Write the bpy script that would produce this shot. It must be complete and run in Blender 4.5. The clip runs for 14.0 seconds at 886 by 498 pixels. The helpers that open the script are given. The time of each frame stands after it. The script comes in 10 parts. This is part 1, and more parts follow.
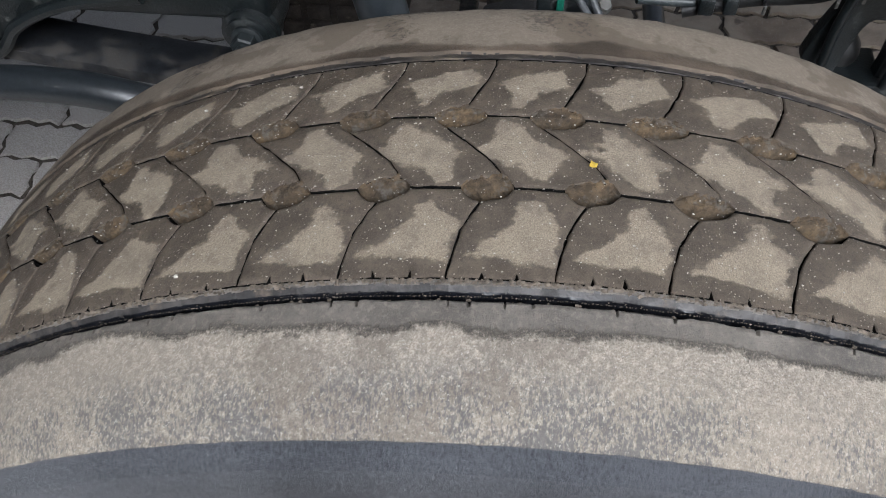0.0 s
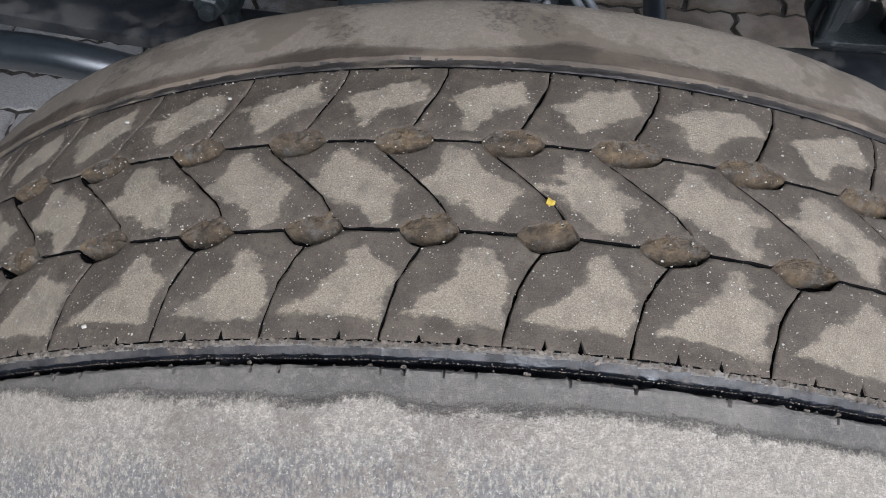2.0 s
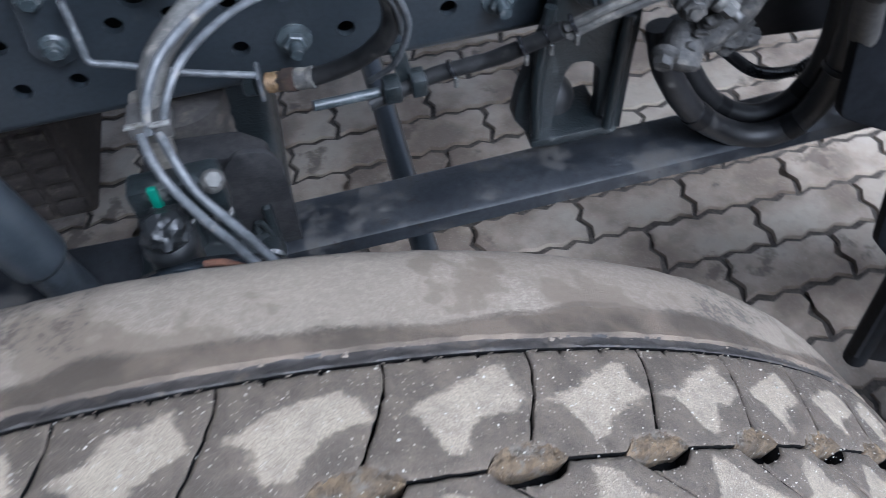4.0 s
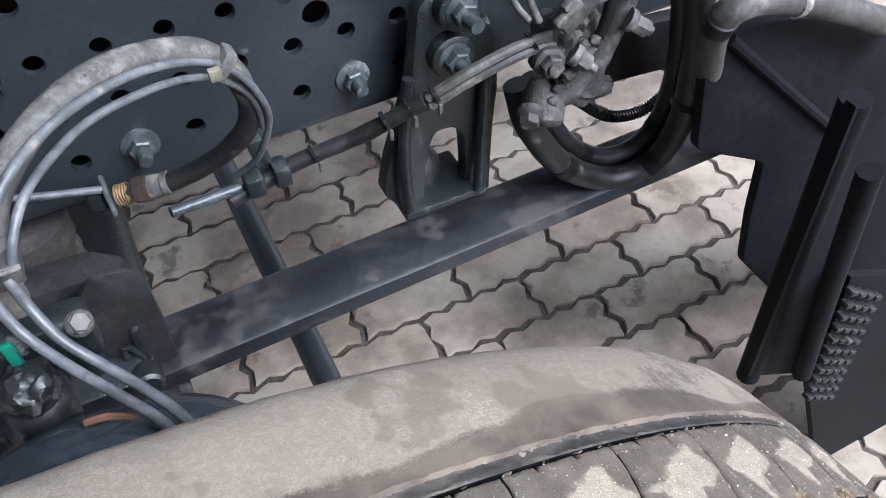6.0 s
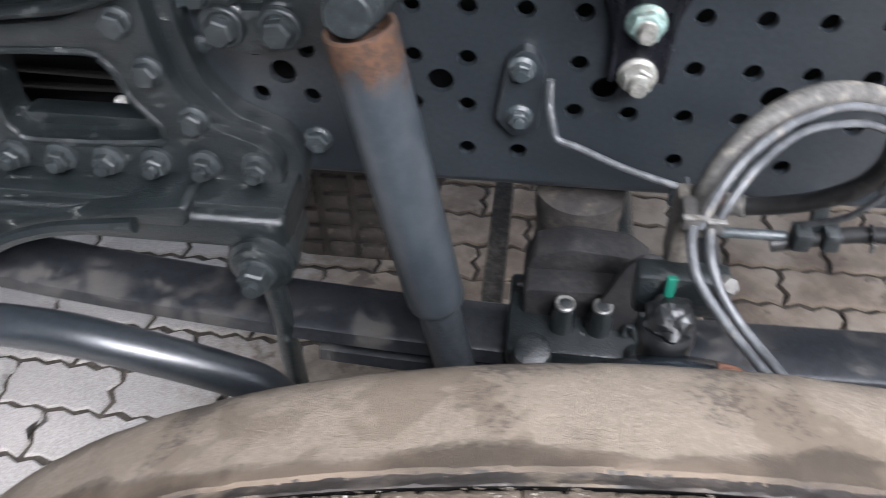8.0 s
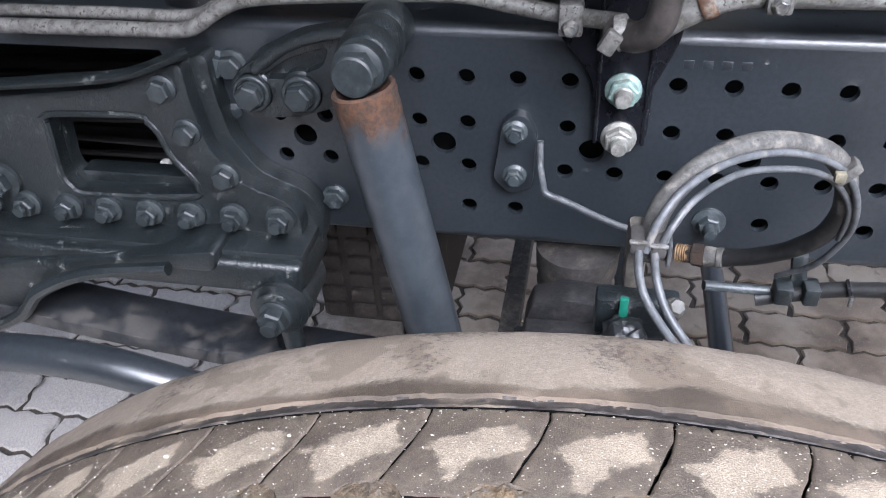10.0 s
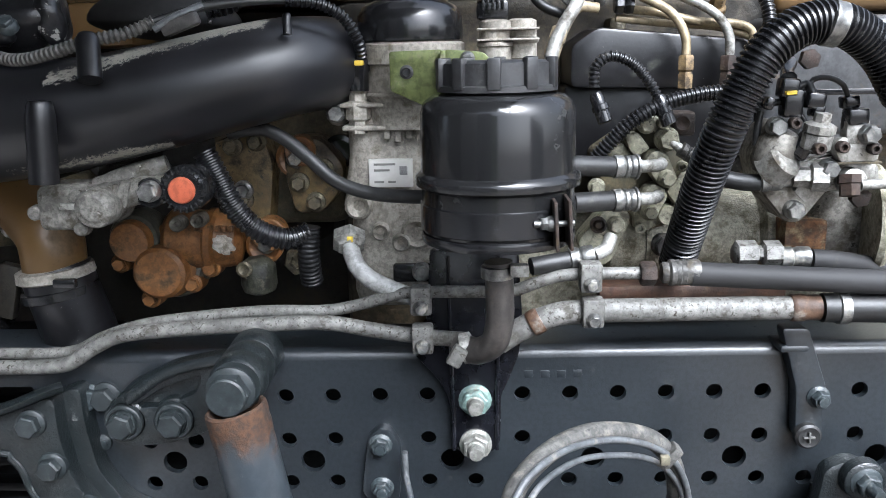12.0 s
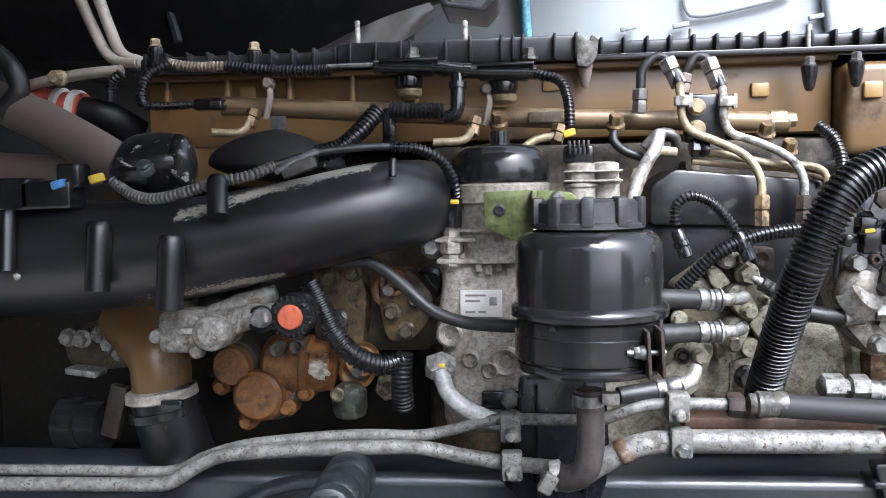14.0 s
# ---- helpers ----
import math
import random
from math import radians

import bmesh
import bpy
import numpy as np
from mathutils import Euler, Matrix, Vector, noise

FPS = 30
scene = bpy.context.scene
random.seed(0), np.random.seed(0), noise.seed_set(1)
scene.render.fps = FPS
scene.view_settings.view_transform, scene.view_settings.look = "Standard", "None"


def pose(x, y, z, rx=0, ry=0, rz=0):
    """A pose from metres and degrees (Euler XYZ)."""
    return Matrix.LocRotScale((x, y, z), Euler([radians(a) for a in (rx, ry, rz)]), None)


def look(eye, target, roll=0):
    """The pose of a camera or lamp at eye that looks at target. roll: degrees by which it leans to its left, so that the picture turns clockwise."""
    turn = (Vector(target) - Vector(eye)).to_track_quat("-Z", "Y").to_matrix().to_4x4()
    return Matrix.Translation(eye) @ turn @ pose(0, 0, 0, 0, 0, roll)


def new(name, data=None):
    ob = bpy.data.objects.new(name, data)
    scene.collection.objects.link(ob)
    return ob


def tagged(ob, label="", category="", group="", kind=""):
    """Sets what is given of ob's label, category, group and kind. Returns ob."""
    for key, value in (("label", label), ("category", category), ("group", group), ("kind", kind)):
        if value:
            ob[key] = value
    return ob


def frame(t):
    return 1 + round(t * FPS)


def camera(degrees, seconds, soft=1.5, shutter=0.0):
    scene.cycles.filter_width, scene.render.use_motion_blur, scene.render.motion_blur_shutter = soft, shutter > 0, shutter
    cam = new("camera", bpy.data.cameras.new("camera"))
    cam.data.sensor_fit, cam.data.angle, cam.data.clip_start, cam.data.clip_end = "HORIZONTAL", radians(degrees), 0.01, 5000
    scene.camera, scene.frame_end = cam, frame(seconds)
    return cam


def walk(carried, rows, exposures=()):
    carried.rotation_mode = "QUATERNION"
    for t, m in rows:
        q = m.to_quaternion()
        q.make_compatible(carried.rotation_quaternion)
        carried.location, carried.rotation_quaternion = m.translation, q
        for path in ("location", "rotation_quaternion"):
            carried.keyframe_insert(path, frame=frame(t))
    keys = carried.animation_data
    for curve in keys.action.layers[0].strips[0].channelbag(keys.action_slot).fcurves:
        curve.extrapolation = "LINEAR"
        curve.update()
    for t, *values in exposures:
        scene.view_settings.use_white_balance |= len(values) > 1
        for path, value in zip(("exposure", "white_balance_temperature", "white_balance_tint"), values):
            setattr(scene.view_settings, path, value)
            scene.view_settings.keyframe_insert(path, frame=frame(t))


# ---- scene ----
cam = camera(57.3, 14.0, soft=0.7, shutter=0.3)
PATH = [
    (0, (-0.017, 0.168, 1.222), (-0.188, 1.325, -0.401), -2.2),
    (0.5, (-0.009, 0.212, 1.216), (-0.172, 1.261, -0.479), -2.6),
    (1, (0.003, 0.237, 1.214), (-0.151, 1.15, -0.559), -3.5),
    (1.5, (0.002, 0.235, 1.216), (-0.164, 1.237, -0.507), -3.4),
    (2, (0.002, 0.235, 1.214), (-0.164, 1.245, -0.504), -3.2),
    (2.5, (0.012, 0.25, 1.21), (-0.169, 1.351, -0.45), -3.2),
    (3, (0.034, 0.269, 1.203), (-0.163, 1.504, -0.357), -3.7),
    (3.5, (0.091, 0.309, 1.183), (0.03, 1.55, -0.384), -6.2),
    (4, (0.119, 0.356, 1.163), (0.312, 1.559, -0.424), -5.5),
    (4.2, (0.124, 0.374, 1.15), (0.408, 1.54, -0.45), -5.3),
    (6.3, (0.093, 0.402, 1.148), (0.661, 1.604, -0.346), -2.2),
    (6.5, (0.08, 0.403, 1.147), (0.624, 1.622, -0.342), -1.0),
    (7, (0.047, 0.403, 1.153), (0.384, 1.719, -0.314), -0.9),
    (7.5, (-0.019, 0.395, 1.148), (0.055, 1.799, -0.274), -1.4),
    (8, (-0.084, 0.357, 1.168), (-0.288, 1.784, -0.218), -1.2),
    (8.2, (-0.097, 0.353, 1.171), (-0.406, 1.788, -0.188), -1.2),
    (10.3, (-0.022, 0.265, 1.177), (-0.347, 1.891, 0.06), -2.9),
    (10.5, (-0.03, 0.259, 1.171), (-0.294, 1.959, 0.151), -2.4),
    (10.8, (-0.042, 0.262, 1.18), (-0.234, 2.068, 0.343), -1.9),
    (11, (-0.044, 0.245, 1.184), (-0.186, 2.118, 0.496), -1.4),
    (11.5, (-0.015, 0.21, 1.176), (-0.086, 2.143, 0.669), -1.2),
    (12, (-0.01, 0.207, 1.186), (-0.059, 2.149, 0.713), -1.3),
    (12.5, (-0.023, 0.196, 1.186), (-0.07, 2.142, 0.729), -1.4),
    (13, (-0.031, 0.17, 1.197), (-0.097, 2.152, 0.939), -1.4),
    (13.5, (-0.047, 0.167, 1.187), (-0.153, 2.157, 1.027), -1.4),
    (14, (-0.044, 0.161, 1.19), (-0.223, 2.148, 1.044), -1.2),
]
EXPOSURES = [(0, 0.05, 5800, 10), (1.2, 0.25, 5650, 10), (2.4, 0.2, 5400, 11), (3.2, 0.8, 5150, 10), (4.2, 0.9, 5050, 11), (6.5, 1.36, 5550, 11), (8.2, 1.47, 5850, 14), (10.5, 1.55, 5550, 16), (11.0, 2.0, 5600, 9), (12.0, 1.57, 5620, 9), (14.0, 1.7, 5650, 12)]
walk(cam, [(t, look(eye, target, roll)) for t, eye, target, roll in PATH], EXPOSURES)

# ---- world and light ----
world = bpy.data.worlds.new("overcast_sky")
scene.world = world
world.use_nodes = True
wn = world.node_tree
wn.nodes.clear()
sky = wn.nodes.new("ShaderNodeTexSky")
sky.sky_type, sky.sun_disc = "NISHITA", False
sky.sun_elevation, sky.sun_rotation = radians(45), radians(141)
sky.air_density, sky.dust_density, sky.ozone_density = 1.0, 6.0, 0.6
soft_sky = wn.nodes.new("ShaderNodeHueSaturation")
soft_sky.inputs["Saturation"].default_value = 0.35
bg = wn.nodes.new("ShaderNodeBackground")
bg.inputs["Strength"].default_value = 0.14
wout = wn.nodes.new("ShaderNodeOutputWorld")
wn.links.new(sky.outputs[0], soft_sky.inputs["Color"])
wn.links.new(soft_sky.outputs[0], bg.inputs["Color"])
wn.links.new(bg.outputs[0], wout.inputs["Surface"])
sun_lamp = bpy.data.lights.new("sun", "SUN")
sun_lamp.energy, sun_lamp.angle, sun_lamp.color = 2.5, radians(30), (1.0, 0.97, 0.93)
sun_ob = new("sun", sun_lamp)
sun_ob.matrix_world = look((1.2, -2.1, 4.0), (0, 0.8, 0.6))


# ---- materials ----
def nodes_of(name):
    m = bpy.data.materials.new(name)
    m.use_nodes = True
    nt = m.node_tree
    return m, nt, nt.nodes["Principled BSDF"]


def add(nt, kind, **values):
    n = nt.nodes.new(kind)
    for k, v in values.items():
        if k in n.inputs:
            n.inputs[k].default_value = v
    return n


def rgba(c):
    return (c[0], c[1], c[2], 1.0)


def noise_tex(nt, co, scale, detail=6.0, rough=0.6):
    n = add(nt, "ShaderNodeTexNoise", Scale=scale, Detail=detail, Roughness=rough)
    nt.links.new(co, n.inputs["Vector"])
    return n.outputs["Fac"]


def ramp(nt, fac, lo, hi):
    n = add(nt, "ShaderNodeMapRange")
    n.interpolation_type = "SMOOTHSTEP"
    n.inputs["From Min"].default_value, n.inputs["From Max"].default_value = lo, hi
    nt.links.new(fac, n.inputs["Value"])
    return n.outputs["Result"]


def mixed(nt, fac, a, b):
    n = nt.nodes.new("ShaderNodeMix")
    n.data_type = "RGBA"
    for sock, v in ((n.inputs[6], a), (n.inputs[7], b)):
        if isinstance(v, tuple):
            sock.default_value = rgba(v)
        else:
            nt.links.new(v, sock)
    if isinstance(fac, float):
        n.inputs[0].default_value = fac
    else:
        nt.links.new(fac, n.inputs[0])
    return n.outputs[2]


def maths(nt, op, a, b=None):
    n = nt.nodes.new("ShaderNodeMath")
    n.operation = op
    for k, v in enumerate((a, b)):
        if v is None:
            continue
        if isinstance(v, (int, float)):
            n.inputs[k].default_value = v
        else:
            nt.links.new(v, n.inputs[k])
    return n.outputs[0]


def surface(name, a, b, scale=14.0, rough=(0.35, 0.6), metal=0.0, dust=None, bump=0.15, bscale=260.0, chips=None, spec=0.5):
    """A worn surface: two tones, dust (colour, amount, scale), chips (colour, amount, scale) and fine relief."""
    m, nt, p = nodes_of(name)
    co = nt.nodes.new("ShaderNodeTexCoord").outputs["Object"]
    info = nt.nodes.new("ShaderNodeObjectInfo").outputs["Random"]
    off = nt.nodes.new("ShaderNodeVectorMath")
    off.operation = "ADD"
    comb = nt.nodes.new("ShaderNodeCombineXYZ")
    shift = maths(nt, "MULTIPLY", info, 7.0)
    nt.links.new(shift, comb.inputs[0])
    nt.links.new(shift, comb.inputs[2])
    nt.links.new(co, off.inputs[0])
    nt.links.new(comb.outputs[0], off.inputs[1])
    co = off.outputs[0]
    n1 = noise_tex(nt, co, scale)
    n2 = noise_tex(nt, co, bscale, 4.0)
    col = mixed(nt, ramp(nt, n1, 0.3, 0.7), a, b)
    if bump:
        n3 = noise_tex(nt, co, min(bscale * 0.45, 190.0), 5.0, 0.7)
        col = mixed(nt, maths(nt, "MULTIPLY", ramp(nt, n3, 0.56, 0.40), 0.55), col, tuple(0.45 * v for v in a))
        col = mixed(nt, maths(nt, "MULTIPLY", ramp(nt, n3, 0.58, 0.72), 0.5), col, tuple(min(1.0, 1.5 * v) for v in b))
    r = add(nt, "ShaderNodeMapRange")
    r.inputs["To Min"].default_value, r.inputs["To Max"].default_value = rough
    nt.links.new(n1, r.inputs["Value"])
    rough_out = r.outputs["Result"]
    met = None
    for layer, lr, lm in ((dust, 0.9, 0.0), (chips, 0.55, 0.0)):
        if not layer:
            continue
        colour, amount, sc = layer
        mask = ramp(nt, noise_tex(nt, co, sc, 9.0, 0.68), 0.62 - 0.4 * amount, 0.72 - 0.2 * amount if layer is dust else 0.64 - 0.4 * amount)
        tone = mixed(nt, n2, tuple(0.75 * v for v in colour), tuple(min(1.0, 1.2 * v) for v in colour))
        col = mixed(nt, mask, col, tone)
        one = nt.nodes.new("ShaderNodeMix")
        nt.links.new(mask, one.inputs[0])
        nt.links.new(rough_out, one.inputs[2])
        one.inputs[3].default_value = lr
        rough_out = one.outputs[0]
        if metal:
            met = maths(nt, "MULTIPLY", maths(nt, "SUBTRACT", 1.0, mask), metal if met is None else met)
    nt.links.new(col, p.inputs["Base Color"])
    nt.links.new(rough_out, p.inputs["Roughness"])
    p.inputs["Metallic"].default_value = metal
    p.inputs["Specular IOR Level"].default_value = spec
    if met is not None:
        nt.links.new(met, p.inputs["Metallic"])
    if bump:
        bn = add(nt, "ShaderNodeBump", Strength=bump, Distance=0.002)
        nt.links.new(n2, bn.inputs["Height"])
        nt.links.new(bn.outputs[0], p.inputs["Normal"])
    return m


DUST = (0.33, 0.28, 0.21)
chassis_paint = surface("chassis_paint", (0.0145, 0.0183, 0.022), (0.0215, 0.026, 0.0305), 9, (0.26, 0.42), dust=((0.05, 0.052, 0.052), 0.05, 60), bump=0.1, bscale=500, spec=0.9)
cast_paint = surface("cast_paint", (0.0062, 0.0090, 0.0100), (0.0115, 0.0155, 0.0168), 14, (0.24, 0.44), dust=((0.065, 0.07, 0.066), 0.10, 60), bump=0.5, bscale=330, spec=0.8)
bolt_paint = surface("bolt_paint", (0.026, 0.034, 0.038), (0.05, 0.06, 0.063), 60, (0.3, 0.5), dust=((0.13, 0.135, 0.13), 0.18, 90), bump=0.2)
cast_bolt = surface("cast_bolt", (0.015, 0.0195, 0.021), (0.028, 0.034, 0.036), 40, (0.40, 0.58), dust=((0.07, 0.074, 0.07), 0.10, 80), bump=0.15, spec=0.5)
zinc = surface("zinc", (0.155, 0.155, 0.15), (0.30, 0.30, 0.288), 70, (0.3, 0.5), metal=0.85, dust=((0.3, 0.28, 0.24), 0.25, 60), bump=0.15)
stud_zinc = surface("stud_zinc", (0.19, 0.185, 0.165), (0.30, 0.295, 0.27), 70, (0.4, 0.6), metal=0.4, dust=((0.12, 0.13, 0.11), 0.25, 90), bump=0.15)
green_zinc = surface("green_zinc", (0.17, 0.27, 0.245), (0.30, 0.40, 0.365), 60, (0.35, 0.6), metal=0.3, dust=((0.22, 0.23, 0.20), 0.25, 50))
aluminium = surface("aluminium", (0.24, 0.235, 0.215), (0.42, 0.41, 0.38), 40, (0.45, 0.68), metal=0.45, dust=((0.07, 0.062, 0.048), 0.30, 60), bump=0.3, bscale=350)
cast_alu = surface("cast_alu", (0.27, 0.248, 0.212), (0.385, 0.358, 0.31), 24, (0.42, 0.66), metal=0.2, dust=((0.15, 0.132, 0.10), 0.22, 60), bump=0.35, bscale=420)
pipe_alu = surface("pipe_alu", (0.115, 0.112, 0.103), (0.205, 0.20, 0.186), 20, (0.45, 0.65), metal=0.2, dust=((0.062, 0.057, 0.047), 0.24, 50), bump=0.35, chips=((0.036, 0.030, 0.022), 0.11, 230))
black_plastic = surface("black_plastic", (0.009, 0.009, 0.010), (0.014, 0.014, 0.015), 20, (0.14, 0.22), bump=0.015, spec=0.6)
reservoir_black = surface("reservoir_black", (0.0085, 0.0085, 0.009), (0.013, 0.013, 0.0135), 14, (0.11, 0.19), bump=0.0, dust=((0.03, 0.03, 0.028), 0.03, 40))
cap_black = surface("cap_black", (0.020, 0.020, 0.021), (0.032, 0.032, 0.033), 20, (0.42, 0.55), dust=((0.09, 0.088, 0.08), 0.14, 50), bump=0.05)
black_rubber = surface("black_rubber", (0.010, 0.010, 0.010), (0.019, 0.019, 0.019), 30, (0.36, 0.55), dust=((0.075, 0.07, 0.062), 0.10, 35), bump=0.12)
corrugated = surface("corrugated", (0.0060, 0.0060, 0.0068), (0.0105, 0.0105, 0.0115), 30, (0.22, 0.34), dust=((0.06, 0.057, 0.052), 0.05, 60), bump=0.03)
grey_rubber = surface("grey_rubber", (0.036, 0.034, 0.032), (0.066, 0.062, 0.057), 20, (0.5, 0.7), dust=((0.13, 0.12, 0.105), 0.18, 40), bump=0.15)
dusty_hose = surface("dusty_hose", (0.045, 0.043, 0.040), (0.10, 0.097, 0.088), 30, (0.55, 0.8), dust=((0.165, 0.15, 0.127), 0.30, 70), bump=0.35, chips=((0.02, 0.019, 0.017), 0.0, 200))
grey_cable = surface("grey_cable", (0.062, 0.066, 0.070), (0.105, 0.11, 0.114), 30, (0.35, 0.5), dust=((0.18, 0.165, 0.145), 0.12, 60), bump=0.05)
intake_black = surface("intake_black", (0.0055, 0.0055, 0.0065), (0.011, 0.011, 0.0125), 12, (0.24, 0.38), bump=0.06, dust=((0.035, 0.037, 0.028), 0.06, 22), chips=((0.20, 0.19, 0.17), -0.12, 190))
# for castings at the left: the bay's deep shade is put into this colour
shade_black = surface("shade_black", (0.010, 0.009, 0.007), (0.024, 0.020, 0.014), 12, (0.4, 0.65), dust=((0.05, 0.04, 0.025), 0.2, 14), bump=0.4)
gold_paint = surface("gold_paint", (0.098, 0.056, 0.020), (0.128, 0.075, 0.028), 5, (0.30, 0.46), dust=((0.048, 0.030, 0.013), 0.16, 9), bump=0.0, chips=((0.03, 0.02, 0.011), -0.10, 60))
rail_gold = surface("rail_gold", (0.150, 0.104, 0.056), (0.195, 0.138, 0.076), 12, (0.28, 0.42), metal=0.3, dust=((0.07, 0.05, 0.025), 0.14, 30), bump=0.0)
pad_gold = surface("pad_gold", (0.19, 0.12, 0.04), (0.25, 0.16, 0.06), 30, (0.3, 0.5), dust=((0.11, 0.07, 0.035), 0.1, 60), bump=0.0)
olive_block = surface("olive_block", (0.060, 0.054, 0.032), (0.145, 0.115, 0.062), 10, (0.45, 0.7), dust=((0.028, 0.024, 0.016), 0.42, 9), bump=0.5, bscale=300)
rust_brown = surface("rust_brown", (0.125, 0.052, 0.014), (0.215, 0.098, 0.030), 16, (0.32, 0.55), dust=((0.05, 0.032, 0.016), 0.26, 30), bump=0.25, chips=((0.02, 0.014, 0.009), -0.04, 45))
rusty = surface("rusty", (0.011, 0.008, 0.006), (0.034, 0.017, 0.010), 45, (0.6, 0.85), dust=((0.045, 0.03, 0.016), 0.2, 70), bump=0.6)
pale_cast = surface("pale_cast", (0.25, 0.235, 0.175), (0.42, 0.395, 0.31), 22, (0.42, 0.7), metal=0.15, dust=((0.13, 0.115, 0.075), 0.38, 45), bump=0.7, bscale=420)
olive_plate = surface("olive_plate", (0.085, 0.105, 0.036), (0.15, 0.17, 0.065), 30, (0.3, 0.45), metal=0.5, dust=((0.16, 0.15, 0.09), 0.2, 40), bump=0.1)
orange_cap = surface("orange_cap", (0.38, 0.075, 0.030), (0.47, 0.11, 0.05), 60, (0.5, 0.7), bump=0.1)
yellow_clip = surface("yellow_clip", (0.50, 0.35, 0.02), (0.58, 0.42, 0.04), 60, (0.45, 0.6), bump=0.0)
green_tag = surface("green_tag", (0.004, 0.085, 0.055), (0.008, 0.13, 0.085), 60, (0.45, 0.6), bump=0.0)
white_label = surface("white_label", (0.46, 0.45, 0.42), (0.54, 0.53, 0.50), 60, (0.5, 0.65), bump=0.0)
print_dark = surface("print_dark", (0.13, 0.125, 0.115), (0.19, 0.185, 0.17), 60, (0.6, 0.7), bump=0.0)
red_silicone = surface("red_silicone", (0.30, 0.05, 0.03), (0.40, 0.08, 0.045), 30, (0.45, 0.6), bump=0.1)
brown_pipe = surface("brown_pipe", (0.135, 0.105, 0.092), (0.165, 0.13, 0.114), 6, (0.5, 0.7), bump=0.0)
cover_black = surface("cover_black", (0.0055, 0.0058, 0.0068), (0.010, 0.0105, 0.012), 20, (0.30, 0.45), dust=((0.03, 0.029, 0.027), 0.06, 50), bump=0.03, spec=0.35)
tan_pipe = surface("tan_pipe", (0.26, 0.205, 0.122), (0.36, 0.295, 0.19), 30, (0.36, 0.55), metal=0.3, dust=((0.10, 0.075, 0.045), 0.18, 50), bump=0.04)
panel_blue = surface("panel_blue", (0.215, 0.235, 0.245), (0.27, 0.285, 0.285), 2.2, (0.35, 0.5), dust=((0.14, 0.14, 0.135), 0.05, 7), bump=0.0)
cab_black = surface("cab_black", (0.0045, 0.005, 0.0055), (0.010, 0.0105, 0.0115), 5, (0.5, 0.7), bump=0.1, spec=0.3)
step_black = surface("step_black", (0.0035, 0.0042, 0.0056), (0.0075, 0.0085, 0.0105), 8, (0.6, 0.8), bump=0.12, spec=0.12)
flat_black = surface("flat_black", (0.004, 0.004, 0.0045), (0.009, 0.009, 0.0095), 20, (0.35, 0.55), bump=0.1, spec=0.25)
rim_paint = surface("rim_paint", (0.10, 0.105, 0.11), (0.14, 0.145, 0.15), 12, (0.4, 0.6), dust=(DUST, 0.2, 14))
joint_sand = surface("joint_sand", (0.055, 0.045, 0.036), (0.10, 0.085, 0.068), 22, (0.85, 0.95), bump=0.8, bscale=500)


def paver_material():
    m, nt, p = nodes_of("concrete_paver")
    tc = nt.nodes.new("ShaderNodeNewGeometry").outputs["Position"]
    rnd = nt.nodes.new("ShaderNodeObjectInfo").outputs["Random"]
    big = noise_tex(nt, tc, 5.0, 5.0)
    fine = noise_tex(nt, tc, 320.0, 5.0, 0.7)
    mid = noise_tex(nt, tc, 38.0, 6.0, 0.65)
    col = mixed(nt, rnd, (0.165, 0.122, 0.086), (0.275, 0.215, 0.157))
    col = mixed(nt, ramp(nt, big, 0.35, 0.72), col, (0.315, 0.272, 0.218))
    col = mixed(nt, maths(nt, "MULTIPLY", ramp(nt, big, 0.56, 0.36), 0.8), col, (0.115, 0.088, 0.066))
    col = mixed(nt, maths(nt, "MULTIPLY", ramp(nt, mid, 0.45, 0.75), 0.45), col, (0.17, 0.148, 0.12))
    col = mixed(nt, maths(nt, "MULTIPLY", ramp(nt, fine, 0.55, 0.7), 0.4), col, (0.42, 0.385, 0.33))
    oil = noise_tex(nt, tc, 9.0, 5.0, 0.6)
    col = mixed(nt, maths(nt, "MULTIPLY", ramp(nt, maths(nt, "ADD", oil, maths(nt, "MULTIPLY", maths(nt, "SUBTRACT", mid, 0.5), 0.25)), 0.58, 0.66), 0.75), col, (0.085, 0.064, 0.047))
    # paler to the left: a whitish coat, and brighter daylight put into the colour
    paver_xyz = nt.nodes.new("ShaderNodeSeparateXYZ")
    nt.links.new(tc, paver_xyz.inputs[0])
    left_pale = ramp(nt, maths(nt, "ADD", paver_xyz.outputs[0], maths(nt, "MULTIPLY", mid, 0.5)), -0.18, -0.50)
    col = mixed(nt, maths(nt, "MULTIPLY", left_pale, 0.8), col, mixed(nt, ramp(nt, fine, 0.35, 0.65), (0.31, 0.295, 0.275), (0.52, 0.50, 0.475)))
    nt.links.new(col, p.inputs["Base Color"])
    p.inputs["Roughness"].default_value = 0.85
    bn = add(nt, "ShaderNodeBump", Strength=0.5, Distance=0.002)
    nt.links.new(fine, bn.inputs["Height"])
    nt.links.new(bn.outputs[0], p.inputs["Normal"])
    return m


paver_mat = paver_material()


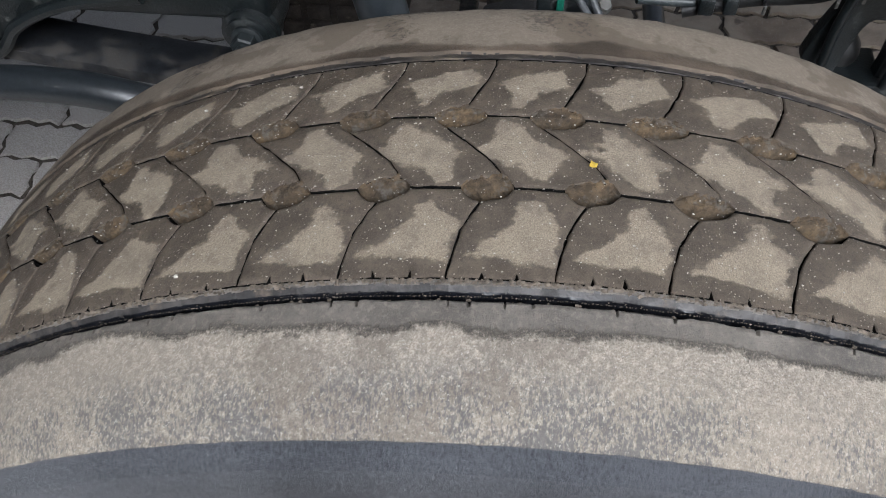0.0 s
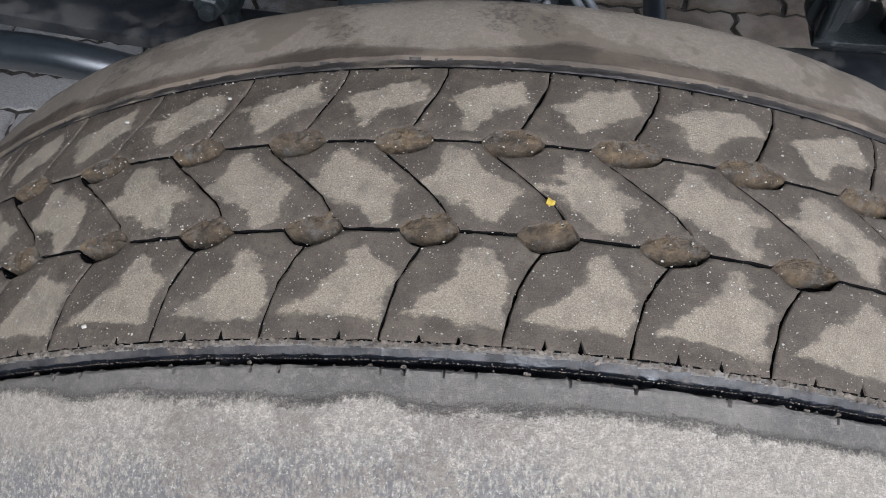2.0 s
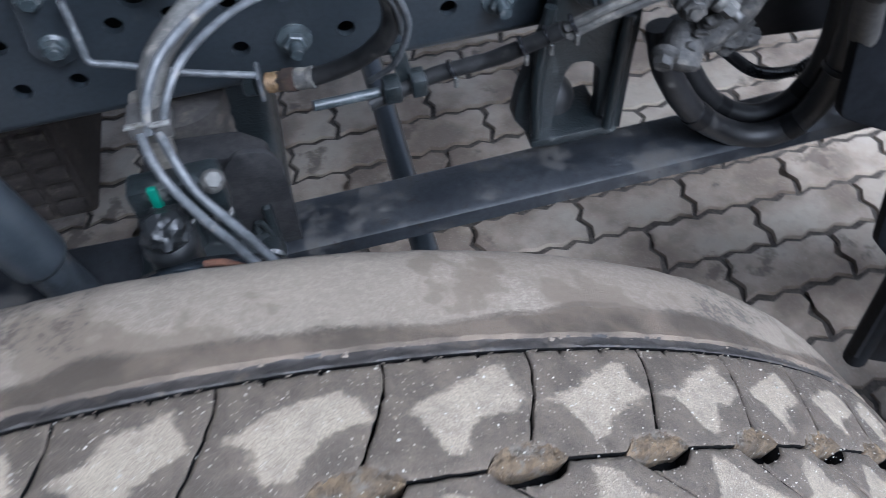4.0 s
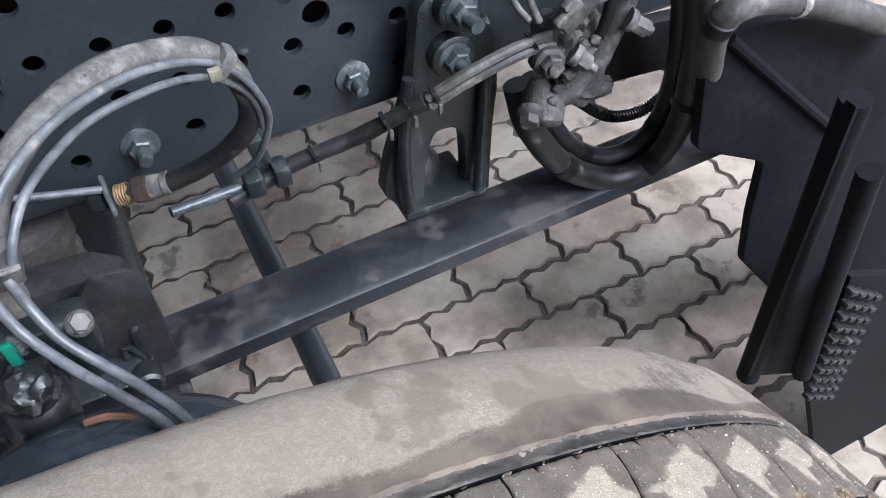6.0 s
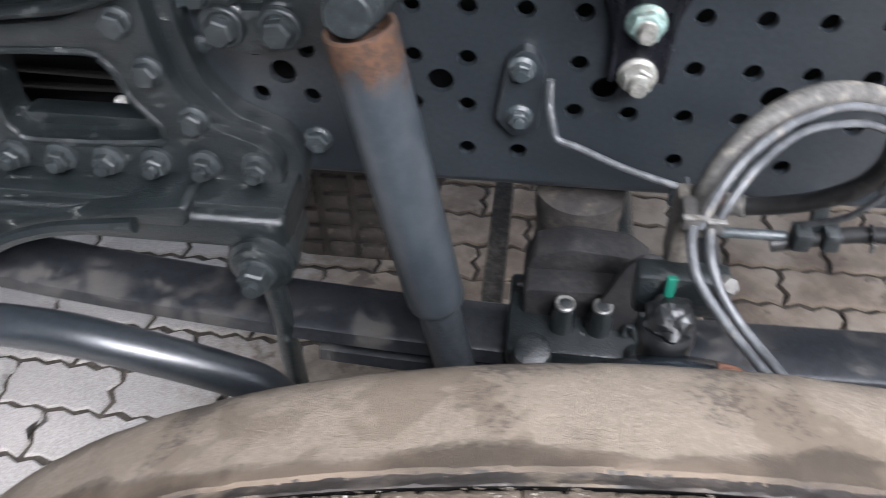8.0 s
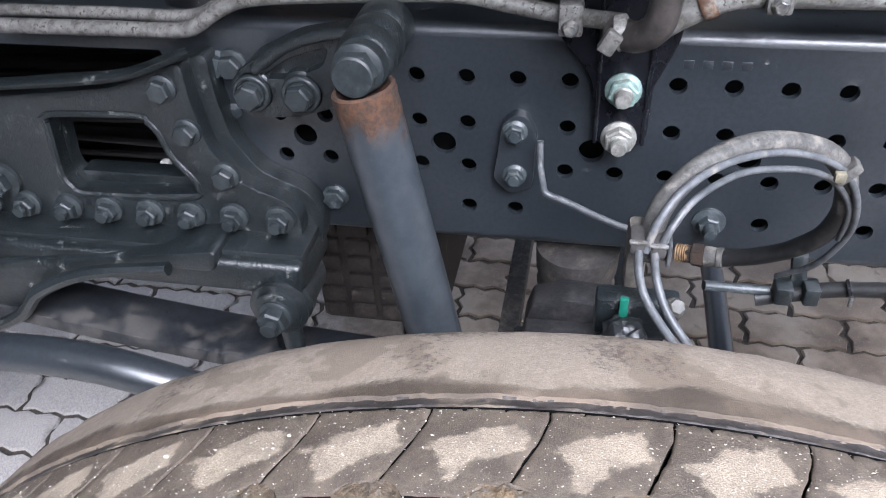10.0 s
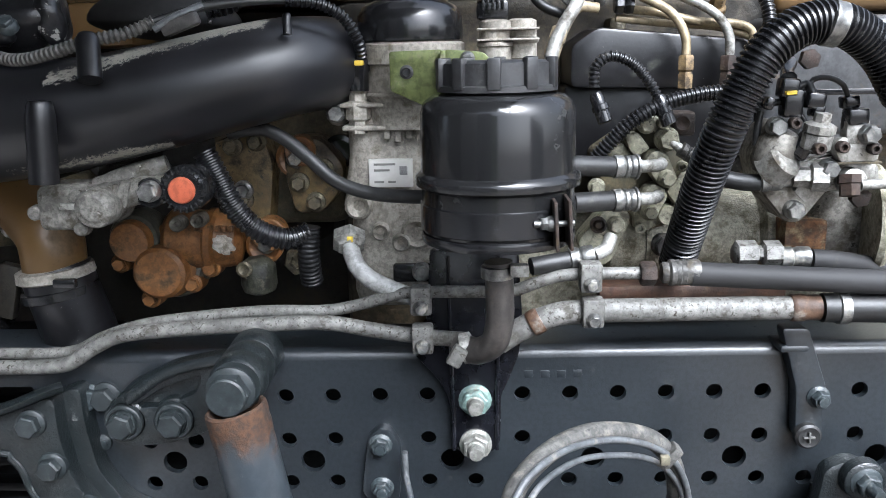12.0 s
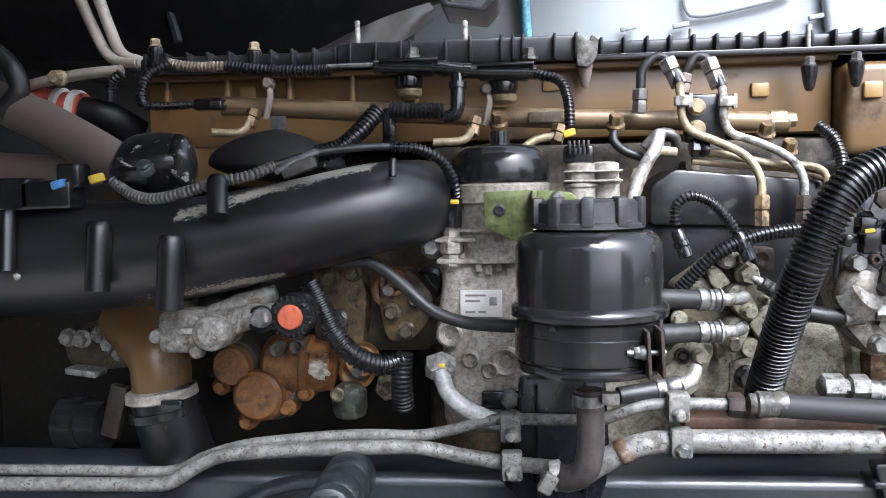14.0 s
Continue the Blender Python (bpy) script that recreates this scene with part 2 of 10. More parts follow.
def polygon_distance(nt, x, y, polygon):
    """How far outside a convex polygon, given counter-clockwise, a point lies (below zero: inside)."""
    out = None
    for (x0, y0), (x1, y1) in zip(polygon, polygon[1:] + polygon[:1]):
        n = math.hypot(x1 - x0, y1 - y0)
        nx, ny = (y1 - y0) / n, (x0 - x1) / n
        d = maths(nt, "SUBTRACT", maths(nt, "ADD", maths(nt, "MULTIPLY", x, nx), maths(nt, "MULTIPLY", y, ny)), nx * x0 + ny * y0)
        out = d if out is None else maths(nt, "MAXIMUM", out, d)
    return out


def tread_material(name, polygons):
    """Worn rubber, damp at the block's rim, with a dry patch of dust of one outline on its crown."""
    m, nt, p = nodes_of(name)
    uv = nt.nodes.new("ShaderNodeTexCoord").outputs["UV"]
    pos = nt.nodes.new("ShaderNodeNewGeometry").outputs["Position"]
    rnd = nt.nodes.new("ShaderNodeObjectInfo").outputs["Random"]
    comb = nt.nodes.new("ShaderNodeCombineXYZ")
    nt.links.new(maths(nt, "MULTIPLY", rnd, 60.0), comb.inputs[2])
    vadd = nt.nodes.new("ShaderNodeVectorMath")
    vadd.operation = "ADD"
    nt.links.new(uv, vadd.inputs[0])
    nt.links.new(comb.outputs[0], vadd.inputs[1])
    sep = nt.nodes.new("ShaderNodeSeparateXYZ")
    nt.links.new(uv, sep.inputs[0])
    dist = None
    for polygon in polygons:
        one = polygon_distance(nt, sep.outputs[0], sep.outputs[1], polygon)
        dist = one if dist is None else maths(nt, "MINIMUM", dist, one)
    wob = noise_tex(nt, vadd.outputs[0], 1.3, 3.0, 0.5)
    ragged = noise_tex(nt, vadd.outputs[0], 6.0, 5.0, 0.62)
    gritty = noise_tex(nt, pos, 420.0, 4.0, 0.7)
    d = maths(nt, "ADD", dist, maths(nt, "MULTIPLY", maths(nt, "SUBTRACT", wob, 0.56), 0.75))
    d = maths(nt, "ADD", d, maths(nt, "MULTIPLY", maths(nt, "SUBTRACT", ragged, 0.5), 0.34))
    d = maths(nt, "ADD", d, maths(nt, "MULTIPLY", maths(nt, "SUBTRACT", gritty, 0.5), 0.14))
    patch = maths(nt, "MULTIPLY", ramp(nt, d, 0.07, -0.07), maths(nt, "ADD", 0.62, maths(nt, "MULTIPLY", wob, 0.55)))
    grain = noise_tex(nt, pos, 1500.0, 3.0, 0.85)
    blotch = noise_tex(nt, pos, 90.0, 6.0, 0.65)
    wet = mixed(nt, ramp(nt, blotch, 0.35, 0.7), (0.074, 0.058, 0.042), (0.134, 0.105, 0.076))
    wet = mixed(nt, maths(nt, "MULTIPLY", ramp(nt, grain, 0.50, 0.66), 0.5), wet, (0.21, 0.172, 0.132))
    wet = mixed(nt, maths(nt, "MULTIPLY", ramp(nt, gritty, 0.46, 0.36), 0.4), wet, (0.040, 0.032, 0.024))
    dry = mixed(nt, ramp(nt, grain, 0.36, 0.64), (0.232, 0.189, 0.135), (0.418, 0.352, 0.262))
    dry = mixed(nt, maths(nt, "MULTIPLY", ramp(nt, blotch, 0.55, 0.35), 0.45), dry, (0.16, 0.134, 0.108))
    col = mixed(nt, patch, wet, dry)
    vor = add(nt, "ShaderNodeTexVoronoi", Scale=620.0)
    nt.links.new(pos, vor.inputs["Vector"])
    pick = nt.nodes.new("ShaderNodeSeparateColor")
    nt.links.new(vor.outputs["Color"], pick.inputs[0])
    speck = maths(nt, "MULTIPLY", ramp(nt, vor.outputs["Distance"], 0.26, 0.12), maths(nt, "GREATER_THAN", pick.outputs[0], 0.74))
    col = mixed(nt, maths(nt, "MULTIPLY", speck, 0.75), col, (0.52, 0.47, 0.39))
    nt.links.new(col, p.inputs["Base Color"])
    damp = add(nt, "ShaderNodeMapRange")
    damp.inputs["To Min"].default_value, damp.inputs["To Max"].default_value = 0.46, 0.86
    nt.links.new(patch, damp.inputs["Value"])
    nt.links.new(damp.outputs[0], p.inputs["Roughness"])
    bn = add(nt, "ShaderNodeBump", Strength=0.8, Distance=0.0010)
    nt.links.new(maths(nt, "ADD", grain, speck), bn.inputs["Height"])
    nt.links.new(bn.outputs[0], p.inputs["Normal"])
    return m


def carcass_material():
    """Rubber of shoulder and sidewall: bands of dry mud, scuffed through in streaks; damp dark rubber by the grooves;
    the far side mixed darker.
    """
    m, nt, p = nodes_of("sidewall_mud")
    ob = nt.nodes.new("ShaderNodeTexCoord").outputs["Object"]
    sep = nt.nodes.new("ShaderNodeSeparateXYZ")
    nt.links.new(ob, sep.inputs[0])
    side = maths(nt, "ABSOLUTE", sep.outputs[1])
    grain = noise_tex(nt, ob, 1100.0, 4.0, 0.8)
    warp = noise_tex(nt, ob, 26.0, 5.0, 0.62)
    warp2 = noise_tex(nt, ob, 7.0, 3.0, 0.5)
    s = maths(nt, "ADD", side, maths(nt, "MULTIPLY", maths(nt, "SUBTRACT", warp, 0.5), 0.016))
    s = maths(nt, "ADD", s, maths(nt, "MULTIPLY", maths(nt, "SUBTRACT", warp2, 0.5), 0.040))
    s = maths(nt, "ADD", s, maths(nt, "MULTIPLY", maths(nt, "GREATER_THAN", sep.outputs[1], 0.0), -0.004))
    s = maths(nt, "ADD", s, maths(nt, "MULTIPLY", maths(nt, "SUBTRACT", grain, 0.5), 0.010))
    clump = noise_tex(nt, ob, 300.0, 6.0, 0.75)
    s = maths(nt, "ADD", s, maths(nt, "MULTIPLY", maths(nt, "SUBTRACT", clump, 0.5), 0.009))
    mud = ramp(nt, s, 0.0870, 0.0912)
    fibre_map = nt.nodes.new("ShaderNodeMapping")
    fibre_map.inputs["Rotation"].default_value = (0.0, 0.5, 0.6)
    fibre_map.inputs["Scale"].default_value = (760.0, 330.0, 480.0)
    nt.links.new(ob, fibre_map.inputs[0])
    fibre = noise_tex(nt, fibre_map.outputs[0], 1.0, 5.0, 0.6)
    scuff_band = maths(nt, "MULTIPLY", ramp(nt, side, 0.092, 0.118), maths(nt, "LESS_THAN", sep.outputs[1], 0.0))
    scuff = maths(nt, "MULTIPLY", ramp(nt, maths(nt, "ADD", fibre, maths(nt, "MULTIPLY", maths(nt, "SUBTRACT", warp, 0.5), 0.9)), 0.44, 0.62), scuff_band)
    mudcol = mixed(nt, ramp(nt, grain, 0.36, 0.64), (0.35, 0.306, 0.252), (0.76, 0.68, 0.57))
    mudcol = mixed(nt, ramp(nt, clump, 0.42, 0.60), mixed(nt, 0.55, mudcol, (0.17, 0.145, 0.118)), mudcol)
    mudcol = mixed(nt, maths(nt, "MULTIPLY", ramp(nt, warp2, 0.4, 0.65), 0.5), mudcol, (0.42, 0.365, 0.29))
    crisp = ramp(nt, maths(nt, "ADD", warp2, maths(nt, "MULTIPLY", maths(nt, "SUBTRACT", warp, 0.5), 0.55)), 0.53, 0.49)
    blot = ramp(nt, maths(nt, "ADD", noise_tex(nt, ob, 17.0, 4.0, 0.55), maths(nt, "MULTIPLY", maths(nt, "SUBTRACT", clump, 0.5), 0.12)), 0.53, 0.56)
    mudcol = mixed(nt, maths(nt, "MULTIPLY", crisp, 0.5), mudcol, (0.225, 0.19, 0.155))
    # on the far side mud and rubber are both mixed darker than on the near
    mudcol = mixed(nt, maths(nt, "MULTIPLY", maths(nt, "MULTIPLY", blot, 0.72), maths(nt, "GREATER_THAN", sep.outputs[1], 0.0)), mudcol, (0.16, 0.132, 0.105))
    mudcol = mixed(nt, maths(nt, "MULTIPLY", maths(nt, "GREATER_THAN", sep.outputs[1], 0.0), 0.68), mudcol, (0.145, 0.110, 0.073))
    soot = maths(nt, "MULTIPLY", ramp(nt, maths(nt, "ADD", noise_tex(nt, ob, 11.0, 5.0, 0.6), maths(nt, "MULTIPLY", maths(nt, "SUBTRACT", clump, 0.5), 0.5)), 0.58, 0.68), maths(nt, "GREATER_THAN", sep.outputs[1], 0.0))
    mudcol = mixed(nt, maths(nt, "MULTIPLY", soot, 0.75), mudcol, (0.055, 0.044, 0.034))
    mudcol = mixed(nt, maths(nt, "MULTIPLY", scuff, 0.70), mudcol, (0.135, 0.138, 0.145))
    rub = mixed(nt, ramp(nt, warp, 0.35, 0.7), (0.112, 0.101, 0.087), (0.205, 0.183, 0.156))
    rub = mixed(nt, maths(nt, "MULTIPLY", ramp(nt, clump, 0.50, 0.62), 0.6), rub, (0.27, 0.243, 0.205))
    rub = mixed(nt, maths(nt, "MULTIPLY", ramp(nt, clump, 0.44, 0.36), 0.5), rub, (0.062, 0.056, 0.05))
    rub = mixed(nt, maths(nt, "MULTIPLY", ramp(nt, grain, 0.48, 0.64), 0.55), rub, (0.22, 0.19, 0.155))
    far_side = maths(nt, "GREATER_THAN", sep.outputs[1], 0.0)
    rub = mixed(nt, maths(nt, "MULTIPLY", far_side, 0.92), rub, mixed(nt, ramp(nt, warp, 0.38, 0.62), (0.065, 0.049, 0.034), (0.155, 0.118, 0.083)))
    col = mixed(nt, mud, rub, mudcol)
    fleck = maths(nt, "MULTIPLY", maths(nt, "MULTIPLY", ramp(nt, noise_tex(nt, ob, 620.0, 3.0, 0.7), 0.60, 0.68), mud), maths(nt, "LESS_THAN", sep.outputs[1], 0.0))
    col = mixed(nt, maths(nt, "MULTIPLY", fleck, 0.85), col, (0.66, 0.62, 0.54))
    clean = ramp(nt, maths(nt, "ADD", maths(nt, "ADD", maths(nt, "POWER", sep.outputs[0], 2.0), maths(nt, "POWER", sep.outputs[2], 2.0)), maths(nt, "MULTIPLY", maths(nt, "SUBTRACT", warp, 0.5), 0.0012)), 0.2072, 0.2068)
    side_clean = mixed(nt, ramp(nt, maths(nt, "ADD", maths(nt, "MULTIPLY", fibre, 0.5), maths(nt, "MULTIPLY", warp2, 0.5)), 0.38, 0.6), (0.055, 0.060, 0.070), (0.125, 0.132, 0.146))
    clean = maths(nt, "MULTIPLY", clean, maths(nt, "LESS_THAN", sep.outputs[1], 0.0))
    col = mixed(nt, clean, col, side_clean)
    nt.links.new(col, p.inputs["Base Color"])
    rr = add(nt, "ShaderNodeMapRange")
    rr.inputs["To Min"].default_value, rr.inputs["To Max"].default_value = 0.48, 0.9
    nt.links.new(mud, rr.inputs["Value"])
    one = nt.nodes.new("ShaderNodeMix")
    nt.links.new(clean, one.inputs[0])
    nt.links.new(rr.outputs[0], one.inputs[2])
    one.inputs[3].default_value = 0.34
    nt.links.new(one.outputs[0], p.inputs["Roughness"])
    bn = add(nt, "ShaderNodeBump", Strength=1.0, Distance=0.0018)
    nt.links.new(maths(nt, "ADD", maths(nt, "ADD", maths(nt, "MULTIPLY", grain, 0.4), maths(nt, "MULTIPLY", maths(nt, "MULTIPLY", fibre, 0.15), maths(nt, "LESS_THAN", sep.outputs[1], 0.0))), maths(nt, "MULTIPLY", maths(nt, "MULTIPLY", clump, mud), maths(nt, "SUBTRACT", 1.35, maths(nt, "MULTIPLY", maths(nt, "GREATER_THAN", sep.outputs[1], 0.0), 0.95)))), bn.inputs["Height"])
    nt.links.new(bn.outputs[0], p.inputs["Normal"])
    return m


NEAR_PATCH = [[(-1.0, -0.78), (0.83, -0.93), (1.0, 0.3), (0.85, 0.45), (-0.1, 0.2)], [(-0.25, -0.85), (0.83, -0.93), (1.0, 0.3), (0.45, 1.08), (0.25, 0.95)]]
MID_PATCH = [[(-1.05, 0.06), (-0.35, -0.45), (0.25, -0.6), (1.05, -0.1), (0.5, 0.32), (-0.1, 0.58)], [(-0.5, 1.02), (-0.75, 0.35), (-0.3, -0.35), (0.45, -1.05), (0.66, -1.0), (0.78, -0.3), (0.3, 0.35), (-0.3, 0.98)]]
FAR_PATCH = [[(-1.0, 0.06), (-0.1, -0.38), (0.97, 0.1), (0.75, 0.92), (0.1, 0.75)], [(-0.9, 0.15), (-0.55, -0.95), (-0.4, -0.98), (0.15, -0.2), (-0.1, 0.5)]]
tread_mats = [tread_material("tread_rubber", NEAR_PATCH), tread_material("tread_rubber_middle", MID_PATCH), tread_material("tread_rubber_far", FAR_PATCH)]
carcass_mat = carcass_material()
plug_mat = surface("mud_plug", (0.080, 0.061, 0.041), (0.185, 0.128, 0.070), 70, (0.8, 0.95), bump=1.0, bscale=900, dust=((0.15, 0.132, 0.108), 0.3, 120))
# slit walls and floors: the shade between blocks is put into this near-black
groove_shade_mat = surface("groove_shade", (0.004, 0.004, 0.0042), (0.010, 0.0095, 0.009), 80, (0.8, 0.95), bump=0.5, spec=0.1)
bevel_mat = surface("worn_rubber", (0.040, 0.038, 0.038), (0.085, 0.078, 0.072), 40, (0.38, 0.6), dust=((0.16, 0.13, 0.10), 0.26, 60), bump=0.35)
rib_mat = surface("dark_rib", (0.026, 0.023, 0.021), (0.060, 0.051, 0.043), 30, (0.5, 0.75), dust=((0.13, 0.105, 0.075), 0.22, 45), bump=0.5)
strip_mat = surface("groove_lip", (0.006, 0.007, 0.010), (0.013, 0.014, 0.018), 60, (0.24, 0.42), dust=((0.10, 0.09, 0.08), 0.06, 120), bump=0.2)
crumb_mat = surface("mud_crumb", (0.12, 0.098, 0.075), (0.27, 0.225, 0.175), 300, (0.8, 0.95), bump=0.8, bscale=900)
pale_grey = surface("pale_grey", (0.26, 0.26, 0.25), (0.38, 0.38, 0.365), 30, (0.35, 0.5), dust=((0.14, 0.13, 0.11), 0.2, 50), bump=0.05)
grey_tube = surface("grey_tube", (0.27, 0.245, 0.205), (0.37, 0.34, 0.29), 12, (0.35, 0.5), metal=0.2, dust=((0.13, 0.105, 0.075), 0.2, 30), bump=0.0)
steel_band = surface("steel_band", (0.50, 0.49, 0.47), (0.62, 0.61, 0.59), 40, (0.3, 0.45), metal=0.3, bump=0.0)
worn_nut = surface("worn_nut", (0.12, 0.115, 0.105), (0.23, 0.22, 0.20), 60, (0.32, 0.5), metal=0.5, dust=((0.06, 0.05, 0.035), 0.3, 80), bump=0.1)
union_grey = surface("union_grey", (0.055, 0.053, 0.05), (0.15, 0.145, 0.135), 60, (0.32, 0.55), metal=0.5, dust=((0.05, 0.042, 0.03), 0.34, 80), bump=0.3)
chipped_black = surface("chipped_black", (0.010, 0.010, 0.011), (0.020, 0.020, 0.022), 12, (0.22, 0.38), chips=((0.32, 0.31, 0.28), 0.07, 90), bump=0.2)
gloss_navy = surface("gloss_navy", (0.020, 0.027, 0.034), (0.028, 0.036, 0.044), 8, (0.12, 0.2), dust=((0.05, 0.05, 0.05), 0.03, 30), bump=0.0, spec=1.0)
clamp_dust = surface("clamp_dust", (0.015, 0.015, 0.016), (0.028, 0.027, 0.027), 30, (0.4, 0.65), dust=((0.05, 0.046, 0.042), 0.05, 60), bump=0.4, spec=0.25)
gear_dust = surface("gear_dust", (0.045, 0.043, 0.040), (0.095, 0.089, 0.08), 50, (0.5, 0.75), dust=((0.14, 0.125, 0.105), 0.3, 70), bump=0.7, bscale=300)
leaf_paint = surface("leaf_paint", (0.0105, 0.0120, 0.0148), (0.020, 0.022, 0.025), 9, (0.24, 0.46), dust=((0.046, 0.043, 0.039), 0.28, 16), bump=0.14, chips=((0.012, 0.0105, 0.009), -0.02, 70))
chip_mat = surface("stone_chip", (0.42, 0.39, 0.33), (0.6, 0.57, 0.5), 90, (0.7, 0.9), bump=0.5, bscale=800)
leaf_mat = surface("dry_leaf", (0.60, 0.42, 0.04), (0.7, 0.5, 0.08), 90, (0.6, 0.8), bump=0.2)


def flaked_material():
    """Black coating on a cast pipe that has flaked off along its upper and lower flanks."""
    m, nt, p = nodes_of("flaked_black")
    ob = nt.nodes.new("ShaderNodeTexCoord").outputs["Object"]
    big = noise_tex(nt, ob, 16.0, 4.0, 0.5)
    edge = noise_tex(nt, ob, 260.0, 6.0, 0.78)
    att = nt.nodes.new("ShaderNodeAttribute")
    att.attribute_name = "flake"
    d = maths(nt, "ADD", maths(nt, "MULTIPLY", att.outputs["Fac"], 0.5), maths(nt, "ADD", maths(nt, "MULTIPLY", big, 0.5), maths(nt, "MULTIPLY", edge, 0.9)))
    flake = ramp(nt, d, 1.138, 1.152)
    fine = noise_tex(nt, ob, 500.0, 4.0, 0.7)
    black = mixed(nt, ramp(nt, big, 0.3, 0.7), (0.008, 0.008, 0.009), (0.015, 0.015, 0.017))
    col = mixed(nt, flake, black, mixed(nt, fine, (0.12, 0.11, 0.088), (0.36, 0.345, 0.30)))
    nt.links.new(col, p.inputs["Base Color"])
    rr = add(nt, "ShaderNodeMapRange")
    rr.inputs["To Min"].default_value, rr.inputs["To Max"].default_value = 0.33, 0.75
    nt.links.new(flake, rr.inputs["Value"])
    nt.links.new(rr.outputs[0], p.inputs["Roughness"])
    bn = add(nt, "ShaderNodeBump", Strength=0.35, Distance=0.002)
    nt.links.new(maths(nt, "SUBTRACT", maths(nt, "MULTIPLY", fine, 0.05), flake), bn.inputs["Height"])
    nt.links.new(bn.outputs[0], p.inputs["Normal"])
    return m


flaked_mat = flaked_material()


def rust_fade_material(z_low, z_high):
    """Dark paint that gives way to rust towards the top of a tube."""
    m, nt, p = nodes_of("rust_fade")
    pos = nt.nodes.new("ShaderNodeNewGeometry").outputs["Position"]
    sep = nt.nodes.new("ShaderNodeSeparateXYZ")
    nt.links.new(pos, sep.inputs[0])
    coarse, fine = noise_tex(nt, pos, 55.0, 5.0, 0.65), noise_tex(nt, pos, 150.0, 6.0, 0.7)
    h = maths(nt, "ADD", sep.outputs[2], maths(nt, "MULTIPLY", maths(nt, "SUBTRACT", coarse, 0.5), 0.07))
    rust = ramp(nt, h, z_low, z_high)
    paint = mixed(nt, ramp(nt, coarse, 0.35, 0.65), (0.026, 0.032, 0.038), (0.040, 0.047, 0.053))
    paint = mixed(nt, maths(nt, "MULTIPLY", ramp(nt, fine, 0.62, 0.72), 0.4), paint, (0.10, 0.10, 0.095))
    brown = mixed(nt, ramp(nt, fine, 0.35, 0.65), (0.026, 0.014, 0.008), (0.075, 0.034, 0.015))
    brown = mixed(nt, maths(nt, "MULTIPLY", ramp(nt, coarse, 0.55, 0.42), 0.7), brown, (0.020, 0.015, 0.012))
    nt.links.new(mixed(nt, rust, paint, brown), p.inputs["Base Color"])
    rr = add(nt, "ShaderNodeMapRange")
    rr.inputs["To Min"].default_value, rr.inputs["To Max"].default_value = 0.36, 0.82
    nt.links.new(rust, rr.inputs["Value"])
    nt.links.new(rr.outputs[0], p.inputs["Roughness"])
    bn = add(nt, "ShaderNodeBump", Strength=0.6, Distance=0.002)
    nt.links.new(maths(nt, "MULTIPLY", fine, maths(nt, "ADD", rust, 0.1)), bn.inputs["Height"])
    nt.links.new(bn.outputs[0], p.inputs["Normal"])
    return m


# ---- building helpers ----
LOC = {}


def finish(name, bm, material, angle=38, weld=True):
    if weld:
        bmesh.ops.recalc_face_normals(bm, faces=bm.faces)
    me = bpy.data.meshes.new(name)
    bm.to_mesh(me)
    bm.free()
    me.materials.append(material)
    me.polygons.foreach_set("use_smooth", [True] * len(me.polygons))
    me.set_sharp_from_angle(angle=radians(angle))
    return me


def thing(name, at, label, category, group="", kind=""):
    """An empty at the base of a thing, to which its parts belong."""
    ob = new(name)
    ob.empty_display_size = 0.02
    ob.location = at
    LOC[ob] = Vector(at)
    return tagged(ob, label, category, group, kind)


def part(name, bm, material, parent, label="", angle=38):
    """Links a bmesh in world metres as one mesh under a thing or a part."""
    bmesh.ops.translate(bm, vec=-LOC[parent], verts=bm.verts)
    ob = new(name, finish(name, bm, material, angle))
    ob.parent = parent
    LOC[ob] = LOC[parent]
    return tagged(ob, label)


def single(name, bm, material, label, category, group="", kind="", angle=38):
    """A thing of one mesh, with its origin amid it."""
    lo = Vector([min(v.co[k] for v in bm.verts) for k in range(3)])
    hi = Vector([max(v.co[k] for v in bm.verts) for k in range(3)])
    at = Vector(((lo.x + hi.x) / 2, (lo.y + hi.y) / 2, lo.z))
    bmesh.ops.translate(bm, vec=-at, verts=bm.verts)
    ob = new(name, finish(name, bm, material, angle))
    ob.location = at
    LOC[ob] = at
    return tagged(ob, label, category, group, kind)


def fresh():
    return bmesh.new()


def spline(pts, step):
    """Points along a smooth curve through pts."""
    p = [Vector(q) for q in pts]
    if len(p) == 2:
        n = max(1, int((p[1] - p[0]).length / step))
        return [p[0].lerp(p[1], k / n) for k in range(n + 1)]
    p = [2 * p[0] - p[1]] + p + [2 * p[-1] - p[-2]]
    out = []
    for k in range(1, len(p) - 2):
        n = max(2, int((p[k + 1] - p[k]).length / step))
        for j in range(n):
            t = j / n
            a, b, c, d = p[k - 1 : k + 3]
            out.append(0.5 * (2 * b + (c - a) * t + (2 * a - 5 * b + 4 * c - d) * t * t + (3 * b - a - 3 * c + d) * t**3))
    out.append(p[-2])
    return out


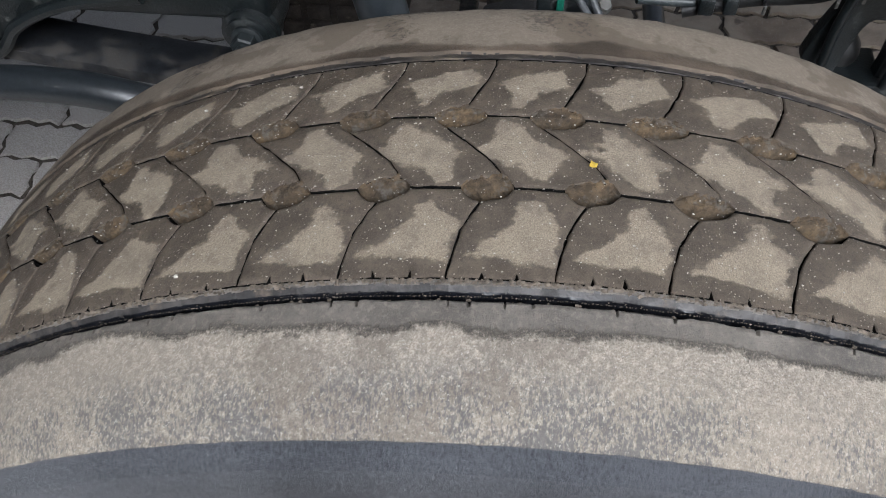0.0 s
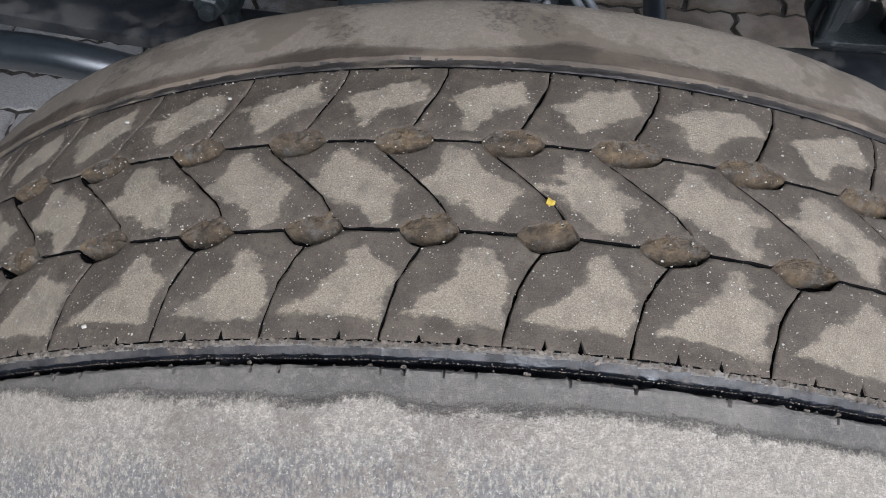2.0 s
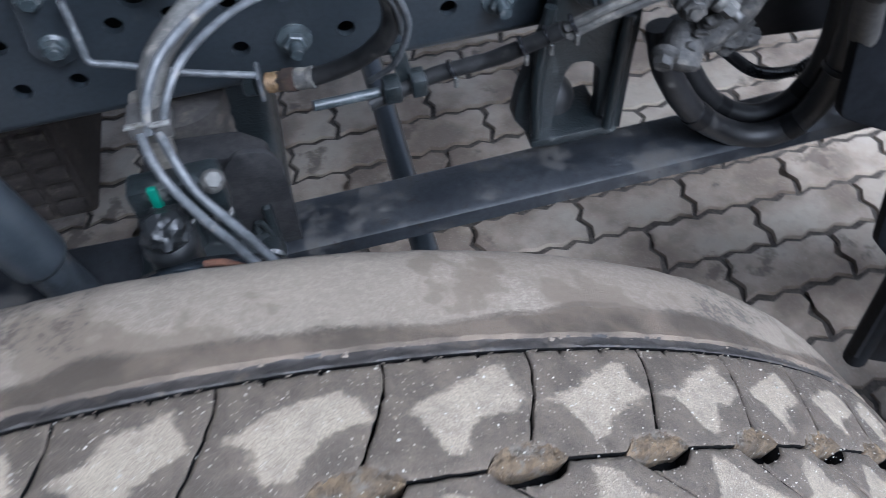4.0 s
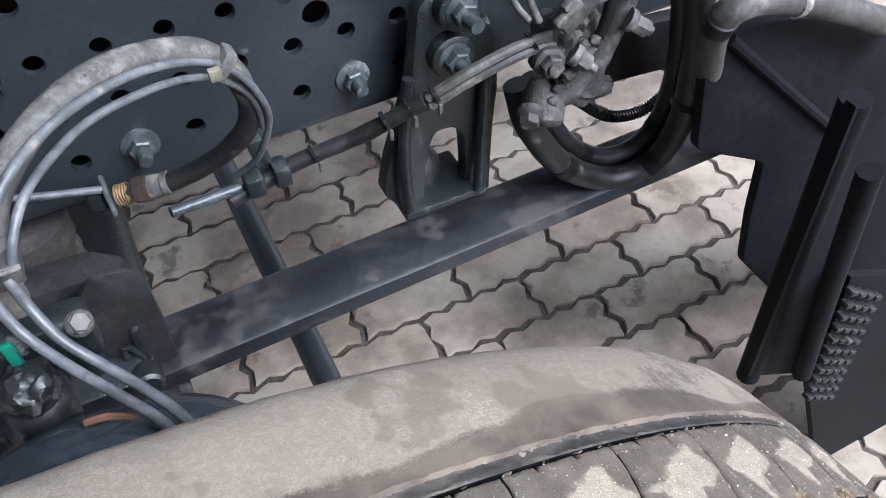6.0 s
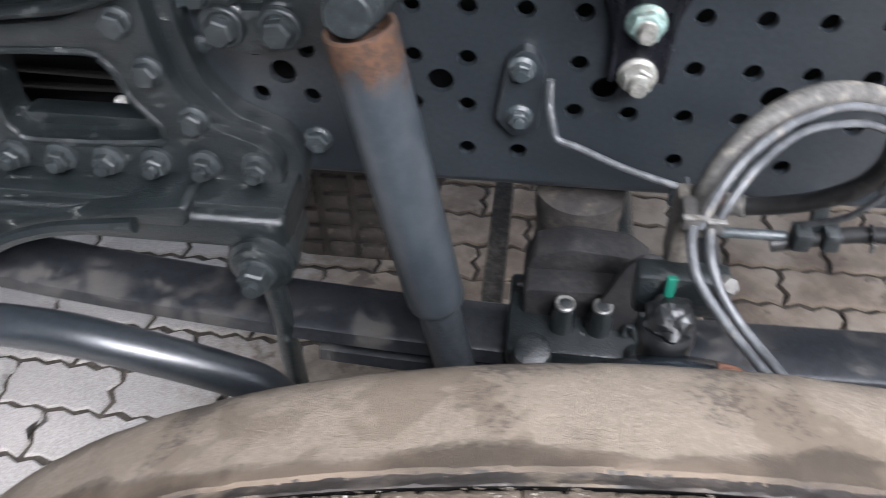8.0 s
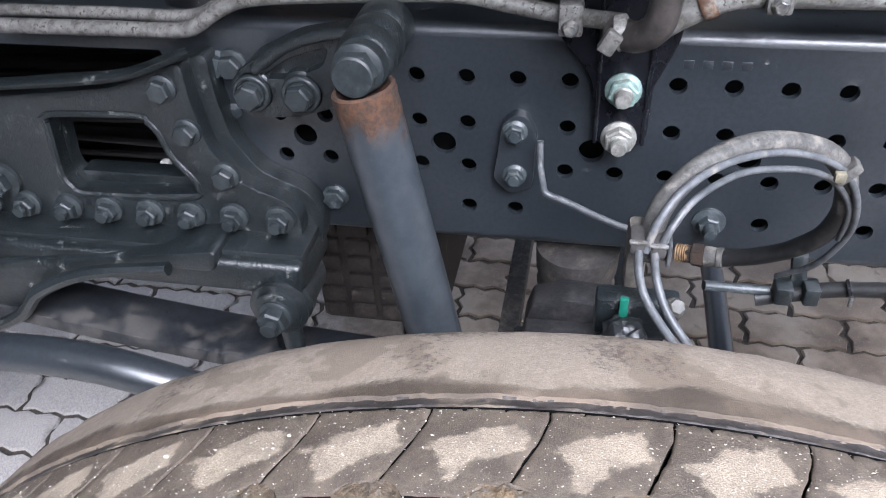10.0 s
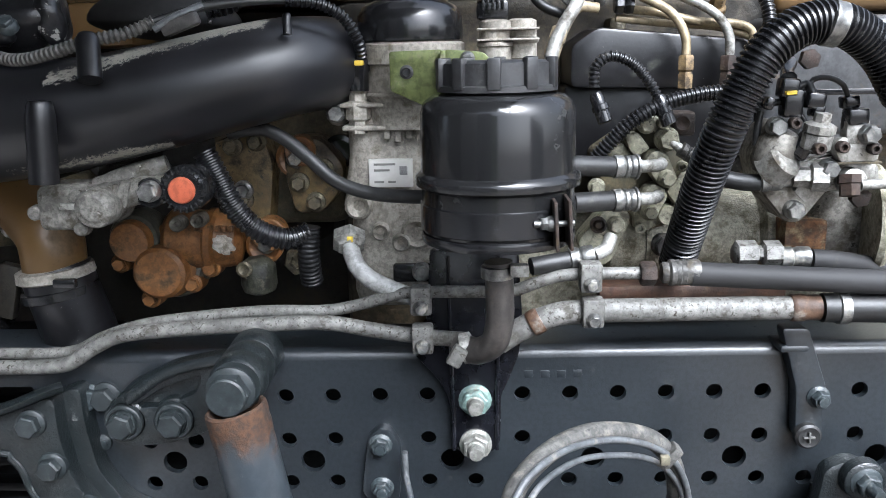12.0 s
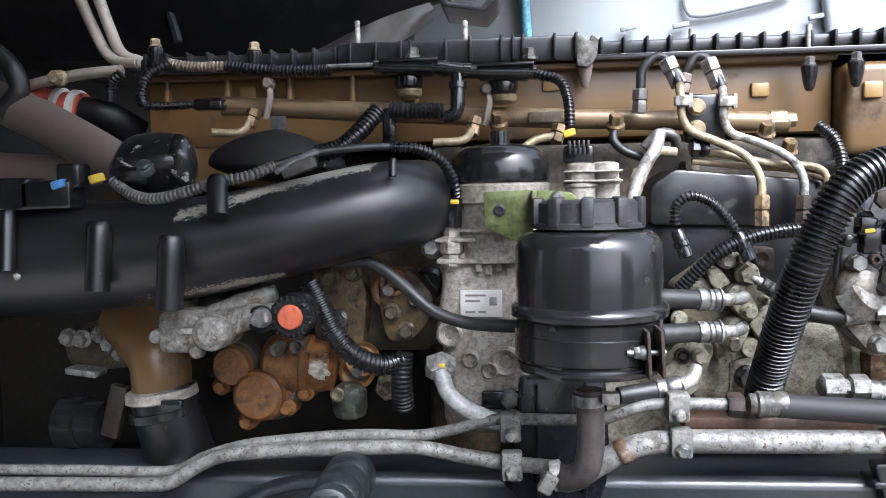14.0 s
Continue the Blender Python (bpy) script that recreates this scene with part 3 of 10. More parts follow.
def sweep(bm, pts, r, n=12, step=0.008, rib=None, flat=1.0, wobble=0.0):
    """A tube along pts; r a radius or a list of radii, one a point; rib: pitch and depth of rings."""
    rings = spline(pts, rib[0] / 4 if rib else step)
    radii = r if isinstance(r, (list, tuple)) else [r, r]
    total = len(rings) - 1
    up = Vector((0.13, 0.21, 1.0)).normalized()
    loops, run = [], 0.0
    for k, q in enumerate(rings):
        along = (rings[min(k + 1, total)] - rings[max(k - 1, 0)]).normalized()
        side = along.cross(up)
        if side.length < 0.05:
            side = along.cross(Vector((1, 0, 0)))
        side.normalize()
        up = side.cross(along).normalized()
        f = k / total * (len(radii) - 1)
        j = min(int(f), len(radii) - 2)
        rad = radii[j] + (radii[j + 1] - radii[j]) * (f - j)
        if k:
            run += (q - rings[k - 1]).length
        if rib:
            rad += rib[1] * (0.5 if k % 4 in (0, 1) else -0.5)
        if wobble:
            rad *= 1 + wobble * noise.noise(q * 60)
        loops.append([bm.verts.new(q + rad * (math.cos(a) * side + flat * math.sin(a) * up)) for a in (math.tau * i / n for i in range(n))])
    for a, b in zip(loops, loops[1:]):
        for i in range(n):
            bm.faces.new((a[i], a[(i + 1) % n], b[(i + 1) % n], b[i]))
    bm.faces.new(loops[0])
    bm.faces.new(list(reversed(loops[-1])))
    return bm


def lathe(bm, at, axis, profile, n=24):
    """A turned solid: profile rows of (distance along axis, radius)."""
    at, axis = Vector(at), Vector(axis).normalized()
    side = axis.orthogonal().normalized()
    up = axis.cross(side)
    loops = []
    for s, r in profile:
        c = at + s * axis
        loops.append([bm.verts.new(c + max(r, 1e-4) * (math.cos(a) * side + math.sin(a) * up)) for a in (math.tau * (i + 0.5) / n for i in range(n))])
    for a, b in zip(loops, loops[1:]):
        for i in range(n):
            bm.faces.new((a[i], a[(i + 1) % n], b[(i + 1) % n], b[i]))
    bm.faces.new(list(reversed(loops[0])))
    bm.faces.new(loops[-1])
    return bm


def block(bm, lo, hi, bevel=0.003, turn=None, segments=2):
    """A box with rounded edges; turn: (degrees about x, y, z) round its middle."""
    lo, hi = Vector(lo), Vector(hi)
    mid, size = (lo + hi) / 2, hi - lo
    tmp = bmesh.new()
    bmesh.ops.create_cube(tmp, size=1.0)
    bmesh.ops.scale(tmp, vec=size, verts=tmp.verts)
    if bevel:
        bmesh.ops.bevel(tmp, geom=list(tmp.edges), offset=min(bevel, 0.45 * min(size)), segments=segments, affect="EDGES", profile=0.5)
    m = Matrix.Translation(mid) @ (pose(0, 0, 0, *turn) if turn else Matrix())
    bmesh.ops.transform(tmp, matrix=m, verts=tmp.verts)
    return join(bm, tmp)


def join(bm, tmp):
    vs = [bm.verts.new(v.co) for v in tmp.verts]
    tmp.verts.index_update()
    for fc in tmp.faces:
        bm.faces.new([vs[v.index] for v in fc.verts])
    tmp.free()
    return bm


def ring2d(cx, cz, r, n=16):
    return [(cx + r * math.cos(math.tau * k / n), cz + r * math.sin(math.tau * k / n)) for k in range(n)]


def rounded2d(pts, r=0.006, n=4):
    """A polygon with its corners rounded."""
    out = []
    for k, b in enumerate(pts):
        a, c = Vector(pts[k - 1]), Vector(pts[(k + 1) % len(pts)])
        b = Vector(b)
        u, w = a - b, c - b
        d = min(r, 0.4 * u.length, 0.4 * w.length)
        p, q = b + d * u.normalized(), b + d * w.normalized()
        for j in range(n + 1):
            t = j / n
            v = (1 - t) ** 2 * p + 2 * t * (1 - t) * b + t * t * q
            out.append((v.x, v.y))
    return out


def plate(bm, outline, y0, y1, holes=(), chamfer=0.0):
    """An upright plate in the plane of x and z, from y0 back to y1, with holes through it."""
    tmp = bmesh.new()
    edges = []
    for loop in (outline, *holes):
        vs = [tmp.verts.new((x, y0, z)) for x, z in loop]
        edges += [tmp.edges.new((vs[k], vs[(k + 1) % len(vs)])) for k in range(len(vs))]
    rim = list(edges)
    made = bmesh.ops.triangle_fill(tmp, edges=edges, use_beauty=True, use_dissolve=False, normal=(0, -1, 0))
    faces = [g for g in made["geom"] if isinstance(g, bmesh.types.BMFace)]
    out = bmesh.ops.extrude_face_region(tmp, geom=faces, use_keep_orig=True)
    bmesh.ops.translate(tmp, vec=(0, y1 - y0, 0), verts=[g for g in out["geom"] if isinstance(g, bmesh.types.BMVert)])
    bmesh.ops.recalc_face_normals(tmp, faces=tmp.faces)
    if chamfer:
        front = [e for e in tmp.edges if len(e.link_faces) == 2 and e.calc_face_angle(0) > 1.0 and all(abs(v.co.y - y0) < 1e-6 for v in e.verts)]
        bmesh.ops.bevel(tmp, geom=front, offset=chamfer, segments=2, affect="EDGES", profile=0.5)
    return join(bm, tmp)


def hexbolt(bm, at, af=0.024, flange=0.0165, height=0.012, axis=(0, -1, 0), stub=0.0, turn=0.0):
    """A flanged hexagon bolt head, or a nut with the stub of its thread."""
    at, axis = Vector(at), Vector(axis).normalized()
    lathe(bm, at, axis, [(-0.004, flange), (0.0015, flange), (0.004, af * 0.56)], 20)
    side = axis.orthogonal().normalized()
    up = axis.cross(side)
    rows = []
    for s, r in ((0.002, af / 1.732), (0.002 + height * 0.85, af / 1.732), (0.002 + height, af / 2)):
        rows.append([bm.verts.new(at + s * axis + r * (math.cos(a) * side + math.sin(a) * up)) for a in (turn + math.tau * k / 6 for k in range(6))])
    for a, b in zip(rows, rows[1:]):
        for k in range(6):
            bm.faces.new((a[k], a[(k + 1) % 6], b[(k + 1) % 6], b[k]))
    bm.faces.new(rows[-1])
    if stub:
        lathe(bm, at + (height * 0.9) * axis, axis, [(0, af * 0.31), (0.2 * stub, af * 0.33), (0.3 * stub, af * 0.3), (0.6 * stub, af * 0.33), (stub, af * 0.3)], 14)
    return bm


def bolts(parent, places, material, label="", **kw):
    for k, at in enumerate(places):
        part("bolt", hexbolt(fresh(), at, turn=0.37 * k, **kw), material, parent, label)


def lump(bm, at, size, seed=0, rough=0.25, subs=2, freq=1.6):
    """An uneven rounded mass."""
    tmp = bmesh.new()
    bmesh.ops.create_icosphere(tmp, subdivisions=subs, radius=1.0)
    for v in tmp.verts:
        v.co *= 1 + rough * noise.noise(v.co * freq + Vector((seed * 3.1, seed * 1.7, seed)))
        v.co = Vector(at) + Vector((v.co.x * size[0], v.co.y * size[1], v.co.z * size[2]))
    return join(bm, tmp)


def tube(name, pts, r, material, label, category, n=12, rib=None, group="", **kw):
    return single(name, sweep(fresh(), pts, r, n=n, rib=rib, **kw), material, label, category, group)


# ---- the ground ----
ground_bm = fresh()
gv = [ground_bm.verts.new(c) for c in ((-400, -400, -0.0265), (400, -400, -0.0265), (400, 400, -0.0265), (-400, 400, -0.0265))]
ground_bm.faces.new(gv)
single("ground", ground_bm, joint_sand, "brown sand bed between concrete paving stones", "ground", kind="structure")

# ---- the chassis rail ----
PITCH, ROW0, WEB = 0.05, 0.835, 1.0
RAIL_TOP, RAIL_FOOT = 0.887, 0.638
rail = thing("chassis_rail", (0, 1.0, RAIL_FOOT), "dark grey painted steel chassis rail with rows of holes", "chassis rail")
HOLES = {0: (-4, -3, -2, -1, 1, 2, 3, 4, 5, 6, 8, 9, 10, 12, 13), -1: (-7, -6, -4, -3, -1, 1, 2, 3, 4, 5, 6, 8, 9, 10), -2: (-7, -6, -4, -3, -1, 0, 1, 2, 3, 4, 5, 6, 7, 9, 10), -3: (-3, -2, 1, 3, 5, 7, 8)}
hole_loops = [ring2d(c * PITCH, ROW0 + r * PITCH, 0.0086, 18) for r, cols in HOLES.items() for c in cols]
hole_loops += [[(-0.80, 0.66), (-0.43, 0.66), (-0.43, 0.78), (-0.47, 0.85), (-0.80, 0.85)]]
hole_loops += [ring2d(c * PITCH, ROW0 - 1.5 * PITCH, 0.0128, 22) for c in (-6.5, -3.5, -0.5, 2.5, 5.5, 8.5)]
web_bm = plate(fresh(), [(-1.6, RAIL_FOOT + 0.012), (1.7, RAIL_FOOT + 0.012), (1.7, RAIL_TOP - 0.012), (-1.6, RAIL_TOP - 0.012)], WEB, WEB + 0.008, hole_loops)
part("web", web_bm, chassis_paint, rail, angle=30)
# black sheet added behind the web so that its holes look dark
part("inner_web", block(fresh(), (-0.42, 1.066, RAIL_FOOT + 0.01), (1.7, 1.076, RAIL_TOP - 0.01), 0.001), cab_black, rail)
for zc, s in ((RAIL_TOP, -1), (RAIL_FOOT, 1)):
    fb = fresh()
    section = [(WEB + 0.012 - 0.012 * math.cos(a), zc + s * 0.012 - s * 0.012 * math.sin(a)) for a in (k * math.pi / 12 for k in range(7))]
    section += [(WEB + 0.08, zc), (WEB + 0.08, zc + s * 0.008)]
    section += [(WEB + 0.012 - 0.004 * math.cos(a), zc + s * 0.012 - s * 0.004 * math.sin(a)) for a in (k * math.pi / 12 for k in range(6, -1, -1))]
    ends = [[fb.verts.new((x, y, z)) for y, z in section] for x in (-1.6, 1.7)]
    for k in range(len(section)):
        j = (k + 1) % len(section)
        fb.faces.new((ends[0][k], ends[1][k], ends[1][j], ends[0][j]))
    fb.faces.new(ends[0])
    fb.faces.new(list(reversed(ends[1])))
    part("flange", fb, chassis_paint, rail)
bolts(rail, [(-8 * PITCH + 0.0, WEB - 0.001, ROW0 - PITCH)], bolt_paint, af=0.010, flange=0.009, height=0.003)
bolts(rail, [(-8.15 * PITCH, WEB - 0.001, ROW0 + 0.003), (-6 * PITCH, WEB - 0.001, ROW0 - 3 * PITCH)], bolt_paint, "grey painted hexagon bolt", af=0.021, flange=0.0145, height=0.010)
bolts(rail, [(2 * PITCH, WEB - 0.001, ROW0 - 3 * PITCH), (6 * PITCH, WEB - 0.001, ROW0 - 3 * PITCH)], bolt_paint, "grey nut with thread stub", af=0.020, flange=0.017, height=0.010, stub=0.016)
# writing stamped in the web, too faint to read
for k in range(4):
    part("stamped_mark", block(fresh(), (0.052 + 0.017 * k, WEB - 0.0006, 0.853), (0.061 + 0.017 * k, WEB + 0.001, 0.861), 0.0002), chassis_paint, rail)

# ---- the wheel ----
HUB = Vector((-0.012, 0.422, 0.463))
STEER = 0.0328
TURN = Matrix.Rotation(STEER, 3, "Z")
NOTCHES = 256
# lengths of the tread pitches that differ, from the first sipe on; the rest of the way round is even
PITCHES = [0.0533, 0.0481, 0.0474, 0.0461, 0.0478, 0.0545, 0.0572, 0.0529, 0.0506, 0.0457]
PITCHES += [(math.tau * 0.478 - sum(PITCHES)) / 50] * 50
FIRST = -0.1833
wheel = thing("truck_tyre", HUB, "large worn muddy truck tyre on a steel rim", "tyre")
wheel.rotation_euler = (0, 0, STEER)


def crown(y):
    return 0.482 - 0.007 * ((y - 0.422) / 0.076) ** 2


def on_tread(u, y, lift=0.0):
    a, rad = u / 0.478, crown(y) + lift
    return Vector((rad * math.sin(a), y - HUB.y, rad * math.cos(a)))


NEAR, FAR = 0.3566, 0.4940
NEAR_SIDE = [(0.3564, -0.0011), (0.3545, -0.0014), (0.3541, -0.0020), (0.3519, -0.0036), (0.3514, -0.0044), (0.3511, -0.0125), (0.3477, -0.0125), (0.3472, -0.0040), (0.3468, -0.0026)]
NEAR_SHOULDER = [(0.3456, 0.4749), (0.3444, 0.4746), (0.3436, 0.4744), (0.3420, 0.4740), (0.3349, 0.4728), (0.3219, 0.4703), (0.3079, 0.4660), (0.2992, 0.4614), (0.2930, 0.4572), (0.2923, 0.4566), (0.2921, 0.4558), (0.2932, 0.4546), (0.2925, 0.4525), (0.2889, 0.4500), (0.2839, 0.4445), (0.2809, 0.4320), (0.2789, 0.4170), (0.2759, 0.3870), (0.2769, 0.3470), (0.2879, 0.3120), (0.2999, 0.2970)]
FAR_SIDE = [(0.4941, -0.0090), (0.4950, -0.0090), (0.4954, -0.0014), (0.4962, -0.0010), (0.4978, -0.0018), (0.5000, -0.0027), (0.5014, -0.0029), (0.5022, -0.0022), (0.5028, -0.0015)]
FAR_SHOULDER = [(0.508, 0.4729), (0.518, 0.4710), (0.530, 0.4687), (0.540, 0.4662), (0.548, 0.4634), (0.556, 0.4590), (0.562, 0.4530), (0.567, 0.4445), (0.571, 0.434), (0.574, 0.420), (0.576, 0.400), (0.577, 0.375), (0.576, 0.340), (0.565, 0.308), (0.552, 0.295)]


def tyre_profile():
    near = [(NEAR + 0.0001, crown(NEAR) - 0.009)] + [(y, crown(NEAR) + b) for y, b in NEAR_SIDE] + NEAR_SHOULDER
    far = [(y, crown(FAR) + b) for y, b in FAR_SIDE] + FAR_SHOULDER
    floor_rows = [(y, crown(y) - 0.009) for y in (0.375, 0.4, 0.422, 0.444, 0.47)]
    return list(reversed(near)) + floor_rows + far


tyre_bm = fresh()
profile = tyre_profile()
near_edge = [k for k, (y, r) in enumerate(profile) if 0.344 < y < 0.3474 and r > 0.465]
angles = []
for k in range(NOTCHES):
    a = (k + random.uniform(-0.2, 0.2)) * math.tau / NOTCHES
    w = 0.0006 + 0.0005 * random.random()
    angles += [(a, 0), (a + w / 0.478, 1), (a + 2 * w / 0.478, 0)] + [(a + math.tau / NOTCHES * q, 0) for q in (0.38, 0.6)]
angles.sort()
loops = []
for a, cut in angles:
    ring = []
    deep = cut * (random.uniform(0.0012, 0.0030) if random.random() > 0.55 else 0.0)
    dent = 0.0012 * max(0.0, noise.noise(Vector((math.sin(a) * 30, math.cos(a) * 30, 4.0))))
    for k, (y, r) in enumerate(profile):
        rad = r - (deep * (1.0 if y > 0.3450 else 0.6) if k in near_edge else 0.0)
        q = Vector((math.sin(a), math.cos(a), 0.0))
        if 0.345 < y < 0.3563 or 0.4955 < y < 0.5035:
            y += 0.00055 * noise.noise(q * 90 + Vector((0, 0, 0.3 * k))) + 0.0003 * random.uniform(-1, 1)
            rad += 0.0006 * noise.noise(q * 150 + Vector((0, 0, k))) - (dent if y > 0.4 else 0.3 * dent)
        elif y < 0.343 or y > 0.5035:
            rad += 0.0009 * noise.noise(Vector((math.sin(a) * 26, y * 45, math.cos(a) * 26))) + 0.0004 * noise.noise(Vector((math.sin(a) * 110, y * 190, math.cos(a) * 110)))
        if 0.2915 < y < 0.2935 and r > 0.454:
            rad += 0.0007 * noise.noise(q * 120) + 0.00025 * random.uniform(-1, 1)
        ring.append(tyre_bm.verts.new((rad * math.sin(a), y - HUB.y, rad * math.cos(a))))
    loops.append(ring)
for a, b in zip(loops, loops[1:] + loops[:1]):
    for k in range(len(profile) - 1):
        tyre_bm.faces.new((a[k], a[k + 1], b[k + 1], b[k]))
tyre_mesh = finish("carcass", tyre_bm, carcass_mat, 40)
for m_ in (groove_shade_mat, strip_mat, bevel_mat, rib_mat):
    tyre_mesh.materials.append(m_)
for f in tyre_mesh.polygons:
    c = sum((tyre_mesh.vertices[i].co for i in f.vertices), Vector()) / len(f.vertices)
    y, r = c.y + HUB.y, math.hypot(c.x, c.z)
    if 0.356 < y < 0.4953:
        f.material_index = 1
    elif 0.3473 < y < 0.3519:
        f.material_index = 2
    elif 0.3519 < y < 0.3543:
        f.material_index = 3
    elif 0.4953 < y < 0.5016:
        f.material_index = 4
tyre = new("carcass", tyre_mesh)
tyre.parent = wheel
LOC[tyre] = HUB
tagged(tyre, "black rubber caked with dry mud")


def shrunk(poly, d):
    out = []
    n = len(poly)
    for k in range(n):
        a, b, c = (Vector(poly[(k + j) % n]) for j in (-1, 0, 1))
        u, w = (b - a).normalized(), (c - b).normalized()
        n1, n2 = Vector((-u.y, u.x)), Vector((-w.y, w.x))
        m = (n1 + n2)
        m = m / max(m.length_squared, 0.6) * 2
        out.append(tuple(b + d * m))
    return out


def signed(poly):
    return sum(a[0] * b[1] - b[0] * a[1] for a, b in zip(poly, poly[1:] + poly[:1]))


def densify(poly, longest=0.0032):
    out = []
    for a, b in zip(poly, poly[1:] + poly[:1]):
        n = max(1, round(math.dist(a, b) / longest))
        out += [(a[0] + (b[0] - a[0]) * k / n, a[1] + (b[1] - a[1]) * k / n) for k in range(n)]
    return out


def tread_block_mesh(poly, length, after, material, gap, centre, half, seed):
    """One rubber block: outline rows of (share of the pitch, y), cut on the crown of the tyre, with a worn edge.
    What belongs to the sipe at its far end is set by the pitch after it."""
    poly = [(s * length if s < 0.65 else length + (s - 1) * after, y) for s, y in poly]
    if signed(poly) < 0:
        poly = list(reversed(poly))
    rng = random.Random(seed)
    poly = [(u + rng.uniform(-0.00034, 0.00034), y + rng.uniform(-0.00030, 0.00030)) for u, y in densify(poly)]
    bm = fresh()
    rows = []
    for inset, lift in ((gap, -0.010), (gap, -0.0009), (gap + 0.0005, -0.0002), (gap + 0.0018, 0.0)):
        rows.append([bm.verts.new(on_tread(u, y, lift + 0.00015 * rng.uniform(-1, 1))) for u, y in shrunk(poly, inset)])
    n = len(poly)
    for level, (a, b) in enumerate(zip(rows, rows[1:])):
        for k in range(n):
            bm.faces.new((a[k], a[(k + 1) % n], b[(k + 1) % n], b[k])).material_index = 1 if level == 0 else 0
    top = bm.faces.new(rows[-1])
    bmesh.ops.triangulate(bm, faces=[top])
    layer = bm.loops.layers.uv.new("patch")
    for f in bm.faces:
        for lp in f.loops:
            q = lp.vert.co
            u, y = 0.478 * math.atan2(q.x, q.z), q.y + HUB.y
            lp[layer].uv = ((u / length - centre[0]) / half[0], (y - centre[1]) / half[1])
    mesh = finish("tread_block", bm, material, 50)
    mesh.materials.append(groove_shade_mat)
    return mesh


def shifted(row):
    return [(s + 1, y) for s, y in reversed(row)]


def notched(s0, s1, y, deep, places):
    """A straight edge from s0 to s1 with small cuts in it."""
    out = []
    for p in sorted(places, reverse=s1 < s0):
        w = 0.010 if s1 > s0 else -0.010
        out += [(p - w, y), (p, y + deep), (p + w, y)]
    return out


near_sipe = [(0.0, NEAR), (0.005, 0.3600), (0.045, 0.3690), (0.10, 0.3795), (0.19, 0.3880), (0.28, 0.3952)]
mid_sipe = [(0.47, 0.4086), (0.45, 0.4120), (0.36, 0.4185), (0.16, 0.4275), (0.0, 0.4345), (-0.14, 0.4405)]
far_sipe = [(0.06, 0.4538), (0.15, 0.4640), (0.25, 0.4748), (0.31, 0.4830), (0.335, 0.4890), (0.34, FAR)]
near_rim = [(0.38, 0.3962), (0.50, 0.3980), (0.585, 0.4025), (1.08, 0.4023), (1.13, 0.3990), (1.20, 0.3964)]
pocket_top = [(0.08, 0.4032), (0.14, 0.4058), (0.26, 0.4078), (0.38, 0.4086)]
far_pocket_top = [(-0.26, 0.4480), (-0.19, 0.4514), (-0.08, 0.4533)]
near_poly = near_sipe + near_rim + shifted(near_sipe) + notched(1.0, 0.0, NEAR, 0.0036, (0.33, 0.66))
mid_poly = [(0.52, 0.4078), (0.59, 0.4033)] + [(s + 1, y) for s, y in pocket_top] + [(s + 1, y) for s, y in mid_sipe] + [(0.80, 0.4432), (0.735, 0.4471), (0.285, 0.4474), (0.23, 0.4440), (0.17, 0.4420), (0.0, 0.4404)] + list(reversed(mid_sipe))
far_poly = far_sipe + notched(0.34, 1.34, FAR, -0.0020, (0.62, 0.97)) + shifted(far_sipe) + [(s + 1, y) for s, y in reversed(far_pocket_top)] + [(0.285, 0.4482), (0.24, 0.4510), (0.17, 0.4530)]
ROWS = ((near_poly, tread_mats[0], 0.00042, (0.60, 0.3785), (0.42, 0.0145)), (mid_poly, tread_mats[1], 0.00032, (0.67, 0.4243), (0.40, 0.0168)), (far_poly, tread_mats[2], 0.00042, (0.78, 0.4705), (0.38, 0.0155)))


def on_wheel(name, mesh, angle):
    ob = new(name, mesh)
    ob.parent = tyre
    ob.rotation_euler = (0, angle, 0)
    return ob


def along(row, s):
    for (s0, y0), (s1, y1) in zip(row, row[1:]):
        if s0 <= s <= s1:
            return y0 + (y1 - y0) * (s - s0) / (s1 - s0)
    return row[-1][1]


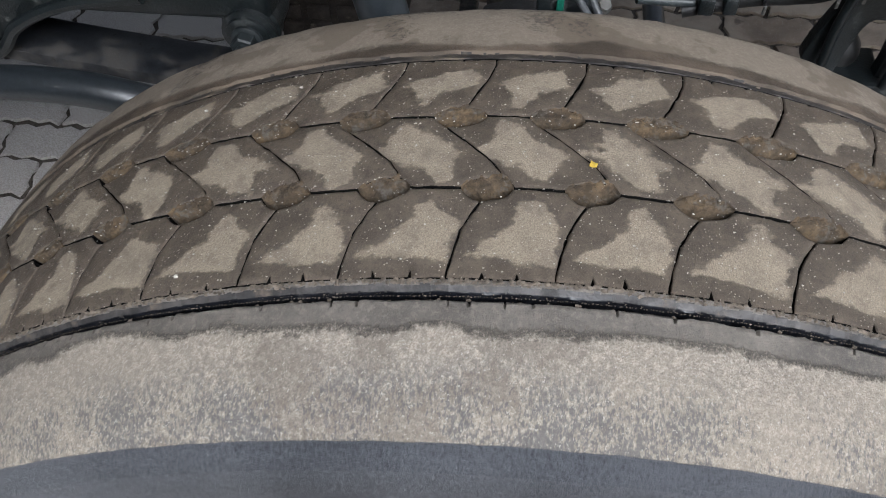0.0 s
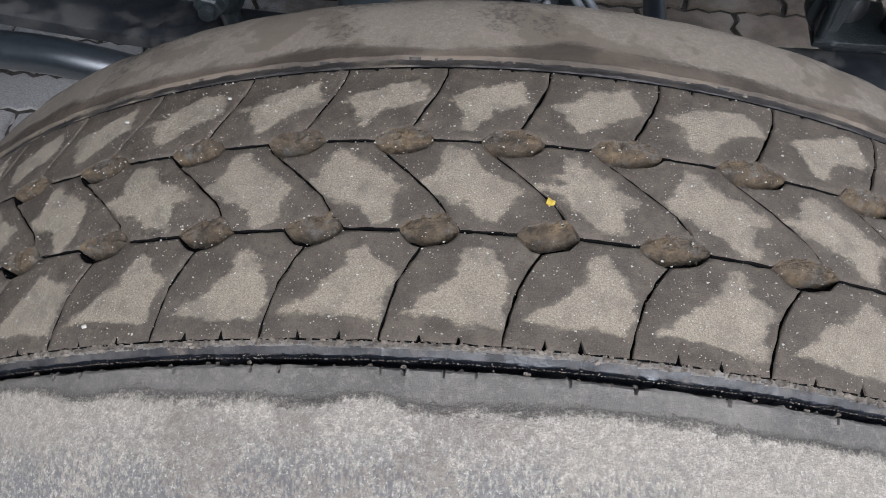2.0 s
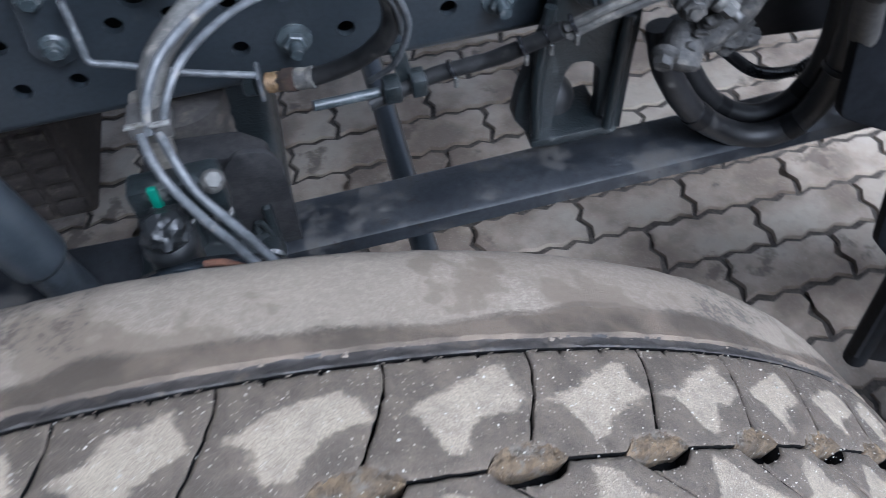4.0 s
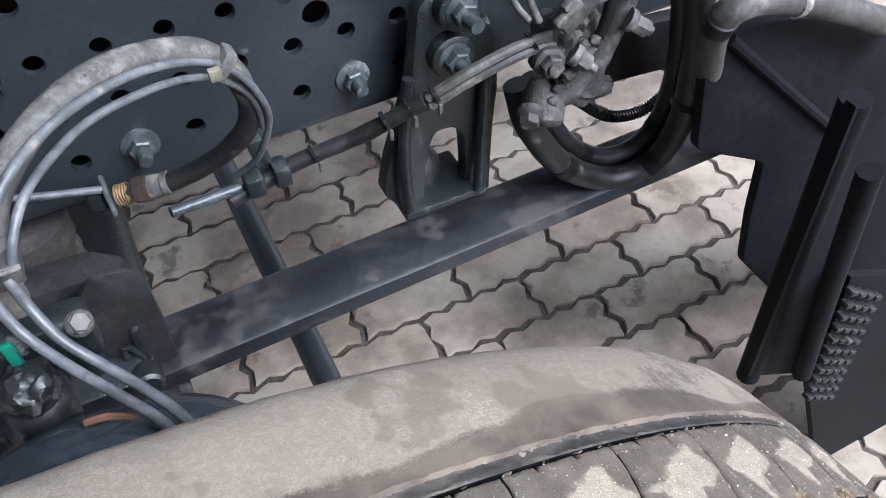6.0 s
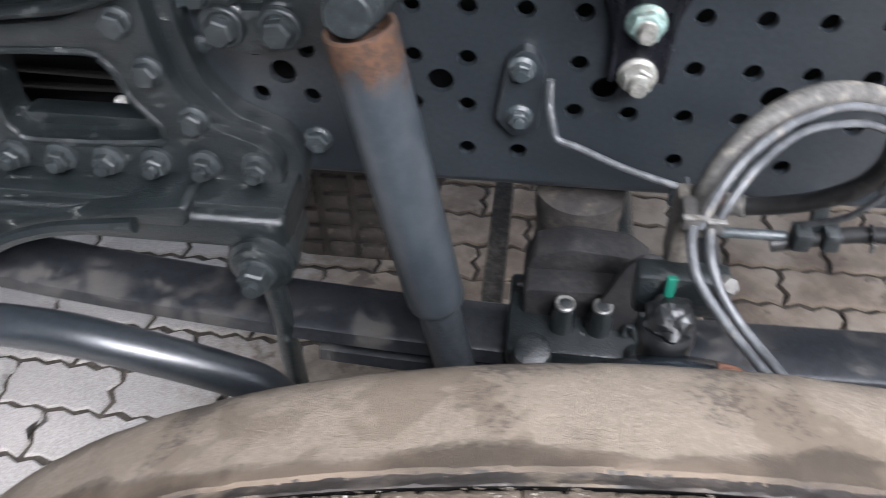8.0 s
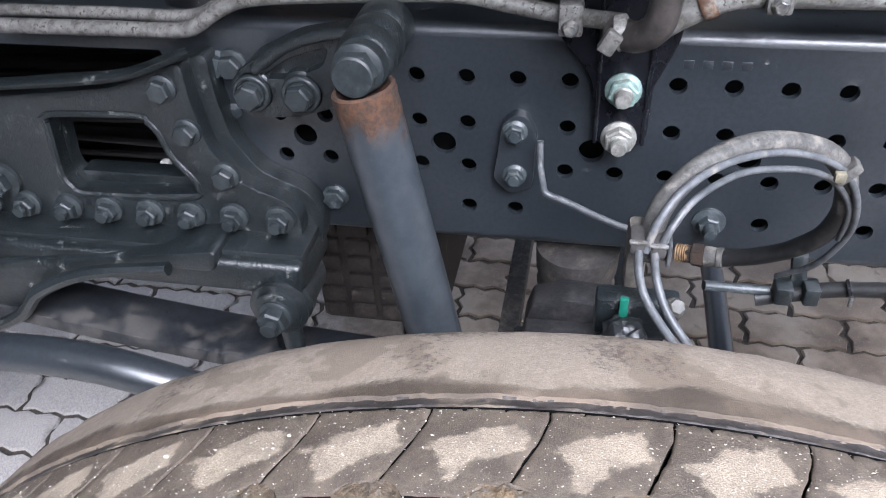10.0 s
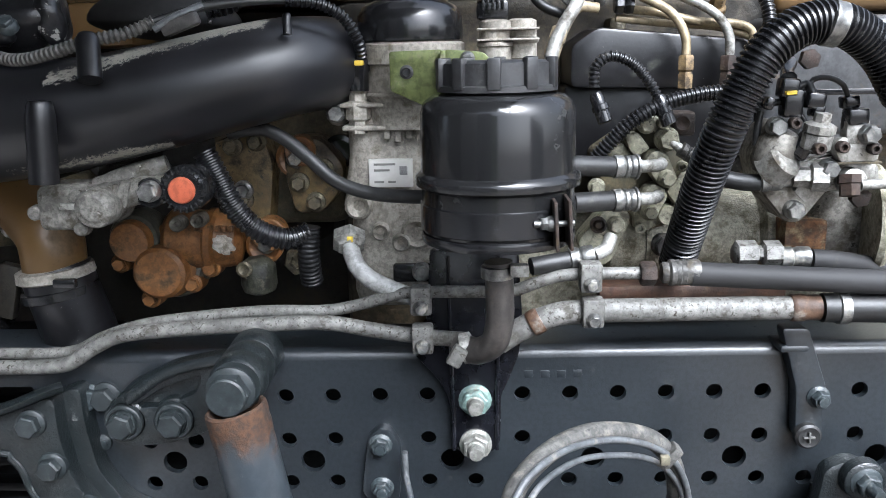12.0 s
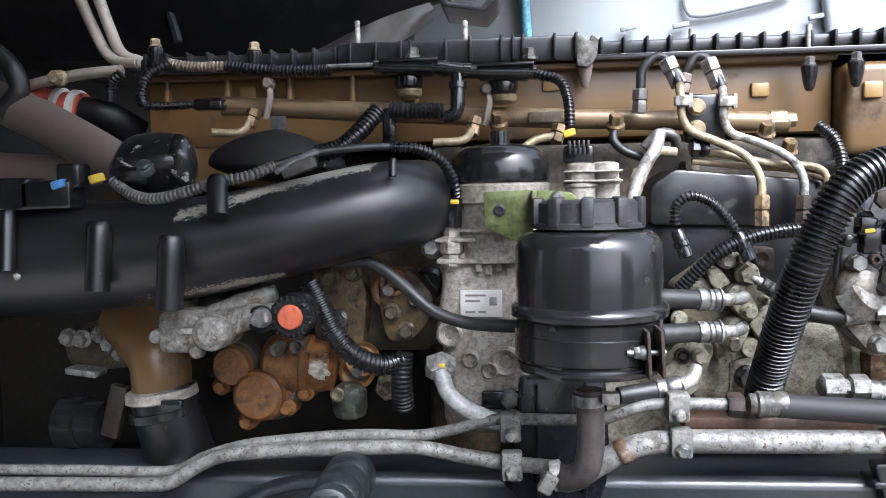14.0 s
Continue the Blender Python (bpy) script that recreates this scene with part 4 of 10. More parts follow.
def plug_mesh(low, high, length, seed):
    """Dried mud in the pocket between two blocks: flush with the upper one, falling away towards the lower."""
    bm = fresh()
    n, m = 22, 8
    grid = []
    for i in range(n + 1):
        s = low[0][0] + (low[-1][0] - low[0][0]) * i / n
        ends = min(1.0, 5 * i / n, 5 * (n - i) / n)
        y0, y1 = along(low, s) + 0.0004 + 0.0044 * ends, along(high, s) + 0.0022 * ends
        col = []
        for j in range(m + 1):
            b = j / m
            q = Vector((s * 26 + seed * 3.7, b * 3.2, seed * 1.3))
            bulge = math.sin(math.pi * i / n) ** 0.5
            lift = -0.0068 * max(0.0, 1 - b / 0.24) ** 1.3 - 0.0016 * (1 - b) - 0.0008 + 0.0010 * bulge * math.sin(math.pi * min(1.0, b * 1.25)) + 0.0016 * noise.noise(q) + 0.0010 * noise.noise(q * 3.1) + 0.0005 * noise.noise(q * 7.7)
            if b > 0.7:
                f = (b - 0.7) / 0.3
                lift = min(lift, 0.0005) * (1 - f) + (0.00045 - 0.0007 * f * f) * f
            col.append(bm.verts.new(on_tread(s * length, y0 + (y1 - y0) * b, lift)))
        base = [bm.verts.new(on_tread(s * length, y, -0.0095)) for y in (y1, y0)]
        grid.append(col + base)
    k = m + 3
    for p, q in zip(grid, grid[1:]):
        for j in range(k):
            bm.faces.new((p[j], p[(j + 1) % k], q[(j + 1) % k], q[j]))
    bm.faces.new(grid[0])
    bm.faces.new(list(reversed(grid[-1])))
    return finish("mud_plug", bm, plug_mat, 60)


near_low = [(0.08, 0.4024), (0.13, 0.3990), (0.20, 0.3964), (0.28, 0.3952), (0.38, 0.3962), (0.50, 0.3980), (0.59, 0.4026)]
near_high = pocket_top + [(0.47, 0.4086), (0.52, 0.4078), (0.59, 0.4033)]
far_low = [(-0.265, 0.4470), (-0.20, 0.4434), (-0.14, 0.4406), (0.0, 0.4404), (0.17, 0.4420), (0.23, 0.4440), (0.285, 0.4472)]
far_high = far_pocket_top + [(0.06, 0.4538), (0.17, 0.4530), (0.24, 0.4510), (0.285, 0.4484)]
even = {}
start = FIRST
for k, length in enumerate(PITCHES):
    for line, row in enumerate(ROWS):
        key = (line, k if k < 10 or k == 59 else 10 + k % 3)
        if key not in even:
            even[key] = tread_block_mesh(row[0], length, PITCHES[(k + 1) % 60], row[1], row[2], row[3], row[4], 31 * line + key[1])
        on_wheel("tread_block", even[key], start / 0.478)
    for line, (low, high) in enumerate(((near_low, near_high), (far_low, far_high))):
        key = (3 + line, k if k < 10 else 10 + k % 3)
        if key not in even:
            # a pocket lies partly over the pitch before it
            even[key] = plug_mesh(low, high, length, 5 * line + key[1])
        on_wheel("mud_plug", even[key], start / 0.478)
    start += length
rim_bm = lathe(fresh(), HUB + Vector((0, -0.105, 0)), (0, 1, 0), [(0.0, 0.300), (0.004, 0.306), (0.012, 0.300), (0.02, 0.285), (0.05, 0.265), (0.09, 0.25), (0.12, 0.16), (0.10, 0.155), (0.10, 0.14), (0.02, 0.13), (0.018, 0.02)], 64)
part("rim", rim_bm, rim_paint, wheel, "grey painted steel rim")
back_bm = lathe(fresh(), HUB + Vector((0, 0.06, 0)), (0, 1, 0), [(0.0, 0.25), (0.03, 0.285), (0.04, 0.300), (0.046, 0.306), (0.05, 0.300), (0.045, 0.14), (0.02, 0.13)], 64)
part("brake_drum", back_bm, cast_paint, wheel)

# grains, chips and a leaf fragment lying on the tread
def on_tyre(u, y, lift=0.0):
    return HUB + TURN @ on_tread(u, y, lift)


grain_bm = fresh()
for k in range(4600):
    u, y = random.uniform(-0.30, 0.42), random.uniform(0.3585, 0.545)
    s = random.choice((0.00012, 0.00014, 0.00016, 0.0002, 0.00024, 0.00034))
    lift = 0.0002
    base = on_tyre(u, y, lift) if y < 0.4935 else HUB + TURN @ (on_tread(u, 0.4935, -0.0035 - (y - 0.4935) * 0.21) + Vector((0, y - 0.4935, 0)))
    lump(grain_bm, base, (s * random.uniform(0.8, 1.9), s * random.uniform(0.7, 1.3), s), k, 0.9, 1)
crumb_bm = fresh()
for k in range(1500):
    u = random.uniform(-0.34, 0.42)
    s = random.choice((0.0003, 0.0004, 0.0005, 0.0008, 0.0011))
    lump(crumb_bm, on_tyre(u, 0.3557 + random.gauss(0, 0.0006), -0.0010), (s * 1.3, s, s * 0.7), k, 0.5, 1)
# fine beads on the groove's upper edge, modelled in place of a highlight
for k in range(700):
    u = random.uniform(-0.34, 0.42)
    s = random.choice((0.00015, 0.0002, 0.0003))
    lump(crumb_bm, on_tyre(u, 0.3518 + random.gauss(0, 0.0003), -0.0037), (s * 1.3, s, s * 0.9), k, 0.5, 1)
for k in range(900):
    u = random.uniform(-0.34, 0.42)
    s = random.choice((0.0003, 0.0004, 0.0006, 0.0009))
    lump(crumb_bm, on_tyre(u, random.choice((0.3462, 0.3467, 0.3455)) + random.gauss(0, 0.0008), -0.0026), (s * 1.3, s, s * 0.7), k, 0.5, 1)
for k in range(800):
    u = random.uniform(-0.34, 0.42)
    s = random.choice((0.0004, 0.0006, 0.0008, 0.0012))
    lump(crumb_bm, on_tyre(u, random.choice((0.4962, 0.5015, 0.5025)) + random.gauss(0, 0.0008), -0.0024), (s * 1.5, s, s * 0.7), k, 0.5, 1)
# a closer row of beads lower in the groove, standing for glints
for k in range(520):
    u = -0.34 + 0.76 * (k + random.uniform(0.1, 0.9)) / 520
    s = random.choice((0.00022, 0.0003, 0.00038))
    lump(crumb_bm, on_tyre(u, 0.3509 + random.gauss(0, 0.00012), -0.0047), (s * 1.5, s * 0.8, s), k, 0.6, 1)
single("mud_crumbs", crumb_bm, crumb_mat, "brown mud crumbs and glint beads along the tread edge", "mud", kind="stuff")
single("sand_grains", grain_bm, chip_mat, "pale sand grains scattered over the tyre tread", "sand", kind="stuff")
for u, y, s in ((-0.180, 0.477, 0.0012), (-0.122, 0.480, 0.0010), (-0.163, 0.365, 0.0012)):
    single("stone_chip", lump(fresh(), on_tyre(u, y, 0.0008), (s, s * 0.8, s * 0.6), 3, 0.4, 1), chip_mat, "small pale stone chip on the tread", "stone", "chips on the tyre")
c = on_tyre(0.0277, 0.4177, 0.0012)
leaf_bm = fresh()
lv = [leaf_bm.verts.new(c + Vector(q)) for q in ((-0.0018, -0.0006, 0), (-0.0006, -0.0016, 0.0003), (0.0016, -0.0012, 0.0001), (0.0020, 0.0005, 0.0004), (0.0004, 0.0012, 0.0002), (-0.0009, 0.0020, 0.0005))]
leaf_bm.faces.new(lv)
ex = bmesh.ops.extrude_face_region(leaf_bm, geom=list(leaf_bm.faces))
bmesh.ops.translate(leaf_bm, vec=(0, 0, -0.0005), verts=[g for g in ex["geom"] if isinstance(g, bmesh.types.BMVert)])
single("leaf_fragment", leaf_bm, leaf_mat, "tiny yellow leaf fragment on the tread", "leaf")

# ---- axle and spring below the rail ----
def leaf_height(x):
    return 0.492 + (0.13 * x * x if x < 0 else 0.02 * x)


spring = thing("leaf_spring", (0, 0.93, 0.47), "dark painted parabolic leaf spring below the chassis rail", "leaf spring")
for k, (x0, x1, drop, th) in enumerate(((-0.95, 0.98, 0.0, 0.016), (-0.30, 0.06, -0.032, 0.014))):
    lb = fresh()
    rows = []
    n = 40
    for j in range(n + 1):
        x = x0 + (x1 - x0) * j / n
        z = leaf_height(x) + drop
        t = th * (1.15 - 0.3 * abs(x))
        sec = [(0.893, z - t * 0.5), (0.895, z), (0.897, z + t * 0.35), (0.902, z + t * 0.5), (0.962, z + t * 0.5), (0.967, z + t * 0.3), (0.968, z), (0.967, z - t * 0.5), (0.962, z - t * 0.9), (0.9, z - t * 0.9)]
        rows.append([lb.verts.new((x, y, zz)) for y, zz in sec])
    for a, b in zip(rows, rows[1:]):
        for i in range(len(sec)):
            lb.faces.new((a[i], a[(i + 1) % len(sec)], b[(i + 1) % len(sec)], b[i]))
    lb.faces.new(rows[0])
    lb.faces.new(list(reversed(rows[-1])))
    part("leaf", lb, leaf_paint, spring)

clamp = thing("spring_clamp", (-0.049, 0.93, 0.477), "dark steel spring clamp with bolts on the leaf spring", "spring clamp")
cx0, cz0 = (-0.043, 0.93, 0.476)[0], 0.505
part("saddle", block(fresh(), (cx0 - 0.055, 0.875, cz0), (cx0 + 0.075, 0.985, cz0 + 0.028), 0.006), cast_paint, clamp)
arch_out = [(-0.086, 0.955, 0.534), (-0.084, 0.955, 0.56), (-0.076, 0.955, 0.588), (-0.04, 0.955, 0.6), (0.022, 0.955, 0.594), (0.047, 0.955, 0.573), (0.048, 0.955, 0.544)]
part("cap_lid", plate(fresh(), rounded2d([(p[0], p[2]) for p in arch_out], 0.007), 0.955, 0.992, (), 0.004), clamp_dust, clamp)
cap_out = [(-0.084, 0.925, 0.569), (0.041, 0.925, 0.572), (0.046, 0.925, 0.492), (-0.08, 0.925, 0.485)]
part("cap", plate(fresh(), rounded2d([(p[0], p[2]) for p in cap_out], 0.008), 0.925, 0.960, (), 0.004), clamp_dust, clamp)
part("lip", sweep(fresh(), [(-0.089, 0.945, 0.556), (-0.065, 0.938, 0.561), (-0.008, 0.936, 0.566), (0.045, 0.942, 0.56)], 0.0042, n=8, flat=0.7), clamp_dust, clamp)
for p in ((-0.042, 0.912, 0.571), (-0.005, 0.912, 0.571)):
    part("clamp_bolt", lathe(fresh(), (p[0], p[1], p[2] - 0.06), (0, -0.06, 1), [(0, 0.0125), (0.040, 0.0125), (0.043, 0.0105), (0.056, 0.0105), (0.060, 0.0085), (0.062, 0.004)], 16), cast_paint, clamp)
    part("stud_end", lathe(fresh(), (p[0], p[1] - 0.004, p[2] - 0.002), (0, -0.06, 1), [(0, 0.0105), (0.003, 0.0105), (0.004, 0.0085), (0.0025, 0.0045)], 16), zinc, clamp, "bright worn stud end")
part("clip", sweep(fresh(), [(0.025, 0.905, 0.519), (0.02, 0.905, 0.542), (0.026, 0.905, 0.549), (0.032, 0.905, 0.53), (0.032, 0.905, 0.517)], 0.0028, n=8), cast_paint, clamp)
part("lug", lathe(fresh(), (-0.071, 0.885, 0.5), (0, -0.25, 1), [(0, 0.020), (0.028, 0.0205), (0.036, 0.0185), (0.039, 0.012)], 20), cast_paint, clamp)
part("lug", lathe(fresh(), (0.033, 0.875, 0.534), (0, -1, 0.2), [(-0.01, 0.013), (0.010, 0.013), (0.013, 0.010)], 16), cast_paint, clamp)
part("guard_plate", plate(fresh(), rounded2d([(-0.023, 0.53), (0.011, 0.626), (0.027, 0.64), (0.054, 0.634), (0.063, 0.614), (0.063, 0.55), (0.06, 0.468)], 0.012), 0.911, 0.917, (), 0.002), clamp_dust, clamp)
part("side_plate", block(fresh(), (cx0 + 0.074, 0.905, cz0 - 0.03), (cx0 + 0.084, 0.975, cz0 + 0.06), 0.003), cast_paint, clamp)

axle = thing("front_axle", (0, 1.2, 0.24), "dark forged front axle with steering rods", "axle")
part("beam", block(fresh(), (-0.07, 0.62, 0.40), (0.05, 1.9, 0.485), 0.02, segments=3), cast_paint, axle)
part("track_rod", sweep(fresh(), [(0.205, 0.72, 0.236), (0.206, 1.06, 0.242), (0.204, 1.318, 0.258), (0.203, 1.85, 0.27)], 0.019, n=20), chassis_paint, axle, "straight dark steel tube")
part("flat_bar", block(fresh(), (-0.142, 1.06, 0.30), (-0.112, 1.85, 0.335), 0.004), gear_dust, axle, "flat grey steel bar")
for y_ in (0.74, 1.83):
    part("steering_arm", sweep(fresh(), [(-0.13, y_, 0.36), (0.0, y_, 0.41), (0.12, y_, 0.31), (0.204, y_, 0.25)], 0.018, n=10), cast_paint, axle)

dusty_lump = fresh()
lathe(dusty_lump, (-0.031, 1.04, 0.539), (0, 0, 1), [(-0.12, 0.05), (-0.02, 0.048), (-0.012, 0.043), (0.0, 0.046), (0.012, 0.043), (0.024, 0.046), (0.034, 0.043), (0.045, 0.047), (0.075, 0.048), (0.08, 0.03)], 28)
single("bump_stop", dusty_lump, surface("bump_rubber", (0.018, 0.016, 0.015), (0.04, 0.036, 0.032), 30, (0.6, 0.85), dust=((0.085, 0.072, 0.058), 0.3, 40), bump=0.4), "dusty rubber bump stop under the rail", "bump stop")

sump = thing("oil_sump", (-0.30, 1.25, 0.28), "brown dusty ribbed engine sump below the rail", "sump")
sump_mat = surface("sump_dusty", (0.018, 0.014, 0.012), (0.036, 0.029, 0.024), 24, (0.7, 0.9), dust=((0.085, 0.07, 0.056), 0.2, 40), bump=0.5)
part("body", block(fresh(), (-0.430, 1.21, 0.30), (-0.232, 1.6, 0.72), 0.012), sump_mat, sump)
for k in range(4):
    for j in range(6):
        x, z = -0.424 + 0.048 * k, 0.315 + 0.032 * j
        part("rib", block(fresh(), (x, 1.202, z), (x + 0.038, 1.215, z + 0.024), 0.004), sump_mat, sump)

# ---- brake chamber behind the tyre ----
bc = Vector((0.016, 0.66, 0.797))
chamber = thing("brake_chamber", (bc.x, 0.66, bc.z - 0.22), "dark grey domed brake chamber behind the tyre", "brake chamber")
part("dome", lathe(fresh(), (bc.x, 0.59, bc.z - 0.118), (0, 1, 0), [(0.0, 0.09), (0.012, 0.108), (0.03, 0.117), (0.055, 0.118), (0.075, 0.112), (0.095, 0.096), (0.105, 0.07)], 48), gloss_navy, chamber)
part("clamp_ring", lathe(fresh(), (bc.x, 0.606, bc.z - 0.118), (0, 1, 0), [(0.0, 0.118), (0.004, 0.122), (0.012, 0.122), (0.016, 0.118)], 48), zinc, chamber)
part("gasket", sweep(fresh(), [(0.029, 0.66, 0.798), (0.04, 0.66, 0.796), (0.051, 0.66, 0.786)], 0.0022, n=8), surface("orange_gasket", (0.07, 0.028, 0.014), (0.12, 0.05, 0.024), 40, (0.6, 0.8)), chamber, "orange gasket edge")
pl = Vector((0.004, 0.69, 0.781))
plug_black = surface("plug_black", (0.008, 0.009, 0.0095), (0.016, 0.017, 0.018), 40, (0.32, 0.5), bump=0.15)
part("plug", lathe(fresh(), (pl.x + 0.002, pl.y + 0.004, pl.z - 0.06), (0, 0.05, 1), [(0, 0.0160), (0.054, 0.0160), (0.057, 0.0172), (0.063, 0.0172), (0.066, 0.0150)], 24), plug_black, chamber, "glossy black plastic plug")
crinkle = lump(fresh(), (pl.x + 0.002, pl.y + 0.008, pl.z + 0.010), (0.0155, 0.0155, 0.014), 3, 0.25, 4, 2.0)
for v in crinkle.verts:
    q = v.co * 260
    v.co += 0.0014 * Vector((noise.noise(q), noise.noise(q + Vector((5, 0, 0))), noise.noise(q + Vector((0, 5, 0)))))
part("crinkled_cover", crinkle, plug_black, chamber, "crinkled glossy black cover", 25)
part("tag", block(fresh(), tuple(Vector((0.005, 0.712, 0.804)) - Vector((0.0030, 0.002, 0.0105))), tuple(Vector((0.005, 0.712, 0.804)) + Vector((0.0030, 0.002, 0.0105))), 0.001), green_tag, chamber, "green tag")
part("port_block", block(fresh(), (-0.014, 0.718, 0.772), (0.044, 0.738, 0.806), 0.004), cast_paint, chamber)
part("port_bolt", hexbolt(fresh(), (0.039, 0.719, 0.803), 0.010, 0.0075, 0.006, (0.25, -0.6, 0.75)), dusty_hose, chamber, "pale dusty bolt head")

# ---- shock absorber ----
shock_paint = surface("shock_paint", (0.024, 0.029, 0.034), (0.040, 0.046, 0.052), 20, (0.34, 0.55), dust=((0.11, 0.10, 0.085), 0.16, 40), bump=0.2)
rust_fade = rust_fade_material((-0.211, 0.885, 0.887)[2] - 0.052, (-0.211, 0.885, 0.887)[2] - 0.018)
shock = thing("shock_absorber", (-0.175, 0.88, 0.589), "dark grey telescopic shock absorber with rusty collar", "shock absorber")
s_top, s_low = Vector((-0.2161, 0.8724, 0.887)), Vector((-0.1603, 0.8724, 0.573))
s_dir = (s_low - s_top).normalized()
part("dust_tube", lathe(fresh(), s_top + 0.028 * s_dir, s_dir, [(0, 0.0265), (0.012, 0.0275), (0.258, 0.0275), (0.264, 0.0262), (0.269, 0.0225), (0.270, 0.0200)], 32), rust_fade, shock)
part("rust_collar", lathe(fresh(), s_top + 0.004 * s_dir, s_dir, [(0.016, 0.0225), (0.001, 0.0235), (0.0, 0.0255), (0.002, 0.0276), (0.008, 0.0281), (0.014, 0.0274), (0.020, 0.0280), (0.026, 0.0277), (0.029, 0.0276)], 40), rust_fade, shock, "rusty steel collar")
part("lower_tube", lathe(fresh(), s_top + 0.295 * s_dir, s_dir, [(0, 0.0205), (0.004, 0.0212), (0.008, 0.0205), (0.26, 0.0205)], 28), shock_paint, shock)
pin = Vector((-0.2215, 0.872, 0.893))
part("eye", lathe(fresh(), (pin.x + 0.004, 0.905, pin.z + 0.004), (0, 1, 0), [(-0.020, 0.023), (-0.016, 0.0255), (0.0, 0.0262), (0.004, 0.0240), (0.010, 0.0240), (0.014, 0.0262), (0.03, 0.0255), (0.036, 0.0235), (0.040, 0.0262), (0.066, 0.0262), (0.070, 0.024)], 28), cast_paint, shock)
pin_head = part("pin_bolt", hexbolt(fresh(), (pin.x, 0.884, pin.z), 0.033, 0.0225, 0.014, turn=0.25), cast_bolt, shock, "large grey hexagon bolt head")
part("bolt_face", lathe(fresh(), (pin.x, 0.869, pin.z), (0, -1, 0), [(0, 0.0182), (0.003, 0.0182), (0.0045, 0.0165), (0.0046, 0.002)], 28), cast_bolt, pin_head)
part("neck", lathe(fresh(), s_top + Vector((0, 0.030, 0)) - 0.02 * s_dir, s_dir, [(0, 0.014), (0.012, 0.0165), (0.022, 0.015), (0.034, 0.015)], 22), cast_paint, shock)

arch = thing("shock_bracket", (-0.319, 0.98, 0.857), "dark cast arched bracket holding the shock absorber", "bracket")
ao = [(-0.382, 0.985, 0.82), (-0.363, 0.985, 0.855), (-0.312, 0.985, 0.88), (-0.258, 0.985, 0.89), (-0.228, 0.985, 0.894), (-0.212, 0.985, 0.878), (-0.227, 0.985, 0.834), (-0.264, 0.985, 0.818), (-0.286, 0.985, 0.809), (-0.314, 0.985, 0.8), (-0.366, 0.985, 0.798)]
ai = [(-0.349, 0.985, 0.841), (-0.314, 0.985, 0.863), (-0.274, 0.985, 0.876), (-0.282, 0.985, 0.857), (-0.316, 0.985, 0.843)]
part("web", plate(fresh(), rounded2d([(p[0], p[2]) for p in ao], 0.012), 0.962, 1.001, [rounded2d([(p[0], p[2]) for p in ai], 0.006)], 0.003), cast_paint, arch)
part("recess", plate(fresh(), [(p[0], p[2]) for p in ai], 0.975, 1.001), cast_paint, arch)
part("rib", sweep(fresh(), [(-0.35, 0.96, 0.852), (-0.315, 0.958, 0.877), (-0.279, 0.956, 0.89), (-0.243, 0.952, 0.897)], 0.0062, n=10, wobble=0.25), cast_paint, arch)
for p in ((-0.357, 0.966, 0.827), (-0.306, 0.966, 0.828)):
    part("boss", lathe(fresh(), (p[0], 0.968, p[2]), (0, -1, 0), [(-0.02, 0.023), (0.004, 0.0225), (0.006, 0.0205)], 24), cast_paint, arch)
    part("washer", lathe(fresh(), (p[0], 0.963, p[2]), (0, -1, 0), [(0, 0.0192), (0.0065, 0.0192), (0.0078, 0.0180), (0.0078, 0.0155), (0.0055, 0.0148), (0.0055, 0.002)], 32), cast_bolt, arch)
    part("bolt", hexbolt(fresh(), (p[0], 0.957, p[2]), 0.0235, 0.0140, 0.012, turn=p[0] * 9), cast_bolt, arch)
part("bolt", hexbolt(fresh(), (-0.391, 0.998, 0.838), 0.022, 0.0165, 0.012, turn=0.4), cast_bolt, arch)
for k in range(13):
    q = Vector((-0.352, 0, 0.846)).lerp(Vector((-0.262, 0, 0.886)), k / 12) + Vector((0, 0, 0.011 * math.sin(math.pi * k / 12)))
    part("raised_mark", block(fresh(), (q.x - 0.0022, 0.9605, q.z - 0.0028), (q.x + 0.0016, 0.9635, q.z + 0.0028), 0.0007, (0, -30 + 2 * k, 0)), cast_paint, arch)

# ---- cast spring bracket ----
cast = thing("spring_bracket", (-0.488, 0.96, 0.629), "dark cast spring bracket bolted with many bolts", "bracket")
co_ = [(-0.811, 0.972, 0.792), (-0.691, 0.972, 0.804), (-0.604, 0.972, 0.816), (-0.509, 0.972, 0.827), (-0.464, 0.972, 0.844), (-0.424, 0.972, 0.859), (-0.424, 0.972, 0.818), (-0.416, 0.972, 0.763), (-0.391, 0.972, 0.724), (-0.342, 0.972, 0.703), (-0.326, 0.972, 0.68), (-0.333, 0.972, 0.633), (-0.529, 0.972, 0.633), (-0.9, 0.972, 0.613)]
ci_ = [(-0.596, 0.972, 0.793), (-0.484, 0.972, 0.798), (-0.467, 0.972, 0.778), (-0.461, 0.972, 0.749), (-0.438, 0.972, 0.719), (-0.441, 0.972, 0.699), (-0.519, 0.972, 0.694), (-0.589, 0.972, 0.693), (-0.603, 0.972, 0.715), (-0.598, 0.972, 0.759)]
cout, cin = [(p[0], p[2]) for p in co_], rounded2d([(p[0], p[2]) for p in ci_], 0.01)
part("plate", plate(fresh(), rounded2d(cout, 0.014), 0.955, 0.978, [cin], 0.004), cast_paint, cast)
part("window_rim", sweep(fresh(), [(x, 0.957, z) for x, z in cin[::3]] + [(cin[0][0], 0.957, cin[0][1])], 0.0045, n=8), cast_paint, cast)
